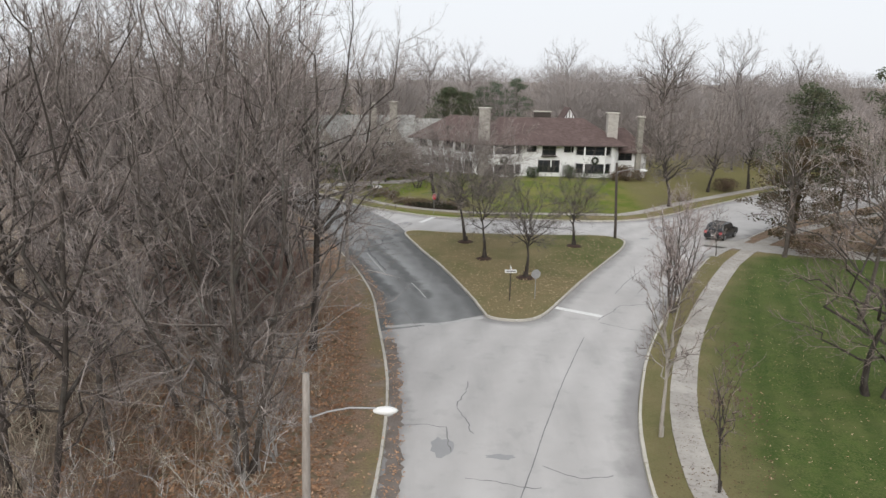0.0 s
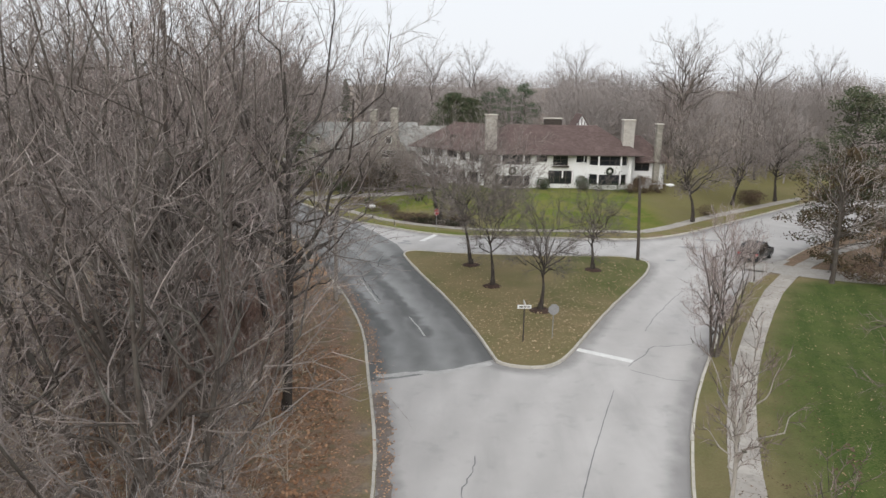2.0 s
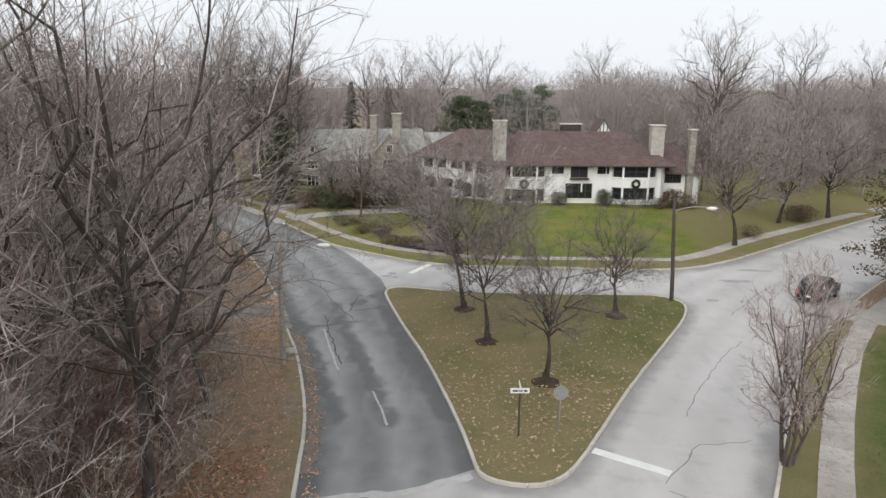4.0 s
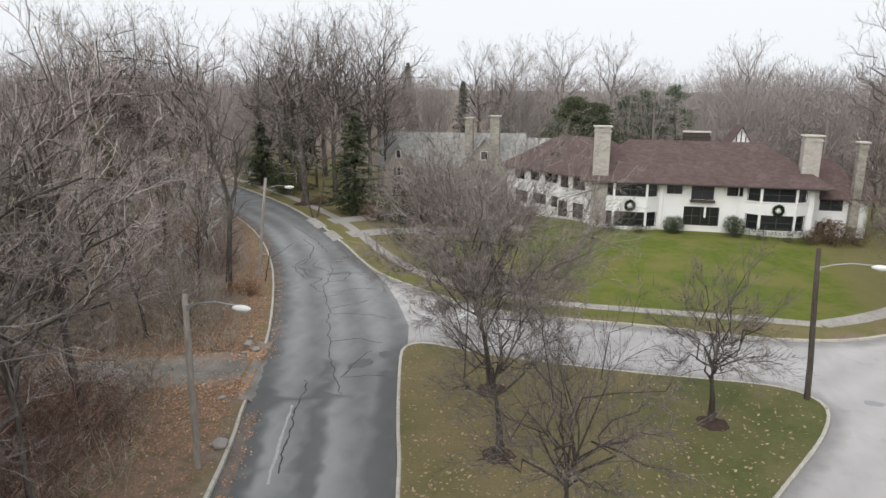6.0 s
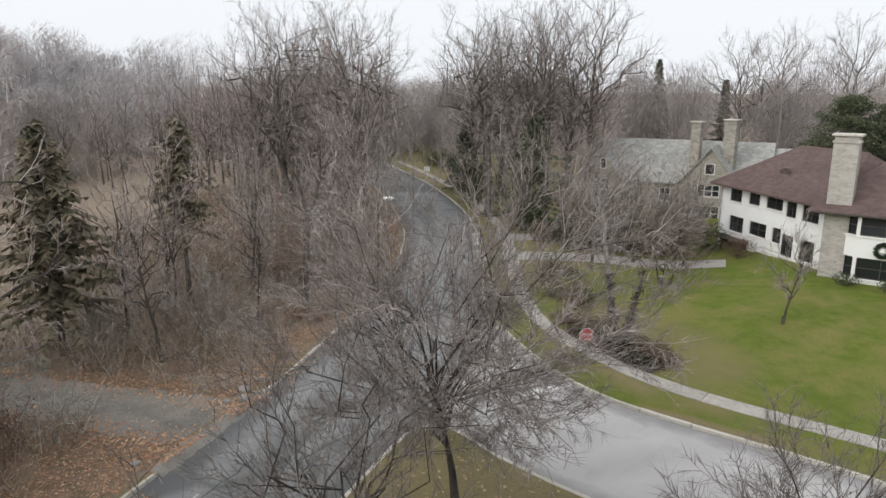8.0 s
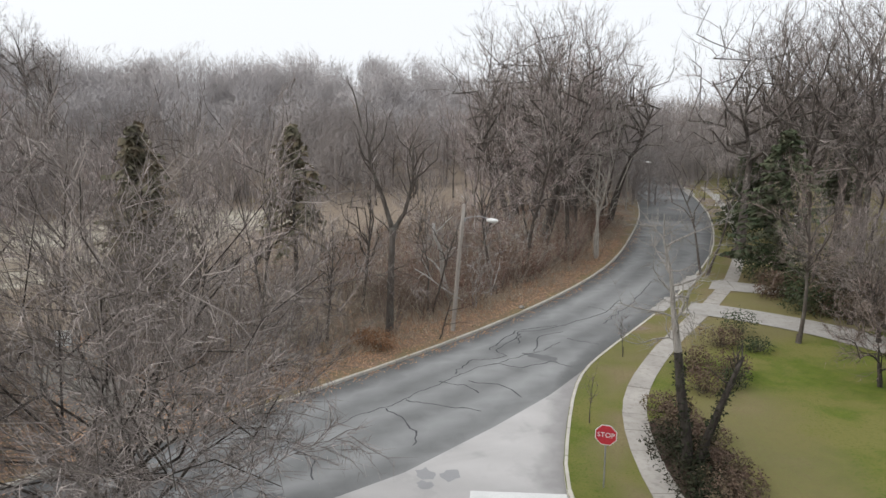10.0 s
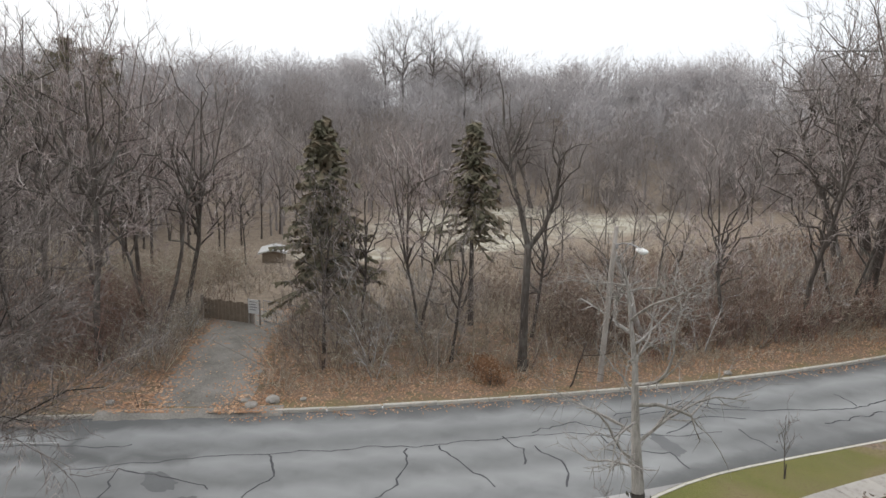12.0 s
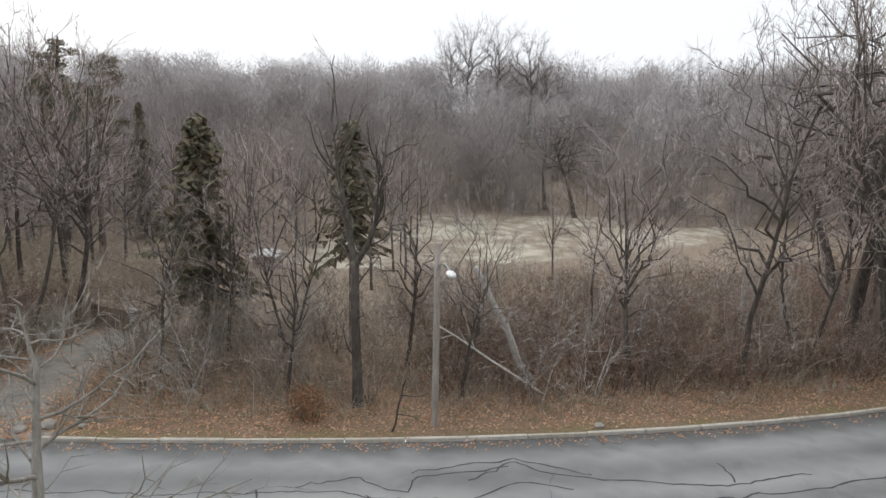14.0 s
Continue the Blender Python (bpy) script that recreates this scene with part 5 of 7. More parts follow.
# -- round the white house
YARD = tree("yard_tree", grow(51, 11.5, 4.6, low=0.22, clear=0.16, limbs=18, subs=9, subs2=7, twigs=5, girth=0.24, leader=0.5, steep=0.65, twig_len=0.6, twig_r=0.012), "round-crowned bare tree on the side lawn", M_BARK_DARK, M_TWIG_WOODS, at=(28.0, 87.6), group="trees on the side lawn")
again(YARD, 37.0, 99.6, 140, 0.95)
again(YARD, 44.5, 104, 260, 1.05)
again(YARD, 33.0, 107, 20, 1.0)
for x, y, turn, size in ((-9.5, 102.9, 50, 0.58), (-12.8, 104.6, 150, 0.62), (-6.9, 105.6, 250, 0.55), (-5.4, 103.4, 310, 0.5), (-16.2, 106.2, 100, 0.66)):
    again(YARD, x, y, turn, size)
tree("lawn_sapling", grow(52, 6.2, 1.7, low=0.25, clear=0.2, limbs=11, subs=6, subs2=5, twigs=4, girth=0.08, twig_len=0.4), "small bare tree on the front lawn", M_BARK, M_TWIG, at=(4.95, 91.4))
YOUNG = tree("verge_sapling", grow(56, 2.8, 0.4, low=0.35, clear=0.35, limbs=7, subs=3, subs2=2, twigs=2, girth=0.022, leader=0.9, steep=0.85, twig_len=0.14, twig_r=0.004), "thin newly planted sapling on the grass verge", M_BARK, M_TWIG_DARK, group="verge saplings", at=(-6.1, 82.0))
again(YOUNG, -12.6, 88.0, 120, 1.1)
tree("plum_tree", grow(53, 5.4, 3.0, low=0.2, clear=0.16, stems=3, limbs=18, subs=8, subs2=6, twigs=5, girth=0.14, steep=0.4, leader=0.5, twig_len=0.4, splay=18), "small dark wide-crowned tree beside the driveway", M_BARK_DARK, M_TWIG_DARK, at=(-4.4, 96.9))
tree("drive_tree", grow(54, 11, 3.2, low=0.3, clear=0.3, limbs=13, subs=6, subs2=5, twigs=4, girth=0.14), "bare tree with grey-brown trunk by the driveway", M_BARK, M_TWIG_DARK, at=(-11.2, 98.8))
# ivy-clad pair on the corner bed
ribbon("planting_bed", [Vector(p) for p in ((-6.7, 86.4), (-4.6, 85.3), (-2.2, 84.1), (-0.2, 83.2), (1.6, 82.6))], 3.1, M_MULCH, "dark ivy and mulch bed under the twin tree", "planting bed", 0.03, wobble=0.45)


def corner_tree():
    """A crooked verge tree: one dark main stem that pales upward, a shorter ivy-clad second stem, few wide bare branches."""
    rng = random.Random(55)
    root = tagged(empty("corner_tree"), "crooked twin-stemmed tree with pale bare branches over ivy", "tree")
    z0 = lie(-1.5, 83.3)
    stem = [Vector(p) for p in ((-1.45, 83.35, z0 - 0.3), (-1.55, 83.25, z0 + 1.4), (-1.8, 83.05, 3.2), (-1.95, 82.95, 4.6), (-2.15, 82.8, 6.0), (-2.3, 82.7, 7.4), (-2.55, 82.5, 8.6), (-2.45, 82.35, 9.6))]
    girth = [0.25, 0.19, 0.17, 0.15, 0.105, 0.07, 0.04, 0.015]
    V, F = [], []
    tube(V, F, stem[:4], girth[:4], 9)
    solid("trunk", V, F, M_BARK_DARK, root, "dark lower trunk", smooth=True)
    V, F = [], []
    tube(V, F, stem[3:], girth[3:], 8)
    spin = 0.6
    for k in range(17):
        h = 3.25 + 3.5 * (k + rng.random() * 0.6) / 17
        i = min(int(h), 6)
        p = stem[i].lerp(stem[i + 1], h - i)
        spin += 2.4 + rng.uniform(-0.5, 0.5)
        L = rng.uniform(1.5, 3.6) * (1.15 - 0.1 * (h - 3))
        d = Vector((math.cos(spin), math.sin(spin), rng.uniform(0.05, 0.6))).normalized()
        lp, lw, lr = limb(V, F, p, d, L, min(girth[i] * 0.5, 0.016 + 0.009 * L), 7, 5, rng, 0.24, 0.06, 0.22)
        for m in range(rng.randint(5, 8)):
            j = rng.randint(1, 6)
            e = turned(lw[j], rng.uniform(30, 65), rng.uniform(0, 6.3), rng)
            bp, bw, br = limb(V, F, lp[j], e, L * rng.uniform(0.25, 0.5), lr[j] * 0.6, 4, 4, rng, 0.2, 0.06, 0.3)
            for _ in range(5):
                q = bp[rng.randint(1, 4)]
                spike(V, F, q, q + turned(e, rng.uniform(25, 60), rng.uniform(0, 6.3), rng) * rng.uniform(0.25, 0.7), 0.009)
    solid("crown", V, F, M_ASH, root, "weathered pale bare branches", smooth=True)
    V, F = [], []
    second = [Vector(p) for p in ((-1.3, 83.5, z0 - 0.3), (-1.1, 83.8, z0 + 1.3), (-0.85, 84.3, 3.3), (-0.75, 84.8, 4.6))]
    tube(V, F, second, [0.2, 0.16, 0.12, 0.06], 8)
    for k in range(7):
        limb(V, F, second[2].lerp(second[3], rng.random()), turned(UP, rng.uniform(25, 70), rng.uniform(0, 6.3), rng), rng.uniform(0.6, 1.5), 0.035, 4, 4, rng, 0.2, 0.05, 0.3)
    solid("second_stem", V, F, M_BARK_DARK, root, "dark broken second stem", smooth=True)
    return stem[:4], second


CORNER_STEMS = corner_tree()
for n, (x, y, h, w) in enumerate([(-23.4, 109.2, 12.0, 9.5), (-45, 140, 15, 6), (-52, 148, 16, 6), (-46, 127, 9.5, 7), (-38, 173, 19, 5.5), (-27, 176, 15.5, 5), (-19, 178, 14.5, 5)]):
    tree("spruce", spruce(60 + n, h, w), "dark green spruce beyond the lawns", M_BARK, M_NEEDLE, at=(x, y))
for n, (x, y, h, w) in enumerate([(-1.2, 138.0, 13.6, 11.5), (2.4, 140.5, 12.4, 9.0)]):
    tree("cedar", pine(70 + n, h, w, 0.04, 105, 80, 1.2), "dense rounded dark evergreen behind the roof", M_BARK, M_NEEDLE, at=(x, y))
for n, (x, y, h, w) in enumerate([(10.5, 157.0, 14.6, 8.0), (15.0, 160.0, 15.4, 9.0), (6.0, 163.0, 13.5, 8.0)]):
    tree("pine", pine(80 + n, h, w, 0.3, 36, 60, 1.3), "loose green pine above the ridge line", M_BARK, M_PINE, at=(x, y))
BIG = tree("tall_tree", grow(71, 24, 7.0, low=0.32, clear=0.26, limbs=18, subs=8, subs2=6, twigs=4, girth=0.42, leader=0.7, steep=0.7, twig_len=0.9, twig_r=0.011), "tall old bare tree above the roofs", M_BARK, M_TWIG_WOODS, group="tall skyline trees", at=(-31, 124))
for x, y, turn, size in ((-41, 138.5, 70, 1.14), (-48.4, 131.4, 200, 0.95), (37, 126, 30, 1.0), (58, 148, 110, 1.0), (72, 150, 250, 0.9), (-14, 158, 150, 0.95), (-6, 166, 10, 1.0), (3, 172, 95, 0.95), (-22, 168, 300, 0.95), (70, 108, 20, 0.8), (46, 150, 10, 0.95), (26, 168, 45, 0.95), (-27.5, 128.5, 160, 1.1), (-37.5, 123.5, 15, 0.98), (-43, 127.5, 190, 0.98), (-30.5, 119.2, 75, 0.92), (-26.6, 121.8, 230, 0.9), (-53, 110, 40, 1.0), (-57, 106, 270, 1.0), (-193, 26, 10, 1.2), (-190, 17, 100, 1.3), (-189, 8, 200, 1.28), (-194, 0, 320, 1.12), (-186, 33, 60, 1.0)):
    again(BIG, x, y, turn, size)
OAK = tree("roadside_oak", grow(72, 20.5, 7.5, low=0.3, clear=0.3, limbs=15, subs=7, subs2=5, twigs=4, girth=0.45, leader=0.62, wander=1.6, steep=0.5, twig_len=0.8, twig_r=0.009, gnarl=0.6), "huge crooked bare oak at the bend", M_BARK, M_TWIG_WOODS, at=(-45.5, 97), size=1.15)
again(OAK, -39.5, 97.2, 130, 1.1)
again(OAK, -51.5, 100.5, 60, 1.2)
again(OAK, -32.1, 113.3, 250, 1.14)
again(OAK, -53, 113, 160, 1.08)
mulch(-32.1, 113.3, lie(-32.1, 113.3), 1.6)
again(OAK, -58, 111, 220, 0.95)
again(OAK, -49, 106, 310, 0.85)
again(OAK, -120, 60, 20, 1.05)
again(OAK, -128, 52, 120, 1.05)

# -- shrubs along the house and in the corner bed
for n, (x, y, rx, rz, mat, label) in enumerate([
    (12.0, 99.8, 1.0, 0.9, M_SHRUB, "clipped dark green ball shrub by the wall"), (17.2, 99.6, 1.1, 1.0, M_SHRUB, "clipped dark green ball shrub by the wall"),
    (19.4, 98.9, 1.5, 0.62, M_SHRUB, "low dark green shrub by the wall"), (21.6, 98.6, 1.5, 0.7, M_SHRUB, "low dark green shrub by the wall"), (23.4, 98.8, 1.1, 0.75, M_SHRUB_BROWN, "brown winter shrub by the chimney"),
    (25.2, 99.5, 1.6, 1.25, M_SHRUB_BROWN, "brown winter shrub by the chimney"), (27.5, 100.2, 1.4, 0.9, M_SHRUB_BROWN, "brown winter shrub by the wall"), (6.3, 99.3, 1.0, 0.45, M_SHRUB, "low foundation shrub by the bay"), (9.0, 99.2, 1.1, 0.4, M_SHRUB, "low foundation shrub by the bay"),
    (-3.4, 84.0, 1.2, 0.3, M_IVY, "low dark ivy on the corner planting"), (-2.3, 83.6, 1.3, 0.34, M_IVY, "low dark ivy on the corner planting"), (-1.2, 83.2, 1.3, 0.36, M_IVY, "low dark ivy on the corner planting"), (-0.2, 82.7, 1.2, 0.32, M_IVY, "low dark ivy on the corner planting"), (0.6, 82.4, 1.0, 0.28, M_IVY, "low dark ivy on the corner planting"), (-5.9, 85.8, 1.2, 0.42, M_SHRUB_BROWN, "low brown winter shrub on the corner planting"), (-4.6, 85.2, 1.2, 0.44, M_SHRUB_BROWN, "low brown winter shrub on the corner planting"), (-3.0, 85.3, 1.1, 0.4, M_SHRUB_BROWN, "low brown winter shrub on the corner planting"), (-1.2, 84.6, 1.1, 0.42, M_SHRUB_BROWN, "low brown winter shrub on the corner planting"), (0.3, 83.8, 1.2, 0.42, M_SHRUB_BROWN, "low brown winter shrub on the corner planting"), (1.2, 83.1, 1.1, 0.38, M_SHRUB_BROWN, "low brown winter shrub on the corner planting"),
    (-7.2, 90.6, 0.9, 0.5, M_SHRUB, "rounded dark shrub beside the pavement"), (-11.0, 95.4, 1.1, 0.4, M_SHRUB, "low dark shrub beside the driveway"), (-7.2, 88.8, 1.1, 0.7, M_SHRUB_BROWN, "rounded brown shrub beside the pavement"), (-8.4, 91.4, 1.15, 0.65, M_SHRUB_BROWN, "rounded brown shrub beside the pavement"),
    (-9.6, 90.2, 1.0, 0.7, M_SHRUB_BROWN, "rounded brown shrub beside the pavement"), (-12.2, 94.2, 1.2, 0.7, M_SHRUB_BROWN, "rounded brown shrub beside the pavement"), (-13.6, 96.6, 1.2, 0.8, M_SHRUB, "dark shrub beside the driveway"), (-16.0, 104.5, 2.0, 1.1, M_SHRUB, "dark evergreen shrub behind the driveway"),
    (-12.0, 106.6, 2.2, 1.1, M_SHRUB, "dark evergreen shrub behind the driveway"), (-8.5, 107.4, 2.0, 1.2, M_SHRUB, "dark evergreen shrub behind the driveway"), (-19.5, 105.4, 1.8, 1.0, M_SHRUB_BROWN, "brown hedge mound behind the driveway"), (-6.0, 110.0, 1.8, 1.3, M_SHRUB, "dark evergreen shrub behind the driveway"), (-14.2, 105.6, 2.2, 1.4, M_SHRUB, "dark evergreen shrub behind the driveway"), (-10.2, 107.0, 2.2, 1.5, M_SHRUB, "dark evergreen shrub behind the driveway"), (-17.8, 106.6, 2.0, 1.5, M_SHRUB, "dark evergreen shrub behind the driveway"), (-23.0, 107.6, 2.0, 1.6, M_SHRUB, "dark evergreen shrub behind the driveway"), (-2.4, 107.2, 1.4, 0.9, M_SHRUB_BROWN, "brown shrub beside the wing wall"),
    (-11.4, 106.0, 2.4, 2.0, M_SHRUB_BROWN, "tall reddish brown shrub behind the driveway"), (-8.0, 107.6, 2.4, 2.2, M_SHRUB_BROWN, "tall reddish brown shrub behind the driveway"), (-14.6, 105.8, 2.2, 1.8, M_SHRUB_BROWN, "tall reddish brown shrub behind the driveway"), (-30, 113.5, 1.6, 0.7, M_SHRUB_BROWN, "low hedge beside the pavement"), (-38, 119, 2.7, 2.3, M_SHRUB, "large dark evergreen shrub by the road"), (-38, 124.5, 1.9, 0.5, M_SHRUB, "low dark hedge on the lawn"), (-55, 138.5, 3.0, 1.7, M_SHRUB, "large dark evergreen shrub by the road"), (-62, 143.5, 3.2, 1.8, M_SHRUB, "large dark evergreen shrub by the road"), (-69, 147.5, 3.0, 1.6, M_SHRUB, "large dark evergreen shrub by the road"), (-48, 133, 2.4, 1.3, M_SHRUB, "large dark evergreen shrub by the road"),
    (-17.9, 76.1, 0.9, 0.7, M_DRYLEAF, "russet bush with dead leaves on the verge"), (-18.9, 75.2, 0.8, 0.6, M_DRYLEAF, "russet bush with dead leaves on the verge"),
    (31, 92, 1.5, 0.7, M_SHRUB_BROWN, "brown grass clump on the side lawn"), (40, 101, 2.0, 1.0, M_SHRUB_BROWN, "brown grass clump on the side lawn"),
    (34.5, 63.0, 2.2, 0.7, M_SHRUB_BROWN, "brown bed under the conifers"), (40.5, 63.8, 2.2, 0.7, M_SHRUB_BROWN, "brown bed under the conifers"), (45, 65.5, 2.2, 1.1, M_SHRUB, "dark shrub under the conifers"), (50, 66.5, 2.4, 1.2, M_SHRUB, "dark shrub under the conifers"),
]):
    if y > 98 and x > 5 and x < 29:
        x, y = by_house(x, y)
    shrub("shrub", x, y, rx, rz, mat, label, n=int((2800 if "ball" in label else (1000 if "brown" in label else 620)) * max(1, rx * rz)), leaf=0.13 if rx < 1.6 else 0.2, seed=100 + n)

# ---------------------------------------------------------------- the woods
WOODS = [grow(200 + k, 16, 3.6 + 0.4 * (k % 3), low=0.2 + 0.05 * (k % 3), clear=0.18, stems=1 + (k % 3 == 2), limbs=14, subs=6, subs2=5, twigs=4, girth=0.17, wander=1.3, steep=0.75, twig_len=0.75, twig_r=0.010, leader=0.82) for k in range(6)]
THIN = [grow(220 + k, 15, 3.6, low=0.2, clear=0.2, limbs=13, subs=7, twigs=10, girth=0.15, steep=0.6, twig_len=0.9, twig_r=0.016, coarse=True) for k in range(6)]
HERO = [(-6.9, 25.0, 19.5, 5.2), (-10.8, 29.5, 23, 5.8), (-6.9, 38.0, 21.5, 5.8), (-13.0, 21.5, 21, 5.4), (-12.2, 36.5, 22, 5.6), (-9.2, 44.0, 19, 6.4), (-15.5, 49.0, 16.5, 5.2), (-17, 28, 23.5, 6)]
for n, (x, y, h, s) in enumerate(HERO):
    if n in (2, 5, 6):
        sh = grow(240 + n, h, s + 0.6, low=0.22, clear=0.2, limbs=16, subs=9, subs2=7, twigs=5, girth=0.25, steep=0.3, wander=0.7, twig_len=0.5, twig_r=0.006, bend=True, leader=0.75, stout=0.85)
    else:
        sh = grow(240 + n, h, s, low=0.1, clear=0.08, stems=2 if n % 2 else 3, limbs=24, subs=10, subs2=7, twigs=8, girth=0.19, steep=0.45, wander=1.1, twig_len=0.42, twig_r=0.005, splay=9, bend=True, stout=0.6)
    tree("wood_tree", sh, "big many-stemmed bare tree at the road edge", M_BARK_DARK if n > 1 else M_BARK, M_TWIG_WOODS, group="woodland trees", at=(x, y), turn=n * 70)
wood_root = [tree("wood_tree", s, "bare woodland tree among brush", M_BARK, (M_TWIG, M_TWIG_RED)[k % 2], group="woodland trees", at=(-60 - 5 * k, 20)) for k, s in enumerate(WOODS)]
thin_root = [tree("wood_tree", s, "bare woodland tree deep in the woods", M_BARK, (M_TWIG_RED, M_TWIG)[k % 2], group="woodland trees", at=(-62 - 5 * k, 30)) for k, s in enumerate(THIN)]
EDGE = [(-13.9, 53.4, 1.1), (-14.3, 56.2, 1.15), (-19.4, 55.6, 1.1), (-23.6, 54.4, 1.15), (-19.1, 66.5, .62), (-24.4, 70.0, .8), (-20.1, 73.3, .55), (-23.3, 66.9, .66), (-23.4, 80.6, .62), (-28.3, 87.2, .8), (-32.4, 91.9, 1.08), (-35.6, 94.7, .9), (-25.5, 76.6, .7)]
rng = random.Random(11)
placed = [Vector((h[0], h[1])) for h in HERO]
for n, (x, y, s) in enumerate(EDGE):
    again(wood_root[n % 6], x, y, rng.uniform(0, 360), s)
    placed.append(Vector((x, y)))
near_line = dense(LEFT_KERB, 1.0)
cand = []
for i in range(46):
    for j in range(60):
        x, y = 2 - i * 3.1 + rng.uniform(-1.3, 1.3), 2 + j * 3.1 + rng.uniform(-1.3, 1.3)
        cand.append((x, y))
C = np.array(cand)
ok = inside(C, xy(LEFT_KERB) + [(-900, 700), (-900, -700), (-1.5, -700)])
D, G = away(C, LEFT_KERB), away(C, GATE_DRIVE)
for (x, y), good, d, g in zip(cand, ok, D, G):
    if not good or d < 4.2 or d > 54 or g < 3.4 or y > 172:
        continue
    open_part = 61 < y < 98
    if y < 21 and d < 15:
        continue
    keep = (0.42 if d < 16 else 0.26) * (0.08 if open_part else 1.0) * (1.5 if 86 < y < 128 and d < 30 else 1.0)
    if rng.random() > keep or any((Vector((x, y)) - p).length < 2.6 for p in placed):
        continue
    if d > 24 and 40 < y < 112 and rng.random() < 0.8:
        continue
    placed.append(Vector((x, y)))
    near = d < 15 and y < 110
    again(rng.choice(wood_root if near else thin_root), x, y, rng.uniform(0, 360), rng.uniform(0.62, 1.12) * (1.28 if y > 84 or y < 62 else 1.0), lean=rng.uniform(-3, 3))
for x, y, s in ((-8.5, 106.5, 0.58), (-12.0, 107.2, 0.6), (-15.5, 116, 0.5), (-9.5, 115, 0.55), (-19.0, 112.5, 0.45), (-37, 127, 1.3), (-42, 131, 1.3), (-25, 124, 1.2), (-46, 128, 1.2), (-33, 131, 0.95), (-26.8, 105.2, 0.9), (50, 58, 0.9), (46, 51, 0.85), (43, 73, 0.8), (56, 70, 0.9), (38.5, 55, 0.7), (51, 92, 0.8), (60, 98, 0.9), (42, 112, 0.9), (48, 120, 1.0), (33, 116, 0.9)):
    again(wood_root[int(abs(x)) % 6], x, y, x * 31, s)
# evergreens and marked trees inside the woods
for n, (x, y, h, w, bare, full) in enumerate([(-24.8, 63.9, 12.9, 7.6, 0.24, 1.15), (-26.6, 72.6, 12.4, 5.6, 0.45, 0.7), (-66, 12, 19, 6, 0.12, 1.2)]):
    tree("spruce", spruce(90 + n, h, w, 0.3, bare, 0.65, 0.85, full), "ragged dark spruce among bare trees", M_BARK, M_NEEDLE_DULL, group="woodland spruces", at=(x, y), turn=n * 50)
for n, (x, y, top, w) in enumerate([(-44.2, 24.8, 22.0, 8.0), (-51.2, 21.5, 21.2, 6.5)]):
    tree("pine", pine(97 + n, top - lie(x, y), w, 0.5, 34, 60, 1.0), "tall dark pine standing over the bare woods", M_BARK, M_NEEDLE_DULL, group="woodland pines", at=(x, y))


def snag_tree():
    """A dark half-dead tree that forks into two rising arms, one broken off."""
    rng = random.Random(95)
    root = tagged(empty("snag_tree"), "dark forked half-dead tree among brush by the lamp", "tree")
    V, F, CV, CF = [], [], [], []
    arms = [
        ([(-20.2, 77.0, -0.6), (-20.15, 77.05, 1.5), (-19.95, 77.1, 4.0), (-19.8, 77.2, 6.7)], [0.29, 0.22, 0.19, 0.18]),
        ([(-19.8, 77.2, 6.5), (-20.0, 76.7, 8.4), (-20.3, 76.1, 10.2), (-20.25, 76.0, 11.4), (-20.5, 75.6, 12.5)], [0.15, 0.12, 0.085, 0.05, 0.018]),
        ([(-19.8, 77.2, 6.5), (-19.75, 77.9, 7.5), (-19.9, 78.45, 9.2), (-20.0, 78.5, 11.2)], [0.14, 0.115, 0.09, 0.055]),
    ]
    arms = [([Vector(p) for p in pts], rads) for pts, rads in arms]
    for pts, rads in arms:
        tube(V, F, pts, rads, 9, True)
    for n, (pts, rads) in enumerate(arms):
        for k in range(5 if n == 0 else 12):
            h = rng.uniform(1.2, len(pts) - 1.02) if n == 0 else rng.uniform(0.4, len(pts) - 1.02)
            i = int(h)
            d = turned((pts[i + 1] - pts[i]).normalized(), rng.uniform(25, 65), rng.uniform(0, 6.3), rng)
            L = rng.uniform(1.2, 3.2) * (0.8 if n == 0 else 1.0)
            lp, lw, lr = limb(V, F, pts[i].lerp(pts[i + 1], h - i), d, L, 0.02 + 0.014 * L, 6, 5, rng, 0.18, 0.14, 0.25)
            for _ in range(6):
                j = rng.randint(2, 6)
                e = turned(lw[j], rng.uniform(20, 55), rng.uniform(0, 6.3), rng)
                bp, bw, br = limb(CV, CF, lp[j], e, L * rng.uniform(0.2, 0.45), lr[j] * 0.55, 3, 3, rng, 0.15, 0.08, 0.3)
                for _ in range(4):
                    q = bp[rng.randint(1, 3)]
                    spike(CV, CF, q, q + turned(e, rng.uniform(15, 50), rng.uniform(0, 6.3), rng) * rng.uniform(0.3, 0.8), 0.008)
    solid("trunk", V, F, M_BARK, root, smooth=True)
    solid("crown", CV, CF, M_TWIG_WOODS, root)


snag_tree()
tree("pale_tree", grow(96, 15, 4.2, low=0.25, clear=0.25, stems=2, limbs=14, subs=5, subs2=3, twigs=2, girth=0.22, wander=1.7, twig_r=0.012), "pale-barked dead tree at the bend", M_PALE, M_PALE, at=(-35.6, 100.6))


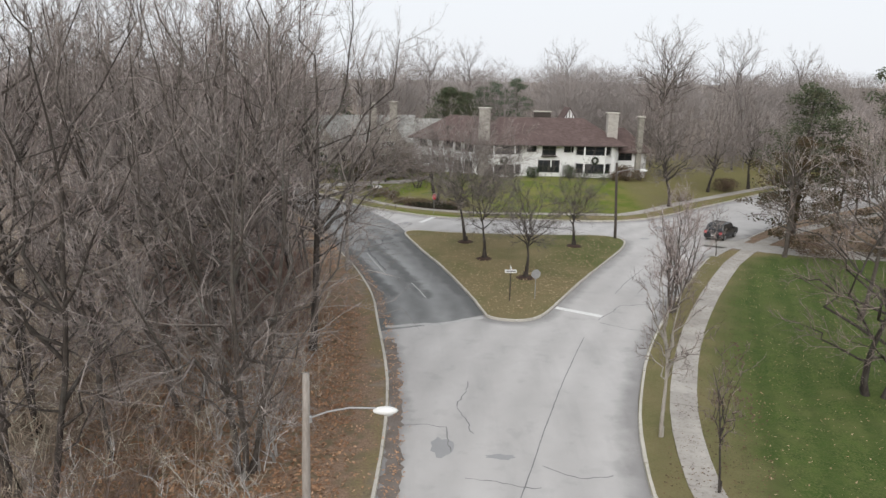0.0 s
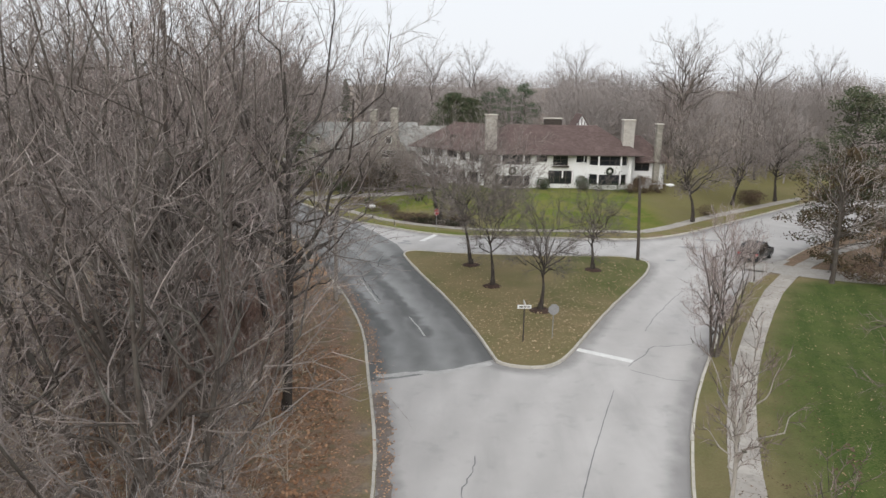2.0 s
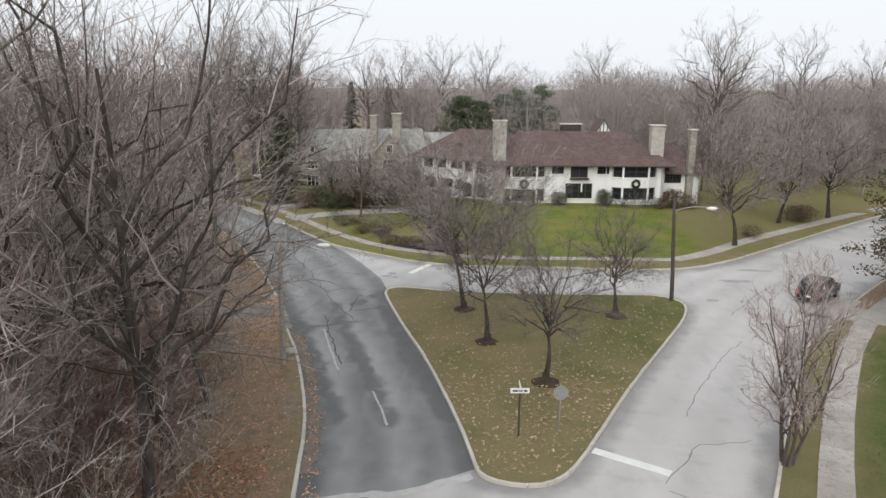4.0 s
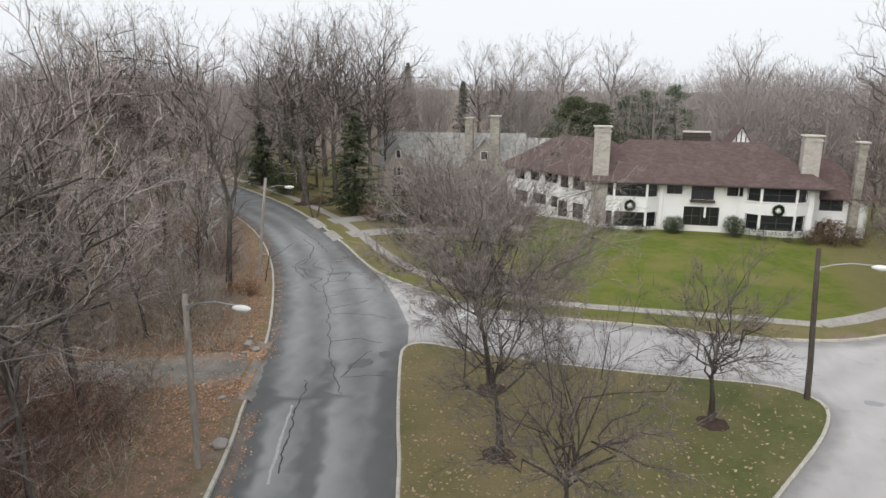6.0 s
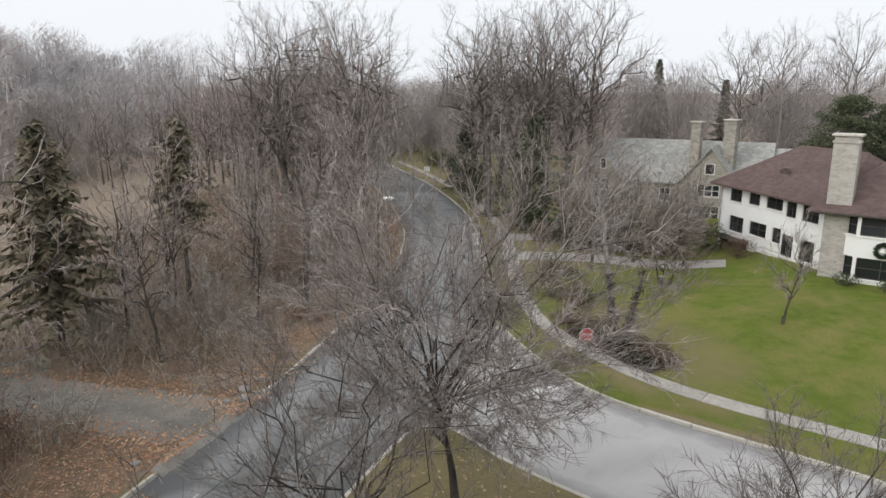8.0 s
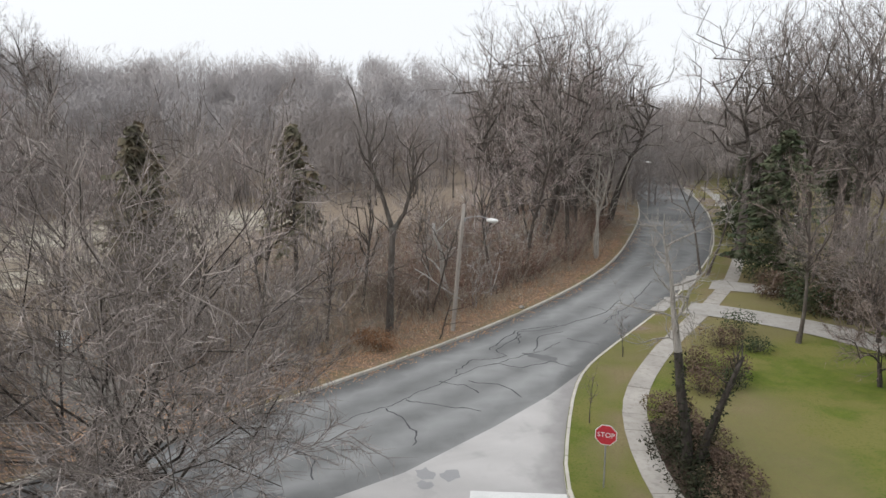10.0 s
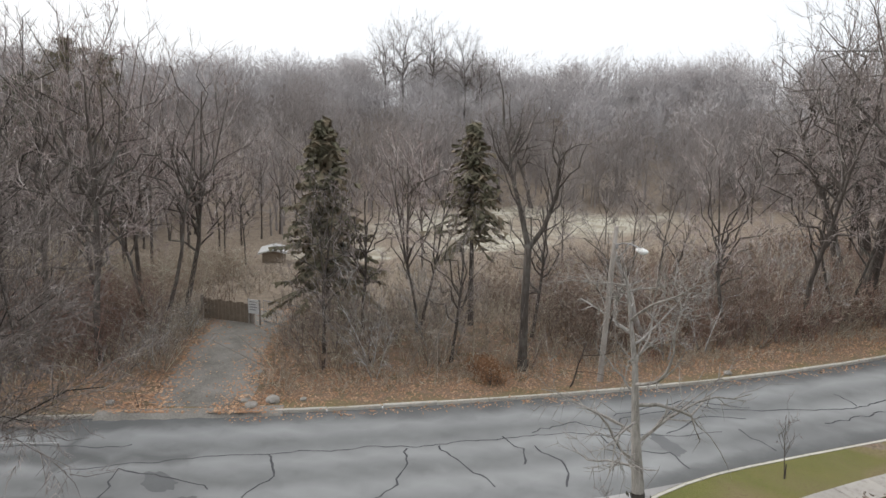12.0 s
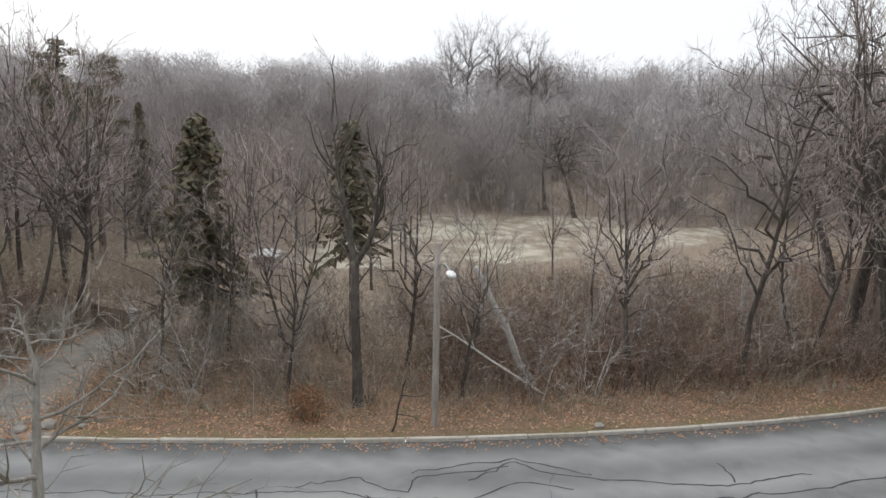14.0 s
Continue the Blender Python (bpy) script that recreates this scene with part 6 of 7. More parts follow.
def far_tree(V, F, rng, o, height, rx, low, twigs, length, width):
    """A bare tree far off: a thin trunk, some limbs and a round haze of twigs."""
    tube(V, F, [o - UP, o + UP * height * 0.4, o + UP * height * 0.75], [0.16, 0.11, 0.05], 4)
    mid, rz = o + UP * height * (1 + low) / 2, height * (1 - low) / 2
    root = o + UP * height * 0.28
    for k in range(6):
        d = Vector((rng.gauss(0, 1), rng.gauss(0, 1), rng.uniform(0.2, 1.6))).normalized()
        spike(V, F, o + UP * height * rng.uniform(0.22, 0.55), mid + Vector((d.x * rx, d.y * rx, d.z * rz)) * 0.8, 0.075)
    for k in range(twigs):
        d = Vector((rng.gauss(0, 1), rng.gauss(0, 1), rng.gauss(0.25, 1))).normalized()
        r = rng.uniform(0.25, 1.0) ** 0.5
        p = mid + Vector((d.x * rx, d.y * rx, d.z * rz)) * r
        w = ((p - root).normalized() + Vector((rng.gauss(0, 0.5), rng.gauss(0, 0.5), rng.gauss(0, 0.4)))).normalized()
        sliver(V, F, p - w * length * 0.6, p + w * length * rng.uniform(0.2, 0.6), width * rng.uniform(0.6, 1.3))


def grove(name, seeds, w, d, count, mat, twigs=640, length=1.5, width=0.028, label="distant bare winter woods"):
    """Far woods: joined crowns of many trees over low scrub."""
    rng = random.Random(seeds)
    V, F = [], []
    for k in range(count):
        o = Vector((rng.uniform(-w, w), rng.uniform(-d, d), -1.0))
        far_tree(V, F, rng, o, rng.choice((11, 13, 15, 17, 19)) * rng.uniform(0.9, 1.1), rng.uniform(3.2, 5.2), rng.uniform(0.12, 0.3), twigs, length, width)
        far_tree(V, F, rng, o + Vector((rng.uniform(-4, 4), rng.uniform(-4, 4), 0)), rng.uniform(4, 7), rng.uniform(2.5, 4), 0.0, twigs // 4, length, width)
    return tagged(solid(name, V, F, mat), label, "woods", kind="stuff")


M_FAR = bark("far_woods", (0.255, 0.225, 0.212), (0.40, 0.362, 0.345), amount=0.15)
# paler than the nearer twigs: distance haze is put into this colour
M_RIDGE_HAZED = bark("ridge_woods", (0.42, 0.393, 0.387), (0.55, 0.522, 0.516), amount=0.1)
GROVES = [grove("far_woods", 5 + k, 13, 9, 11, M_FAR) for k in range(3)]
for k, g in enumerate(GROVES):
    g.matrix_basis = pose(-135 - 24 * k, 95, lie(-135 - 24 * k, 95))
rng = random.Random(5)
spots = []
for r, n in ((134, 13), (151, 13)):
    for k in range(n):
        # beyond the valley field, at the foot of the far hill
        a = radians(122 + 126 * (k + rng.uniform(0.2, 0.8)) / n)
        spots.append((r * math.cos(a), 75 + (r + rng.uniform(-6, 6)) * math.sin(a)))
spots += [(-80, 14), (-68, -12), (-96, 0), (-58, 2), (-74, -42), (-100, -34), (-58, -36), (-104, 26), (-88, -70), (-66, -72)]
for k in range(15):
    spots.append((-95 + 17 * k, 158 + rng.uniform(0, 16) - 2.2 * max(0, k - 8) ** 1.5))
for k in range(13):
    spots.append((-110 + 24 * k, 215 + rng.uniform(-12, 12)))
spots += [(-88, 172), (-80, 128), (-98, 146), (30, 141), (48, 137), (64, 127), (80, 116), (-22, 152), (24, 156), (40, 158), (60, 150)]
spots += [(66, 76), (72, 60), (66, 46), (60, 33), (84, 90), (96, 106), (54, 22)]
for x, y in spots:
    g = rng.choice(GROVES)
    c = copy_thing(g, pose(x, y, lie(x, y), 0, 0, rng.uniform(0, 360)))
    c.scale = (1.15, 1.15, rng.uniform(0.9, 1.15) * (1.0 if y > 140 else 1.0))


RIDGE = [grove("ridge_woods", 300 + k, 26, 10, 26, M_RIDGE_HAZED, 240, 2.0, 0.062, "distant bare woods on the ridge, paled for haze") for k in range(3)]
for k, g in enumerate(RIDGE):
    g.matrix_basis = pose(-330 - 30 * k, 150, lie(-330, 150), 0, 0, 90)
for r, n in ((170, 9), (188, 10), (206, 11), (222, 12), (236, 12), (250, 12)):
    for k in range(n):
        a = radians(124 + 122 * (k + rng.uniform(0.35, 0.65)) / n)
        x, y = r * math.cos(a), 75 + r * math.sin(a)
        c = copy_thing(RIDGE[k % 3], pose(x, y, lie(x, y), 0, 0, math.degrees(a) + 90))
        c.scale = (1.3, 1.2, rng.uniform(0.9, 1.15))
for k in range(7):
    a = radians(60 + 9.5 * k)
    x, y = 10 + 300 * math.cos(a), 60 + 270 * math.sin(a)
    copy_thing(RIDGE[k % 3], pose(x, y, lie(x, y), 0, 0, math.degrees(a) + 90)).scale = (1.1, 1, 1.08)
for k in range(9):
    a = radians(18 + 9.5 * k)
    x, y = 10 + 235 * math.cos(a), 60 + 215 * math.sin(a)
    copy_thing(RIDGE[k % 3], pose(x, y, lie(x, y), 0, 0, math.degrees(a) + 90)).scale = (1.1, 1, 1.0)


def brush(name, seed, n, where, low, high, mat, label, width=0.014):
    """Undergrowth: clumps of thin upright stems with side shoots."""
    rng = random.Random(seed)
    V, F = [], []
    for _ in range(n):
        x, y = where(rng)
        z = lie_fast(x, y)
        h = rng.uniform(low, high)
        for _ in range(rng.randint(3, 6)):
            p = Vector((x + rng.gauss(0, 0.25), y + rng.gauss(0, 0.25), z - 0.1))
            q = p + Vector((rng.gauss(0, 0.42), rng.gauss(0, 0.42), 1)) * h * rng.uniform(0.6, 1.1)
            spike(V, F, p, q, width * 1.3)
            for _ in range(9):
                e = p.lerp(q, rng.uniform(0.3, 0.95))
                sliver(V, F, e, e + Vector((rng.gauss(0, 0.5), rng.gauss(0, 0.5), rng.uniform(0.1, 0.9))) * h * rng.uniform(0.18, 0.36), width)
    return tagged(solid(name, V, F, mat), label, "undergrowth", kind="stuff")


HG = {}


def lie_fast(x, y):
    k = (round(x / 2), round(y / 2))
    if k not in HG:
        HG[k] = lie(k[0] * 2, k[1] * 2)
    return HG[k]


def in_woods(lo, hi, y0, y1):
    line = [p for p in near_line if y0 < p.y < y1]
    side = offset(line, 1.0)

    def pick(rng):
        while True:
            i = rng.randrange(len(line))
            d = rng.uniform(lo, hi)
            p = line[i] + (side[i] - line[i]) * d + Vector((rng.uniform(-0.6, 0.6), rng.uniform(-0.6, 0.6)))
            if min((p - q).length for q in GATE_DRIVE) > 2.6:
                return p.x, p.y
    return pick


brush("undergrowth", 11, 170, in_woods(4.2, 16, 4, 44), 0.5, 1.5, M_BRUSH, "low brown brush under the trees")
brush("undergrowth", 1, 420, in_woods(3.8, 16, 42, 62), 0.8, 2.6, M_BRUSH, "tangled brown brush under the trees")
brush("undergrowth", 12, 800, in_woods(3.2, 18, 60, 125), 0.8, 3.4, M_BRUSH_GREY, "tangled grey brush along the road")
brush("undergrowth", 2, 900, in_woods(3.6, 15, 62, 125), 0.6, 2.6, M_BRUSH, "tangled grey-brown brush along the road")
brush("undergrowth", 18, 900, in_woods(1.9, 4.6, 64, 118), 0.25, 0.9, M_BRUSH, "dry low stems over the leafy verge", 0.010)
brush("undergrowth", 4, 500, in_woods(14, 44, 60, 112), 0.7, 2.0, M_BRUSH, "low tangled brush sloping to the valley", 0.018)
brush("undergrowth", 15, 900, in_woods(4.0, 26, 80, 118), 1.0, 3.4, M_BRUSH_DARK, "dark red-brown brush along the bend", 0.02)
brush("undergrowth", 16, 260, in_woods(5, 22, 20, 62), 1.0, 3.4, M_BRUSH_DARK, "dark red-brown brush among the trees", 0.018)
brush("undergrowth", 17, 420, in_woods(5.5, 15, 40, 60), 1.6, 4.4, M_BRUSH_RED, "tall reddish stems beside the dark road", 0.016)
brush("undergrowth", 19, 520, in_woods(3.4, 15, 84, 114), 0.9, 3.2, M_BRUSH_RED, "reddish brown thicket along the bend", 0.016)
brush("undergrowth", 14, 300, in_woods(16, 46, 45, 112), 1.0, 3.0, M_BRUSH_GREY, "grey thicket in the valley", 0.022)
brush("undergrowth", 3, 1000, in_woods(14, 46, 4, 60), 1.5, 4.0, M_BRUSH, "tall tangled brush in the valley woods", 0.022)


def litter(name, seed, n, where, size, label, base=None, mat=None):
    rng = random.Random(seed)
    V, F = [], []
    for _ in range(n):
        x, y = where(rng)
        z = (lie_fast(x, y) if base is None else base) + 0.015
        a = rng.uniform(0, 6.28)
        s = size * rng.uniform(0.6, 1.4)
        u, w = Vector((math.cos(a), math.sin(a), rng.uniform(-0.3, 0.5))) * s, Vector((-math.sin(a), math.cos(a), rng.uniform(-0.3, 0.5))) * s * 0.6
        c = Vector((x, y, z + 0.02))
        k = len(V)
        V.extend((c - u, c - w, c + u, c + w))
        F.append((k, k + 1, k + 2, k + 3))
    return tagged(solid(name, V, F, mat or M_LITTER), label, "fallen leaves", kind="stuff")


# multi-stemmed saplings and thickets at the edge of the woods
SAPLING = []
for k, mat in enumerate((M_TWIG_GREY, M_TWIG_GREY, M_TWIG_DARK, M_BRUSH)):
    TV, TF, CV, CF = grow(260 + k, 5.0, 1.5 + 0.3 * (k % 2), low=0.1, clear=0.1, stems=2 + k % 3, limbs=11, subs=5, twigs=5, girth=0.045, steep=0.6, wander=2.2, twig_len=0.55, twig_r=0.009, coarse=True, splay=16)
    ob = solid("thicket", TV + CV, TF + [tuple(i + len(TV) for i in f) for f in CF], mat)
    ob.matrix_basis = pose(-24 - 2.2 * k, 84 + 2 * k, lie(-24 - 2.2 * k, 84 + 2 * k))
    SAPLING.append(tagged(ob, "tangled bare saplings in the brush", "undergrowth", kind="stuff"))
rng = random.Random(61)
for n in range(190):
    x, y = in_woods(3.4, 17, 60, 118)(rng) if n < 130 else in_woods(3.6, 12, 18, 62)(rng)
    if math.hypot(x + 23, y - 81.5) < 4.5 or n % 7 == 3:
        continue
    again(rng.choice(SAPLING), x, y, rng.uniform(0, 360), rng.uniform(0.45, 1.15), lean=rng.uniform(-14, 14))
M_LITTER_DEEP = leafy("russet_leaves", (0.12, 0.065, 0.038), (0.50, 0.30, 0.175), (0.26, 0.135, 0.075))
litter("fallen_leaves", 6, 15000, in_woods(0.5, 5.0, 56, 108), 0.058, "thick carpet of orange-brown leaves on the verge")
litter("fallen_leaves", 8, 21000, in_woods(1.6, 14, 9, 46), 0.085, "deep drifts of russet leaves under the trees", None, M_LITTER_DEEP)
litter("fallen_leaves", 1, 13000, in_woods(0.6, 11, 8, 120), 0.062, "scattered brown leaves under the trees")


# ---------------------------------------------------------------- street furniture
def turn_z(v):
    return math.atan2(v[1], v[0])


def street_lamp(base, top, arm_from, head, label, tall=None, mat=None):
    """A wooden pole, which may lean, with a bowed arm and a pale cobra head."""
    root = tagged(empty("street_lamp", base), label, "street lamp", "street lamps")
    b = Vector(base)
    rel = lambda p: Vector(p) - b  # noqa: E731
    V, F = [], []
    t = rel(top)
    pts = [Vector((0, 0, -0.4)) + t * 0.0, t * 0.25 + Vector((0.02, 0.01, 0)), t * 0.5, t * 0.75, t]
    tube(V, F, pts, [0.15, 0.14, 0.13, 0.12, 0.105], 10, True)
    solid("pole", V, F, mat or M_POLE, root, smooth=True)
    V, F = [], []
    a, h = rel(arm_from), rel(head)
    mid = a.lerp(h, 0.55) + Vector((0, 0, 0.22))
    tube(V, F, [a, a.lerp(mid, 0.5) + Vector((0, 0, 0.06)), mid, h.lerp(mid, 0.3) + Vector((0, 0, 0.05)), h], [0.032] * 5, 6)
    arm = solid("arm", V, F, M_STEEL, root, smooth=True)
    bm = bmesh.new()
    bmesh.ops.create_uvsphere(bm, u_segments=16, v_segments=8, radius=0.5)
    bmesh.ops.scale(bm, vec=(0.78, 0.34, 0.24), verts=bm.verts)
    head_ob = part("lamp_head", bm, M_LAMP, root, "pale metal lamp head", True)
    way = h - a
    head_ob.matrix_basis = Matrix.Translation(h) @ Matrix.Rotation(turn_z(way), 4, "Z")
    bm = bmesh.new()
    bmesh.ops.create_uvsphere(bm, u_segments=12, v_segments=6, radius=0.5)
    bmesh.ops.scale(bm, vec=(0.42, 0.24, 0.2), verts=bm.verts)
    lens = part("lens", bm, M_LENS, head_ob, "clear glass lens", True)
    lens.matrix_basis = Matrix.Translation((0.06, 0, -0.07))
    bm = bmesh.new()
    box(bm, -0.05, 0.16, -0.06, 0.06, -0.12, 0.12, 0.02)
    br = part("bracket", bm, M_STEEL, root)
    br.matrix_basis = Matrix.Translation(a) @ Matrix.Rotation(turn_z(way), 4, "Z")
    return root


M_LENS = varied("lamp_lens", (0.55, 0.55, 0.52), (0.65, 0.65, 0.62), 4, 0.2)
M_DARKPOLE = bark("dark_pole_wood", (0.06, 0.05, 0.043), (0.12, 0.10, 0.088), amount=0.1)
street_lamp((-3.35, 19.8, 0.1), (-3.15, 19.8, 6.9), (-3.18, 19.8, 5.4), (-0.8, 19.9, 5.7), "weathered wooden street lamp pole at the woods edge")
street_lamp((-7.65, 54.9, 0.1), (-7.41, 54.6, 7.4), (-7.43, 54.6, 6.9), (-5.05, 54.55, 7.1), "weathered wooden street lamp pole at the woods edge")
street_lamp((17.15, 68.8, 0.2), (16.75, 68.8, 7.7), (16.8, 68.8, 6.75), (19.4, 68.75, 7.0), "dark wooden street lamp pole on the island", mat=M_DARKPOLE)
street_lamp((-20.0, 80.9, 0.1), (-19.2, 81.3, 7.9), (-19.3, 81.3, 7.0), (-17.85, 82.5, 7.1), "leaning weathered wooden street lamp pole")
street_lamp((-61.5, 121.2, 0.1), (-61.6, 121.0, 7.5), (-61.6, 121.0, 6.6), (-59.0, 122.6, 6.7), "weathered wooden street lamp pole at the bend")


def letters(text, size, depth, mat, parent, m):
    cu = bpy.data.curves.new("letters", "FONT")
    cu.body, cu.size, cu.extrude, cu.align_x, cu.align_y = text, size, depth, "CENTER", "CENTER"
    tmp = new("letters", cu)
    me = bpy.data.meshes.new_from_object(tmp.evaluated_get(bpy.context.evaluated_depsgraph_get()))
    bpy.data.objects.remove(tmp)
    me.materials.clear()
    me.materials.append(mat)
    ob = new("letters", me)
    ob.parent = parent
    ob.matrix_basis = m
    return ob


def disc(n, r, depth, turn=0.0):
    bm = bmesh.new()
    bmesh.ops.create_cone(bm, cap_ends=True, segments=n, radius1=r, radius2=r, depth=depth)
    bmesh.ops.rotate(bm, verts=bm.verts, cent=(0, 0, 0), matrix=Matrix.Rotation(turn, 3, "Z"))
    return bm


def post(root, h, r=0.03, mat=None):
    V, F = [], []
    tube(V, F, [Vector((0, 0, -0.3)), Vector((0, 0, h))], [r, r], 6, True)
    return solid("post", V, F, mat or M_STEEL, root)


def stop_sign(x, y, face):
    root = tagged(empty("stop_sign", (x, y, lie(x, y)), math.degrees(turn_z(face)) + 90), "red octagonal stop sign on a steel post", "stop sign")
    post(root, 2.35)
    up = Matrix.Translation((0, -0.05, 2.0)) @ Matrix.Rotation(radians(90), 4, "X")
    rim = part("rim", disc(8, 0.40, 0.012, radians(22.5)), M_WHITE, root)
    rim.matrix_basis = up
    plate = part("plate", disc(8, 0.37, 0.016, radians(22.5)), M_RED, root, "red sign plate")
    plate.matrix_basis = up @ Matrix.Translation((0, 0, 0.004))
    letters("STOP", 0.25, 0.003, M_WHITE, plate, Matrix.Translation((0, 0, 0.012)))
    return root


stop_sign(-1.45, 79.75, (0.78, -0.62))


def name_sign(x, y, z):
    root = tagged(empty("street_name_sign", (x, y, z), 4), "white street name plate on a dark post", "street sign")
    post(root, 2.0, 0.045, M_DARKWOOD)
    blade = boxed("plate", -0.42, 0.42, -0.02, 0.02, 1.98, 2.22, M_WHITE, root, "white name plate", 0.01)
    for k, (a, b) in enumerate(((-0.32, -0.08), (-0.03, 0.12), (0.17, 0.33))):
        boxed("lettering", a, b, -0.026, -0.021, 2.06, 2.14, M_DARKWOOD, blade, "unreadable dark lettering bar", 0)
    boxed("plate", -0.02, 0.02, -0.35, 0.35, 2.23, 2.43, M_WHITE, root, "white name plate", 0.01)
    return root


name_sign(5.1, 47.6, 0.3)
yield_root = tagged(empty("sign_back", (6.95, 48.3, 0.3), 10), "plain grey back of a road sign", "road sign")
post(yield_root, 2.0)
o = part("plate", disc(8, 0.36, 0.012, radians(22.5)), M_STEEL, yield_root)
o.matrix_basis = Matrix.Translation((0, -0.03, 1.75)) @ Matrix.Rotation(radians(90), 4, "X")
lawn_sign = tagged(empty("post_sign", (-60.2, 135.0, lie(-60.2, 135.0)), 20), "white panel sign on a post by a driveway", "sign")
post(lawn_sign, 1.7, 0.05, M_WHITE)
boxed("panel", -0.5, 0.5, -0.06, -0.02, 0.95, 1.75, M_WHITE, lawn_sign, "white sign panel")
lawn_post = tagged(empty("post_box", (-42.2, 130.6, lie(-42.2, 130.6)), 30), "white post box on a white post", "mailbox")
post(lawn_post, 1.2, 0.07, M_WHITE)
boxed("box", -0.2, 0.2, -0.35, 0.35, 1.1, 1.5, M_WHITE, lawn_post, bevel=0.06)


def parked_car(x, y, heading):
    """A dark sport utility car; its nose points along +x of its own frame."""
    root = tagged(empty("parked_car", (x, y, 0), heading), "black sport utility car parked at the kerb", "car")
    prof = [(-2.25, 0.42), (-2.3, 0.75), (-2.22, 1.02), (-1.98, 1.12), (-1.75, 1.62), (-1.45, 1.70), (0.15, 1.72), (0.45, 1.66), (1.05, 1.12), (2.0, 1.0), (2.25, 0.86), (2.3, 0.55), (2.2, 0.36)]
    bm = bmesh.new()
    rings = []
    for yy, inset in ((-0.93, 0.0), (-0.80, 1.0), (0.80, 1.0), (0.93, 0.0)):
        ring = []
        for px_, pz in prof:
            tuck = 0.16 * max(0.0, pz - 1.0) / 0.7
            s = yy - math.copysign(tuck, yy) if abs(yy) > 0.9 else yy - math.copysign(tuck, yy)
            ring.append(bm.verts.new((px_ * (1 if inset else 0.985), s, pz + (0.03 if inset and pz > 1.5 else 0))))
        rings.append(ring)
    n = len(prof)
    for a, b in zip(rings, rings[1:]):
        for k in range(n):
            bm.faces.new((a[k], a[(k + 1) % n], b[(k + 1) % n], b[k]))
    bm.faces.new(rings[0][::-1])
    bm.faces.new(rings[-1])
    bmesh.ops.recalc_face_normals(bm, faces=bm.faces)
    body = part("body", bm, M_CAR, root, "glossy black body")

    def pane(name, quad):
        nrm = (Vector(quad[1]) - Vector(quad[0])).cross(Vector(quad[3]) - Vector(quad[0])).normalized() * 0.012
        V = [Vector(q) + nrm for q in quad] + [Vector(q) - nrm for q in quad]
        return solid(name, V, [(0, 1, 2, 3), (7, 6, 5, 4), (0, 4, 5, 1), (1, 5, 6, 2), (2, 6, 7, 3), (3, 7, 4, 0)], M_GLASS, root)

    pane("windscreen", [(1.0, -0.72, 1.17), (1.0, 0.72, 1.17), (0.48, 0.66, 1.64), (0.48, -0.66, 1.64)])
    pane("rear_window", [(-1.99, 0.72, 1.16), (-1.99, -0.72, 1.16), (-1.77, -0.64, 1.58), (-1.77, 0.64, 1.58)])
    for s in (-1, 1):
        for x0, x1 in ((-1.75, -0.75), (-0.68, 0.2), (0.25, 0.75)):
            pane("side_window", [(x0, s * 0.92, 1.12), (x1, s * 0.92, 1.12), (min(x1, 0.45), s * 0.80, 1.58), (x0 + 0.1, s * 0.80, 1.58)][:: s])
        boxed("headlight", 2.12, 2.27, s * 0.72 - 0.16, s * 0.72 + 0.16, 0.72, 0.86, M_LENS, root, "clear headlight", 0.03)
        boxed("tail_light", -2.31, -2.2, s * 0.76 - 0.12, s * 0.76 + 0.12, 0.78, 1.02, M_RED, root, "red tail light", 0.03)
        boxed("mirror", 0.72, 0.9, s * 0.95 - 0.09, s * 0.95 + 0.09, 1.08, 1.24, M_CAR, root, bevel=0.03)
        for wx in (-1.4, 1.42):
            bm = disc(22, 0.37, 0.24)
            bmesh.ops.bevel(bm, geom=[e for e in bm.edges if e.calc_face_angle(0) > 1], offset=0.05, segments=2, affect="EDGES")
            wh = part("wheel", bm, M_TYRE, root, "black tyre", True)
            wh.matrix_basis = Matrix.Translation((wx, s * 0.83, 0.37)) @ Matrix.Rotation(radians(90), 4, "X")
            rim = part("rim", disc(14, 0.22, 0.26), M_STEEL, wh, "alloy rim")
    boxed("number_plate", -2.335, -2.305, -0.16, 0.16, 0.6, 0.72, M_WHITE, root, "plain pale plate", 0)
    boxed("bumper", -2.36, -2.2, -0.85, 0.85, 0.4, 0.58, M_TYRE, root, bevel=0.04)
    boxed("bumper", 2.18, 2.36, -0.85, 0.85, 0.38, 0.55, M_TYRE, root, bevel=0.04)
    return root


parked_car(28.3, 70.6, 50)


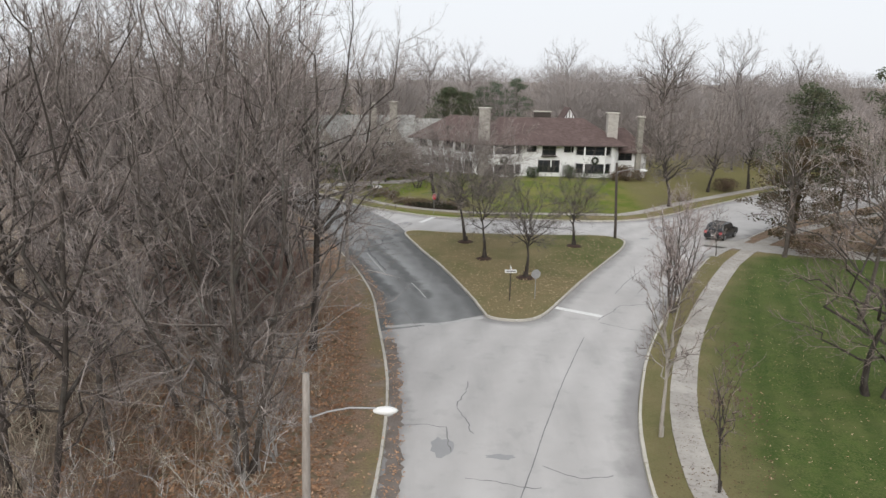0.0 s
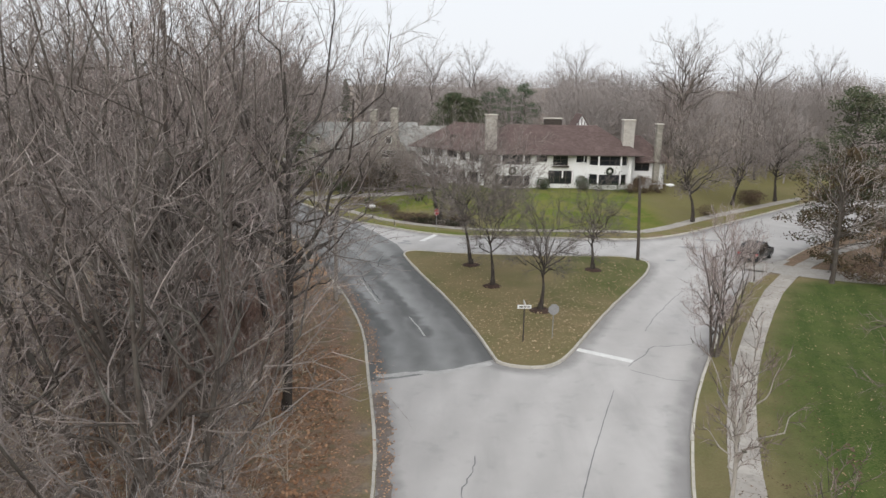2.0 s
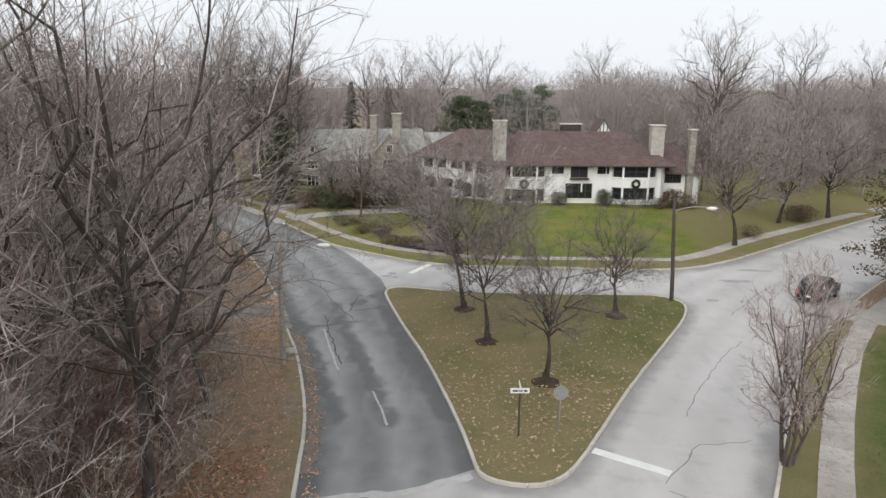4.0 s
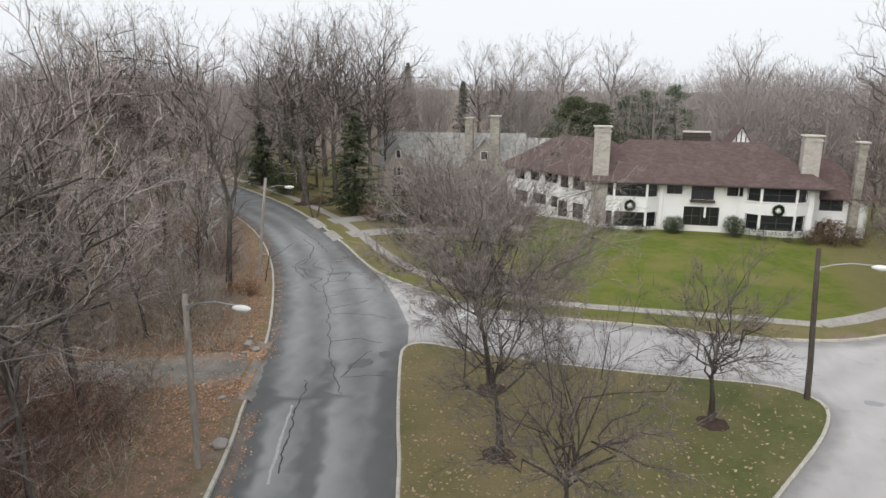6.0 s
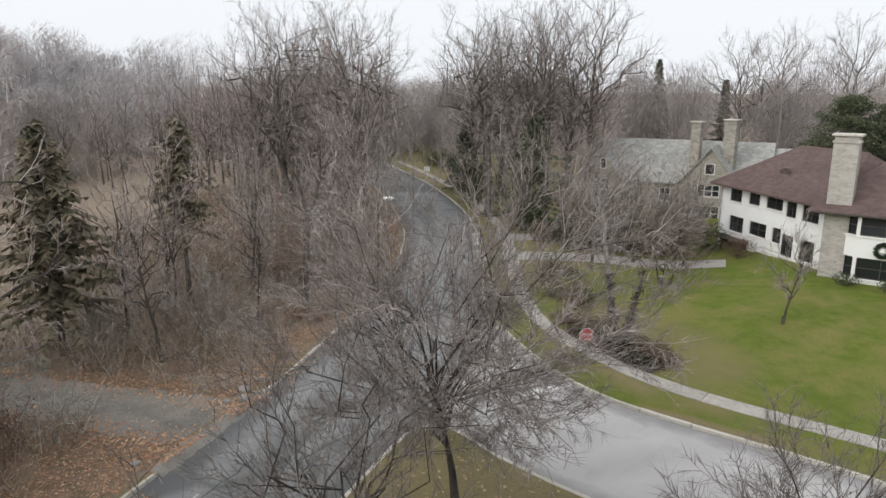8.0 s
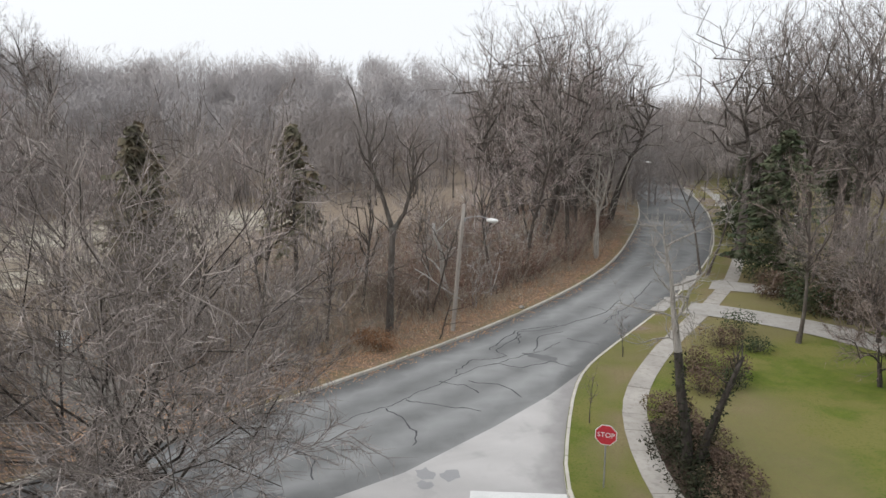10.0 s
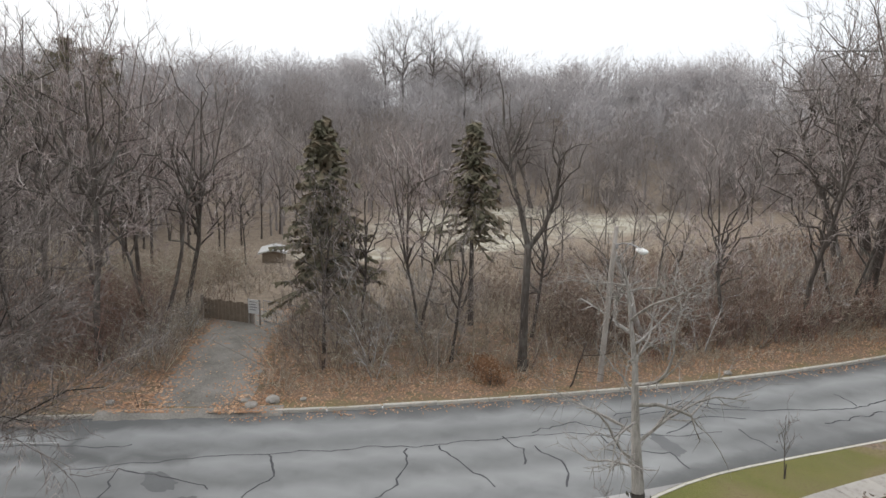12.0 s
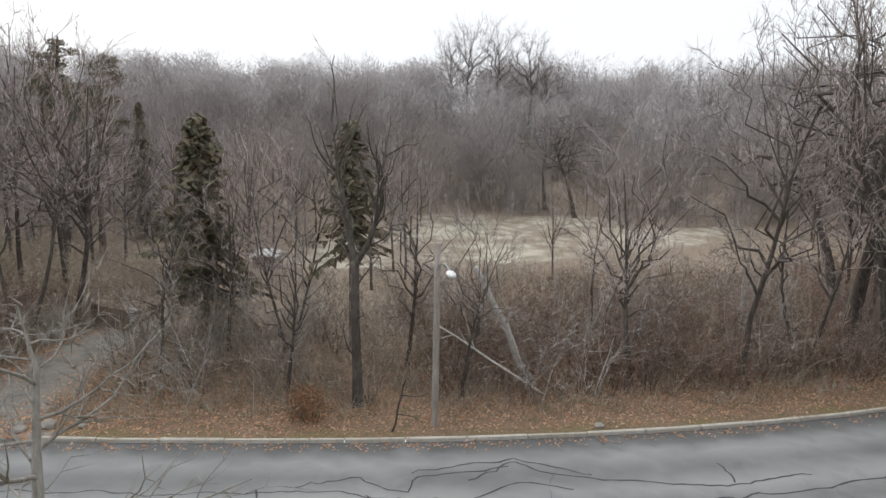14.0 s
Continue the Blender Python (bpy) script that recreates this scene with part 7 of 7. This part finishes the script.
def gate_and_fence():
    root = tagged(empty("board_gate", (-24.0, 55.4, lie(-24, 57)), 88), "old brown board gate across the track", "gate")
    for k in range(13):
        boxed("board", 0.05 + 0.28 * k, 0.31 + 0.28 * k, -0.02, 0.02, 0.12, 1.42 + 0.05 * math.sin(k * 2.1), M_BOARD, root, bevel=0.008)
    for x in (-0.05, 3.75):
        boxed("gate_post", x - 0.09, x + 0.09, -0.09, 0.09, -0.3, 1.65, M_POLE, root, bevel=0.02)
    for z in (0.3, 1.15):
        boxed("rail", 0.0, 3.7, 0.025, 0.075, z, z + 0.1, M_BOARD, root)
    fence = tagged(empty("wire_fence", (-23.9, 59.9, lie(-23.7, 61)), 80), "grey-green mesh fence panel beside the gate", "fence")
    for k in range(15):
        boxed("wire", 0.2 * k, 0.2 * k + 0.025, -0.01, 0.012, 0.05, 1.5, M_STEEL, fence, bevel=0)
    for z in (0.1, 0.75, 1.45):
        boxed("rail", 0, 2.85, 0.014, 0.05, z, z + 0.05, M_STEEL, fence)
    sign = tagged(empty("notice_board", (-23.7, 59.4, lie(-23.7, 59.4) - 0.1), 84), "plain white notice board on two posts", "sign")
    boxed("panel", -0.4, 0.4, -0.13, -0.1, 0.85, 1.75, M_WHITE, sign, "blank-looking white panel")
    for k in range(4):
        boxed("lettering", -0.28, 0.28 - 0.08 * (k % 2), -0.14, -0.132, 1.58 - 0.17 * k, 1.64 - 0.17 * k, M_STEEL, sign, "unreadable grey lettering bar", 0)
    for x in (-0.42, 0.42):
        boxed("post", x - 0.05, x + 0.05, -0.1, 0.0, -0.3, 1.8, M_POLE, sign)


M_BOARD = varied("old_boards", (0.17, 0.135, 0.10), (0.29, 0.235, 0.18), 3, 0.95, bump=0.5)
gate_and_fence()


def log(name, a, b, r0, r1, mat, label, stubs=4, seed=1):
    rng = random.Random(seed)
    a, b = Vector(a), Vector(b)
    V, F = [], []
    n = 7
    pts = [a.lerp(b, k / n) + Vector((rng.gauss(0, 1), rng.gauss(0, 1), rng.gauss(0, 0.6))) * r0 * 0.5 for k in range(n + 1)]
    tube(V, F, pts, [r0 + (r1 - r0) * k / n for k in range(n + 1)], 8, True)
    root = tagged(empty(name), label, "fallen tree")
    solid("trunk", V, F, mat, root, smooth=True)
    V, F = [], []
    for k in range(stubs):
        p = a.lerp(b, rng.uniform(0.3, 0.95))
        d = turned((b - a).normalized(), rng.uniform(35, 65), rng.uniform(0, 6.3), rng)
        limb(V, F, p, d, rng.uniform(0.8, 2.4), r1 * 0.8, 4, 4, rng, 0.15, 0.05)
    if V:
        solid("branches", V, F, mat, root, smooth=True)
    return root


log("fallen_log", (-23.5, 37.4, lie(-23.5, 37.4) + 0.35), (-8.6, 39.4, 0.7), 0.30, 0.2, M_BARK, "long fallen trunk lying in the woods", 5, 3)
log("leaning_birch", (-26.5, 83.2, -0.6), (-23.9, 81.0, 6.2), 0.2, 0.1, M_BIRCH, "pale dead birch leaning by the lamp", 5, 4)
log("leaning_birch", (-25.6, 84.6, -0.4), (-23.0, 79.5, 3.4), 0.08, 0.035, M_BIRCH, "thin pale dead stem leaning in brush", 3, 5)
log("leaning_tree", (-18.7, 79.65, 0.1), (-18.5, 80.3, 2.5), 0.045, 0.028, M_DARKPOLE, "dark dead stem leaning over the verge", 2, 6)
log("fallen_log", (-22.0, 51.5, -0.5), (-15.5, 54.2, 0.5), 0.14, 0.09, M_BARK, "fallen trunk by the gravel track", 4, 8)
log("fallen_log", (-24.2, 50.0, -0.4), (-17.8, 55.0, 1.1), 0.10, 0.06, M_PALE, "grey fallen limb by the gravel track", 3, 9)


def rock(x, y, r, seed):
    rng = random.Random(seed)
    bm = bmesh.new()
    bmesh.ops.create_icosphere(bm, subdivisions=2, radius=r)
    for v in bm.verts:
        v.co *= 1 + 0.28 * noise.noise(v.co * 2.2 / r + Vector((seed, 0, 0)))
        v.co.z *= 0.62
    ob = part("boulder", bm, M_RUBBLE, smooth=False)
    ob.matrix_basis = Matrix.Translation((x, y, lie(x, y) + r * 0.3))
    return tagged(ob, "pale boulder on the leafy verge", "rock", "boulders on the verge")


for k, (x, y, r) in enumerate([(-7.75, 56.6, 0.36), (-11.9, 66.6, 0.28), (-12.7, 67.2, 0.32), (-12.3, 66.0, 0.18), (-10.2, 60.6, 0.2), (-23.0, 87.0, 0.2), (-13.3, 68.4, 0.16)]):
    rock(x, y, r, k + 2)

M_WORN_ROOF = varied("pale_sheet_roof", (0.42, 0.42, 0.41), (0.58, 0.58, 0.56), 1.2, 0.6)
shed = tagged(empty("shed", (-58.5, 40, lie(-58.5, 40)), 25), "low shed with pale metal roof in the valley", "shed")
boxed("wall", -1.6, 1.6, -1.2, 1.2, -0.5, 1.5, M_BOARD, shed)
r = hip_roof("roof", 3.6, 2.8, 1.5, 1.85, 0, 0, 0.25, M_WORN_ROOF, shed)
r.matrix_basis = Matrix.Translation((-1.8, -1.4, 0))


# ---------------------------------------------------------------- road wear
def strip(name, line, width, mat, label, z, seed=0, wobble=0.25, jag=0.12):
    rng = random.Random(seed + len(line))
    pts = dense([Vector(p) for p in line], 0.3)
    V, F = [], []
    sway = 0.0
    for i, p in enumerate(pts):
        t = (pts[min(i + 1, len(pts) - 1)] - pts[max(i - 1, 0)]).normalized()
        nrm = Vector((-t.y, t.x))
        sway = sway * 0.75 + rng.gauss(0, jag)
        w = width * (0.6 + rng.random() * 0.8) / 2
        c = p + nrm * sway * (1 if 0 < i < len(pts) - 1 else 0)
        V += [(*(c + nrm * (w + rng.uniform(0, wobble) * width)), z), (*(c - nrm * (w + rng.uniform(0, wobble) * width)), z)]
    for i in range(len(pts) - 1):
        F.append((2 * i, 2 * i + 1, 2 * i + 3, 2 * i + 2))
    return tagged(solid(name, V, F, mat), label, "road crack", kind="structure")


CRACKS_DARK = [
    [(-5.0, 63.0), (-7.6, 67.2), (-9.2, 70.4), (-10.9, 74.3), (-12.6, 77.4), (-14.2, 80.2), (-15.2, 84.5), (-16.2, 86.2)],
    [(-10.7, 74.3), (-9.6, 74.7), (-8.1, 74.8), (-6.9, 74.4)], [(-11.3, 75.4), (-10.1, 76.8), (-9.0, 78.2)], [(-12.5, 79.0), (-11.6, 80.1), (-9.8, 80.6)],
    [(-14.3, 81.1), (-13.1, 82.3), (-13.6, 84.1), (-12.5, 84.8)], [(-16.3, 81.8), (-19.0, 84.7), (-19.2, 87.6)], [(-15.3, 84.0), (-17.4, 85.4), (-17.9, 87.3)],
    [(-3.9, 65.7), (-5.9, 64.9), (-5.9, 66.1), (-5.7, 68.8)], [(-12.9, 77.6), (-12.1, 78.6), (-10.9, 78.9)], [(-16.7, 86.9), (-15.1, 88.1)],
    [(-13.6, 78.7), (-15.1, 80.0), (-15.2, 82.2), (-16.2, 82.1), (-18.4, 84.7)], [(-16.8, 83.8), (-19.0, 84.8), (-18.6, 85.5), (-19.3, 88.6), (-20.6, 92.1), (-22.9, 94.8)],
    [(-22.2, 91.6), (-21.0, 92.3)], [(-4.5, 55.6), (-5.8, 59.5), (-7.6, 64.0)], [(-18.5, 90.5), (-22.5, 95.5), (-27, 100.5)], [(-8.6, 69.4), (-7.2, 70.4), (-5.6, 70.2)],
]
for n, c in enumerate(CRACKS_DARK):
    strip("crack", c, 0.04 if n == 0 else 0.055, M_CRACK, "dark sealed crack in the asphalt", 0.005, n, 0.3, 0.06)
CRACKS_PALE = [
    [(9.3, 41.4), (7.2, 35.3), (5.3, 29.0), (3.8, 23.8), (2.6, 16)], [(-1.4, 29.6), (1.0, 29.6), (1.2, 27.4)], [(1.8, 25.4), (3.3, 25.1), (4.8, 24.9)],
    [(10.8, 44.1), (12.3, 43.0), (13.6, 42.8)], [(10.8, 44.6), (13.0, 47.8), (15.5, 48.4)], [(13.2, 50.5), (16.0, 56), (19.5, 61)], [(20.5, 66), (24, 71), (29, 77)], [(5.0, 26.5), (6.4, 25.6), (7.8, 25.9)], [(2.0, 34.5), (1.4, 31.5), (2.2, 29.0)],
]
M_CRACK_PALE = varied("crack_pale", (0.16, 0.16, 0.16), (0.22, 0.22, 0.22), 5, 0.8)
for n, c in enumerate(CRACKS_PALE):
    strip("crack", c, 0.035, M_CRACK_PALE, "thin crack in the pale road", 0.005, 40 + n, 0.3, 0.006 if n == 0 else 0.05)
M_PATCH = asphalt("road_patch", (0.29, 0.29, 0.292), (0.35, 0.35, 0.352), (0.24, 0.24, 0.242))
M_DEBRIS = varied("gutter_debris", (0.13, 0.108, 0.092), (0.25, 0.215, 0.19), 1.5, 0.95, bump=0.8, dist=0.03, fine=18)
M_WORN = varied("worn_concrete_edge", (0.36, 0.355, 0.345), (0.52, 0.515, 0.50), 2.0, 0.85)
strip("road_joint", [(-3.2, 42.4), (0.2, 43.1), (3.1, 44.6)], 0.32, M_WORN, "pale joint between two road surfaces", 0.006, 3, 0.3, 0.03)
strip("lane_mark", [(-6.8, 61.2), (-5.7, 58.0), (-4.5, 54.8)], 0.09, M_WORN, "worn pale line on dark asphalt", 0.006, 4, 0.3, 0.012)
strip("lane_mark", [(-2.2, 52.2), (-1.5, 50.4), (-0.9, 48.6)], 0.08, M_WORN, "worn pale line on dark asphalt", 0.006, 5, 0.3, 0.012)


def along(line, d, y0, y1, x0=-1e9, x1=1e9):
    return [p for p in offset(dense(line, 1.2), d) if y0 < p.y < y1 and x0 < p.x < x1]


for n, (line, d, y0, y1, w) in enumerate([(LEFT_KERB, -0.38, 8, 41, 0.42), (LEFT_KERB, -0.3, 44, 60, 0.34), (ISLAND, 0.25, 48, 66, 0.22)]):
    xs = (-1e9, 1e9) if line is not ISLAND else (8.5, 30)
    pts = along(line, d, y0, y1, *xs)
    strip("gutter_debris", pts, w, M_DEBRIS, "dark leaf debris in the gutter", 0.012, 70 + n, 0.7, 0.05)
for n, (x, y, a, b) in enumerate([(20.3, 69.5, 0.5, 0.35), (23.8, 74.9, 1.4, 0.5), (26.5, 78.5, 1.4, 0.4), (-4.6, 74.2, 0.5, 0.35), (-4.2, 75.0, 0.4, 0.5), (-3.9, 73.9, 0.3, 0.3), (0.8, 27.8, 0.5, 0.9), (3.3, 27.1, 0.8, 0.25)]):
    rg = random.Random(n)
    V = [(x, y, 0.004)] + [(x + math.cos(q) * a * k, y + math.sin(q) * b * k, 0.004) for q, k in ((6.283 * i / 16, rg.uniform(0.65, 1.2)) for i in range(16))]
    tagged(solid("road_patch", V, [(0, i, i % 16 + 1) for i in range(1, 17)], M_PATCH), "dark stain patch on the road", "road patch", kind="structure")


M_PATCH_DARK = asphalt("dark_mended_patch", (0.118, 0.120, 0.121), (0.175, 0.177, 0.178), (0.086, 0.087, 0.088))
for n, (x, y, a, b, turn) in enumerate([(-5.6, 66.9, 0.9, 0.5, 70), (-4.6, 68.6, 0.6, 0.6, 20), (-14.3, 84.0, 1.1, 0.4, 40)]):
    rg = random.Random(30 + n)
    spin = radians(turn)
    ring = [(math.cos(q) * a * k, math.sin(q) * b * k) for q, k in ((6.283 * i / 22, rg.uniform(0.75, 1.15)) for i in range(22))]
    V = [(x, y, 0.004)] + [(x + u * math.cos(spin) - v * math.sin(spin), y + u * math.sin(spin) + v * math.cos(spin), 0.004) for u, v in ring]
    tagged(solid("road_patch", V, [(0, i, i % 22 + 1) for i in range(1, 23)], M_PATCH_DARK), "dark mended patch in worn asphalt", "road patch", kind="structure")


# ---------------------------------------------------------------- fallen leaves
def scatter(seed, n, x0, x1, y0, y1, inner, weight):
    """Places inside (or outside) a polygon, thinned by a weight."""
    rs = np.random.RandomState(seed)
    P = np.stack([rs.uniform(x0, x1, n), rs.uniform(y0, y1, n)], 1)
    ok = inside(P, ISLAND_POLY) if inner else ~inside(P, ROAD_POLY)
    P = P[ok & (rs.uniform(0, 1, n) < weight(P[:, 0], P[:, 1]))]
    it = iter(P.tolist())
    return lambda rng: next(it)


on_island = scatter(1, 30000, -4, 18, 44, 71, True, lambda x, y: 0.25 + 0.75 * np.exp(-((x - 6) ** 2 + (y - 52) ** 2) / 60))
by_walk = scatter(2, 30000, 8, 32, 20, 66, False, lambda x, y: np.where(y < 33, 1.0, 0.35) * (np.abs(x - 11.4 - (y - 24) * 0.36) < 2.2))


M_LITTER_PALE = leafy("pale_fallen_leaves", (0.30, 0.22, 0.12), (0.50, 0.40, 0.26), (0.36, 0.25, 0.15))
M_LITTER_WET = leafy("wet_leaves", (0.05, 0.034, 0.024), (0.22, 0.14, 0.085), (0.10, 0.062, 0.04))
litter("fallen_leaves", 2, 2600, on_island, 0.075, "pale tan leaves scattered on the island grass", 0.33, M_LITTER_PALE)
on_lawn = scatter(3, 40000, 11, 36, 18, 60, False, lambda x, y: 0.35 * (x > 12.9 + (y - 24) * 0.36) * (0.4 + 0.6 * (np.sin(x * 0.8) * np.sin(y * 0.5 + x * 0.2) > 0)))
litter("fallen_leaves", 10, 3000, on_lawn, 0.05, "small brown leaves strewn over the mown lawn", None, M_LITTER_PALE)
litter("fallen_leaves", 3, 2200, by_walk, 0.045, "dark wet leaves beside the pavement", None, M_LITTER_WET)


def in_gutter(rng):
    p = rng.choice(GUTTER)
    return p.x + rng.gauss(0, 0.22), p.y + rng.gauss(0, 0.3)


def by_track(rng):
    i = rng.randrange(len(GATE_DRIVE) - 1)
    p = GATE_DRIVE[i].lerp(GATE_DRIVE[i + 1], rng.random())
    t = (GATE_DRIVE[i + 1] - GATE_DRIVE[i]).normalized()
    q = p + Vector((-t.y, t.x)) * rng.choice((-1, 1)) * (2.0 + rng.gauss(0, 0.75))
    return q.x, q.y


litter("fallen_leaves", 9, 4200, by_track, 0.08, "leaves drifted over the edges of the track")
GUTTER = along(LEFT_KERB, -0.45, 8, 60) + along(LEFT_KERB, -0.3, 66, 115)
litter("fallen_leaves", 4, 2600, in_gutter, 0.06, "wet brown leaves lying in the gutter", 0.0, M_LITTER)

# ivy sleeves on the twin tree
rng = random.Random(77)
V, F = [], []
for stem in CORNER_STEMS:
    for _ in range(750):
        k = rng.randrange(len(stem) - 1)
        c = stem[k].lerp(stem[k + 1], rng.random())
        if rng.random() < (c.z - 1.0) / 4.2:
            continue
        a = rng.uniform(0, 6.28)
        c = c + Vector((math.cos(a), math.sin(a), 0)) * rng.uniform(0.15, 0.3)
        foliage(V, F, c, 0.02, 0.02, 1, 0.16, rng)
tagged(solid("ivy", V, F, M_IVY), "dark ivy climbing the twin tree trunks", "ivy", kind="stuff")
